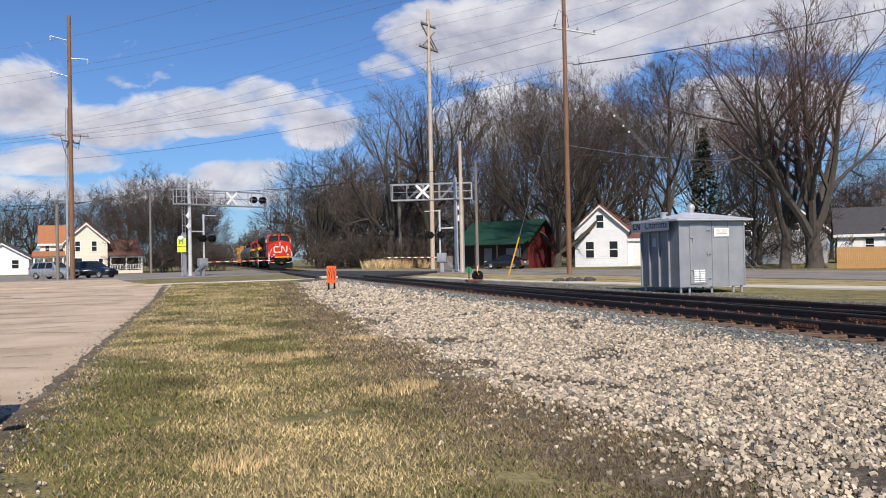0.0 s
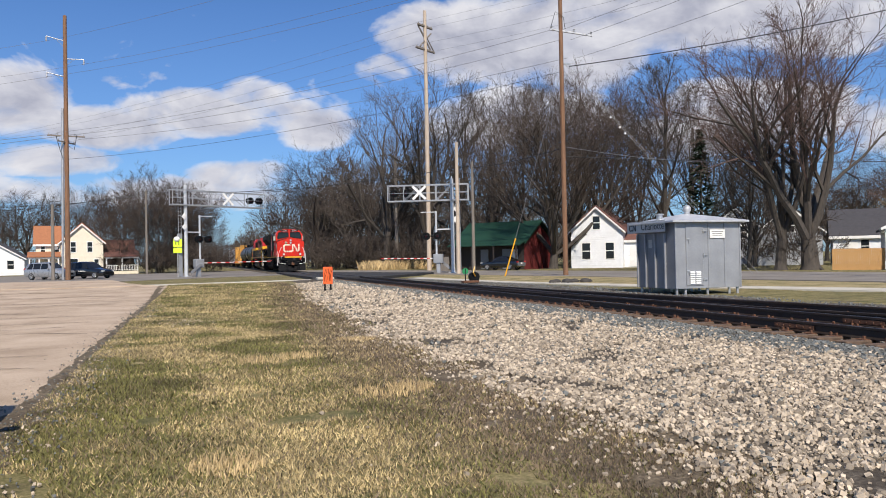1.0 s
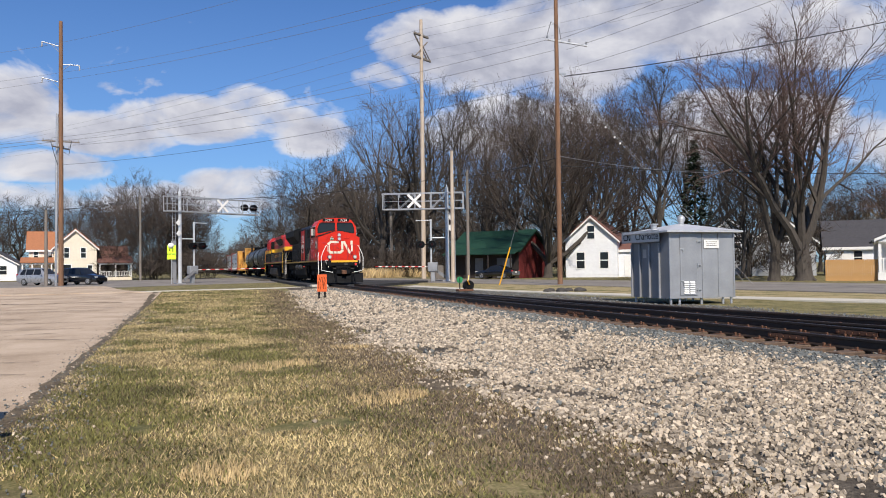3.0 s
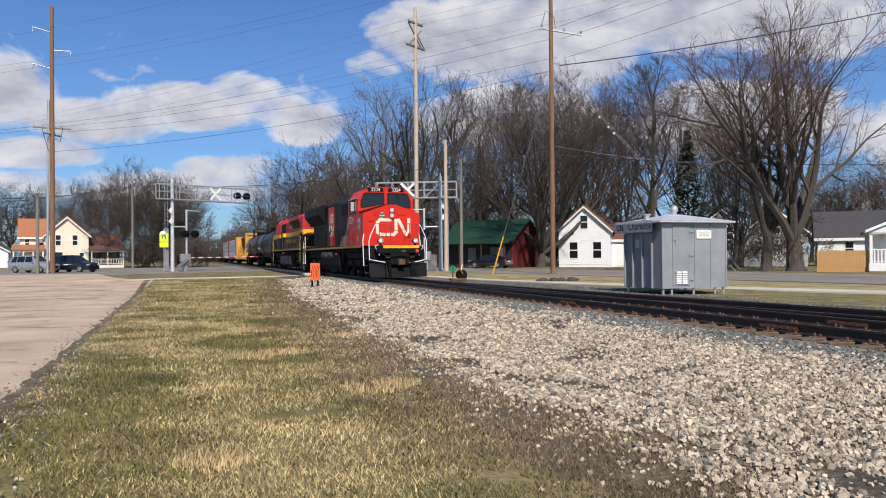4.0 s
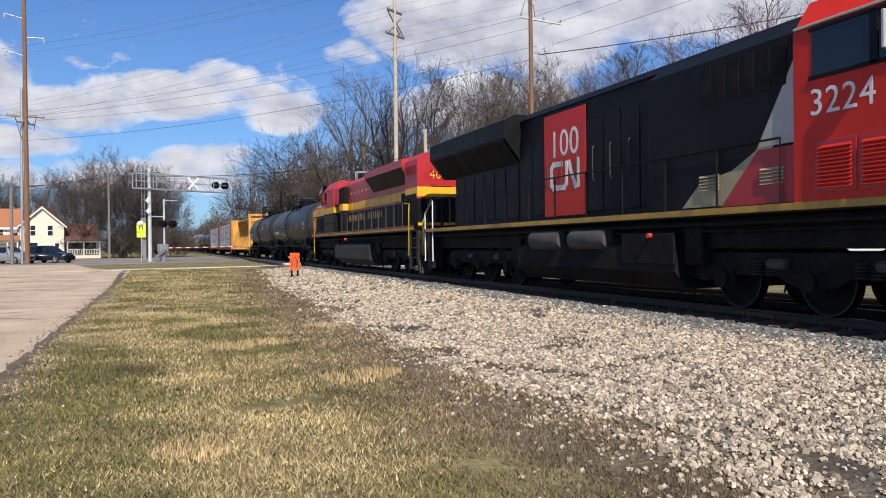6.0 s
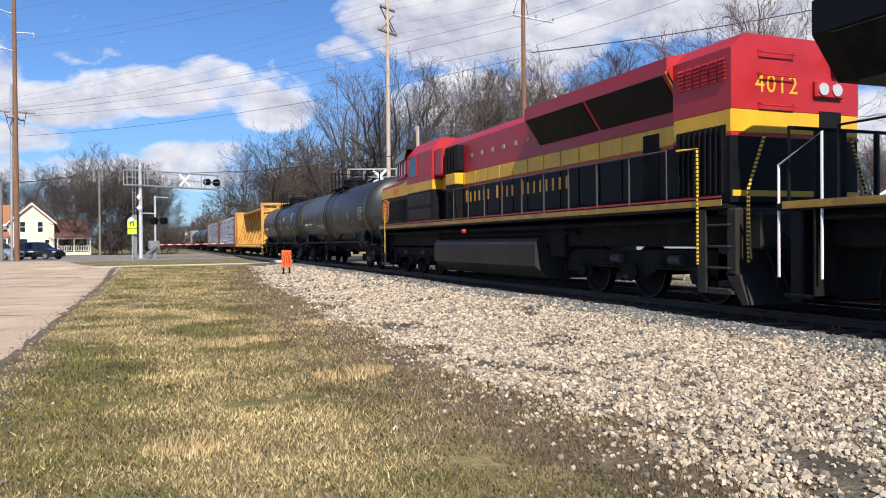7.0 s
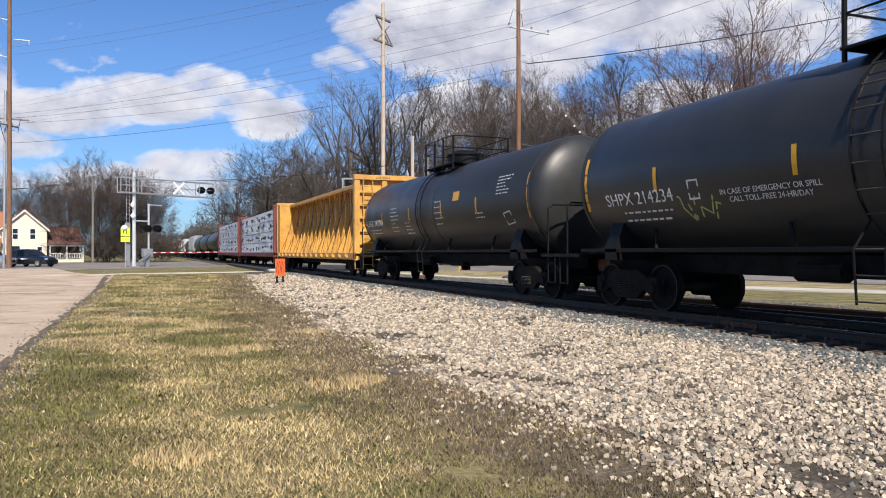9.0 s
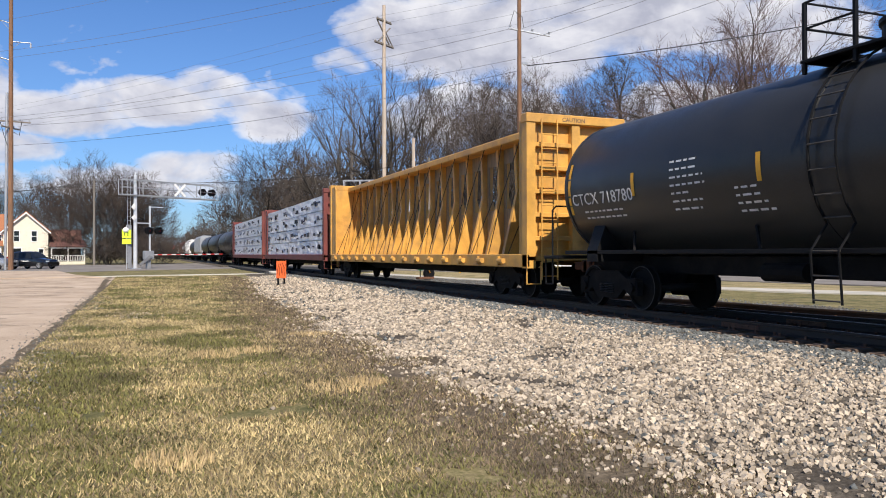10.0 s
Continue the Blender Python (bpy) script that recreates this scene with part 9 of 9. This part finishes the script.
# cedar fence at the roadside
fence = thing("board_fence", "honey brown cedar board fence beside the road", "fence", pose(44.0, 44.1, 0.18, 0, 0, -43))
bd = Shape().box(0, 0.135, -0.012, 0.012, 0.0, 1.55, 0.004).mesh("board", M["fence"])
for k in range(24):
    part("board", bd, None, fence, m=pose(0.14 * k, 0.004 * (k % 2), 0.01 * math.sin(k * 2.7)))
for k in range(16):
    part("board", bd, None, fence, m=Matrix.Translation((3.36, 0, 0)) @ pose(0, 0.14 * k, 0, 0, 0, 90))
part("fence_rail", Shape().box(0, 3.34, 0.015, 0.07, 0.3, 0.4, 0.01).box(0, 3.34, 0.015, 0.07, 1.2, 1.3, 0.01), M["fence"], fence)


# ---- low plants ----
def clump(name, label, m, mat, n, spread, h, seed, width=0.012):
    """Many narrow blades that arch from one root."""
    rng = random.Random(seed)
    s = Shape()
    for i in range(n):
        a, d = rng.uniform(0, 6.283), spread * math.sqrt(rng.random())
        x, y = d * math.cos(a), d * math.sin(a)
        b, lean = rng.uniform(0, 6.283), rng.uniform(0.05, 0.5) * h
        u, v = math.cos(b) * width, math.sin(b) * width
        hh = h * rng.uniform(0.5, 1.1)
        c = rng.uniform(0, 6.283)
        s.put([(x - u, y - v, 0), (x + u, y + v, 0), (x + u * 0.7 + lean * 0.4 * math.cos(c), y + v * 0.7 + lean * 0.4 * math.sin(c), hh * 0.6), (x + lean * math.cos(c), y + lean * math.sin(c), hh)], [(0, 1, 2), (0, 2, 3)])
    t = thing(name, label, "grass", m)
    tagged(part("foliage", s, mat, t), kind="stuff")


for i, (x, y) in enumerate(((21, 96), (22.5, 97), (24, 98), (25.5, 98.5), (27, 99), (28.5, 99.5), (30, 100))):
    clump("tall_grass", "tall dry straw grass at the edge of the brush", pose(x, y, 0.2), M["straw"], 260, 1.3, 1.3, i, 0.03)
for i, (x, y) in enumerate(((49.3, 40.2), (50.8, 38.9), (52.2, 37.4))):
    t = thing("shrub", "small clipped evergreen shrub before the porch", "shrub", pose(x, y, 0.2))
    rng = random.Random(i)
    s = Shape()
    for k in range(500):
        v = Vector((rng.gauss(0, 1), rng.gauss(0, 1), rng.gauss(0, 1))).normalized() * rng.uniform(0.3, 0.5)
        v.z = abs(v.z) * 1.2 + 0.05
        o = Vector((rng.gauss(0, 1), rng.gauss(0, 1), rng.gauss(0, 1))).normalized() * 0.07
        o2 = o.orthogonal() * 0.7
        s.put([tuple(v), tuple(v + o), tuple(v + o2)], [(0, 1, 2)])
    part("leaves", s, M["shrub"], t)


def lawn_blades():
    """Short blades over the near lawn: green and straw in drifting patches."""
    rng = np.random.default_rng(12)
    n = 360000
    y = 2.6 + 21.0 * rng.random(n) ** 1.6
    y[-60000:] = 22.0 + 32.0 * rng.random(60000) ** 1.3
    x = -1.75 + 7.4 * rng.random(n)
    keep = np.array([xx < ballast_edge(yy) + 0.15 and xx < 1.15 * yy + 0.3 and noise.noise((xx * 1.1, yy * 1.1, 4)) + 0.25 * noise.noise((xx * 5, yy * 5, 4)) + 0.45 * (ballast_edge(yy) - xx < 0.8) * rr < 0.5
                     for xx, yy, rr in zip(x, y, rng.random(n))])
    x, y = x[keep], y[keep]
    z = np.array([ground_z(a, b) for a, b in zip(x, y)])
    g = np.array([noise.noise((a * 0.55, b * 0.55, 11)) + 0.5 * noise.noise((a * 1.9, b * 1.9, 11)) for a, b in zip(x, y)])
    edge = np.array([ballast_edge(b) - a for a, b in zip(x, y)])
    dead = (edge < 1.7 + 1.2 * (rng.random(len(x)) - 0.5)) & (rng.random(len(x)) < 0.75) | (rng.random(len(x)) < 0.14)
    green = (1.3 * g + 0.9 * (rng.random(len(x)) - 0.5) > 0.02) & ~dead
    for name, pick, mat, label in (("green_grass", green, M["blade"], "short green grass blades"), ("straw_grass", ~green & ~dead, M["blade_dry"], "short straw coloured grass blades"),
                                   ("dead_grass", dead, M["blade_dead"], "flattened brown dead grass near the gravel")):
        a, b, c = x[pick], y[pick], z[pick]
        m = len(a)
        th, ph = rng.uniform(0, 6.283, m), rng.uniform(0, 6.283, m)
        h = rng.uniform(0.012, 0.042, m) * (1 + b / 30)
        w = rng.uniform(0.003, 0.006, m) * (1 + b / 8)
        lean = rng.uniform(0.2, 1.3, m) * h
        v = np.empty((m, 3, 3))
        v[:, 0] = np.stack([a - w * np.cos(th), b - w * np.sin(th), c - 0.004], 1)
        v[:, 1] = np.stack([a + w * np.cos(th), b + w * np.sin(th), c - 0.004], 1)
        v[:, 2] = np.stack([a + lean * np.cos(ph), b + lean * np.sin(ph), c + h], 1)
        me = bpy.data.meshes.new(name)
        me.from_pydata(v.reshape(-1, 3).tolist(), [], np.arange(3 * m).reshape(-1, 3).tolist())
        me.materials.append(mat)
        tagged(new(name, me), label, "grass", "", "stuff")


lawn_blades()
for i, (x, y, s) in enumerate(((2.15, 8.9, 0.42), (2.5, 9.1, 0.3), (1.0, 12.5, 0.4), (1.6, 12.8, 0.35), (-0.6, 16.8, 0.5), (0.2, 6.2, 0.3), (3.0, 15.0, 0.4))):
    clump("grass_tuft", "pale dry tuft in the lawn", pose(x, y, ground_z(x, y)), M["straw"], 300, s, 0.10, 40 + i, 0.006)


def motions():
    """The train runs at a steady speed, its wheels turning."""
    for t, y5 in CARS:
        walk(t, [(float(s), pose(TRACK, y5 + SPEED * (5 - s), RAIL)) for s in range(11)])
    for w, y, r in ROLLING[:24]:
        turn = math.degrees(SPEED / r / FPS)
        walk(w, [(k / FPS, pose(0, y, r, turn * k)) for k in range(301)])


motions()
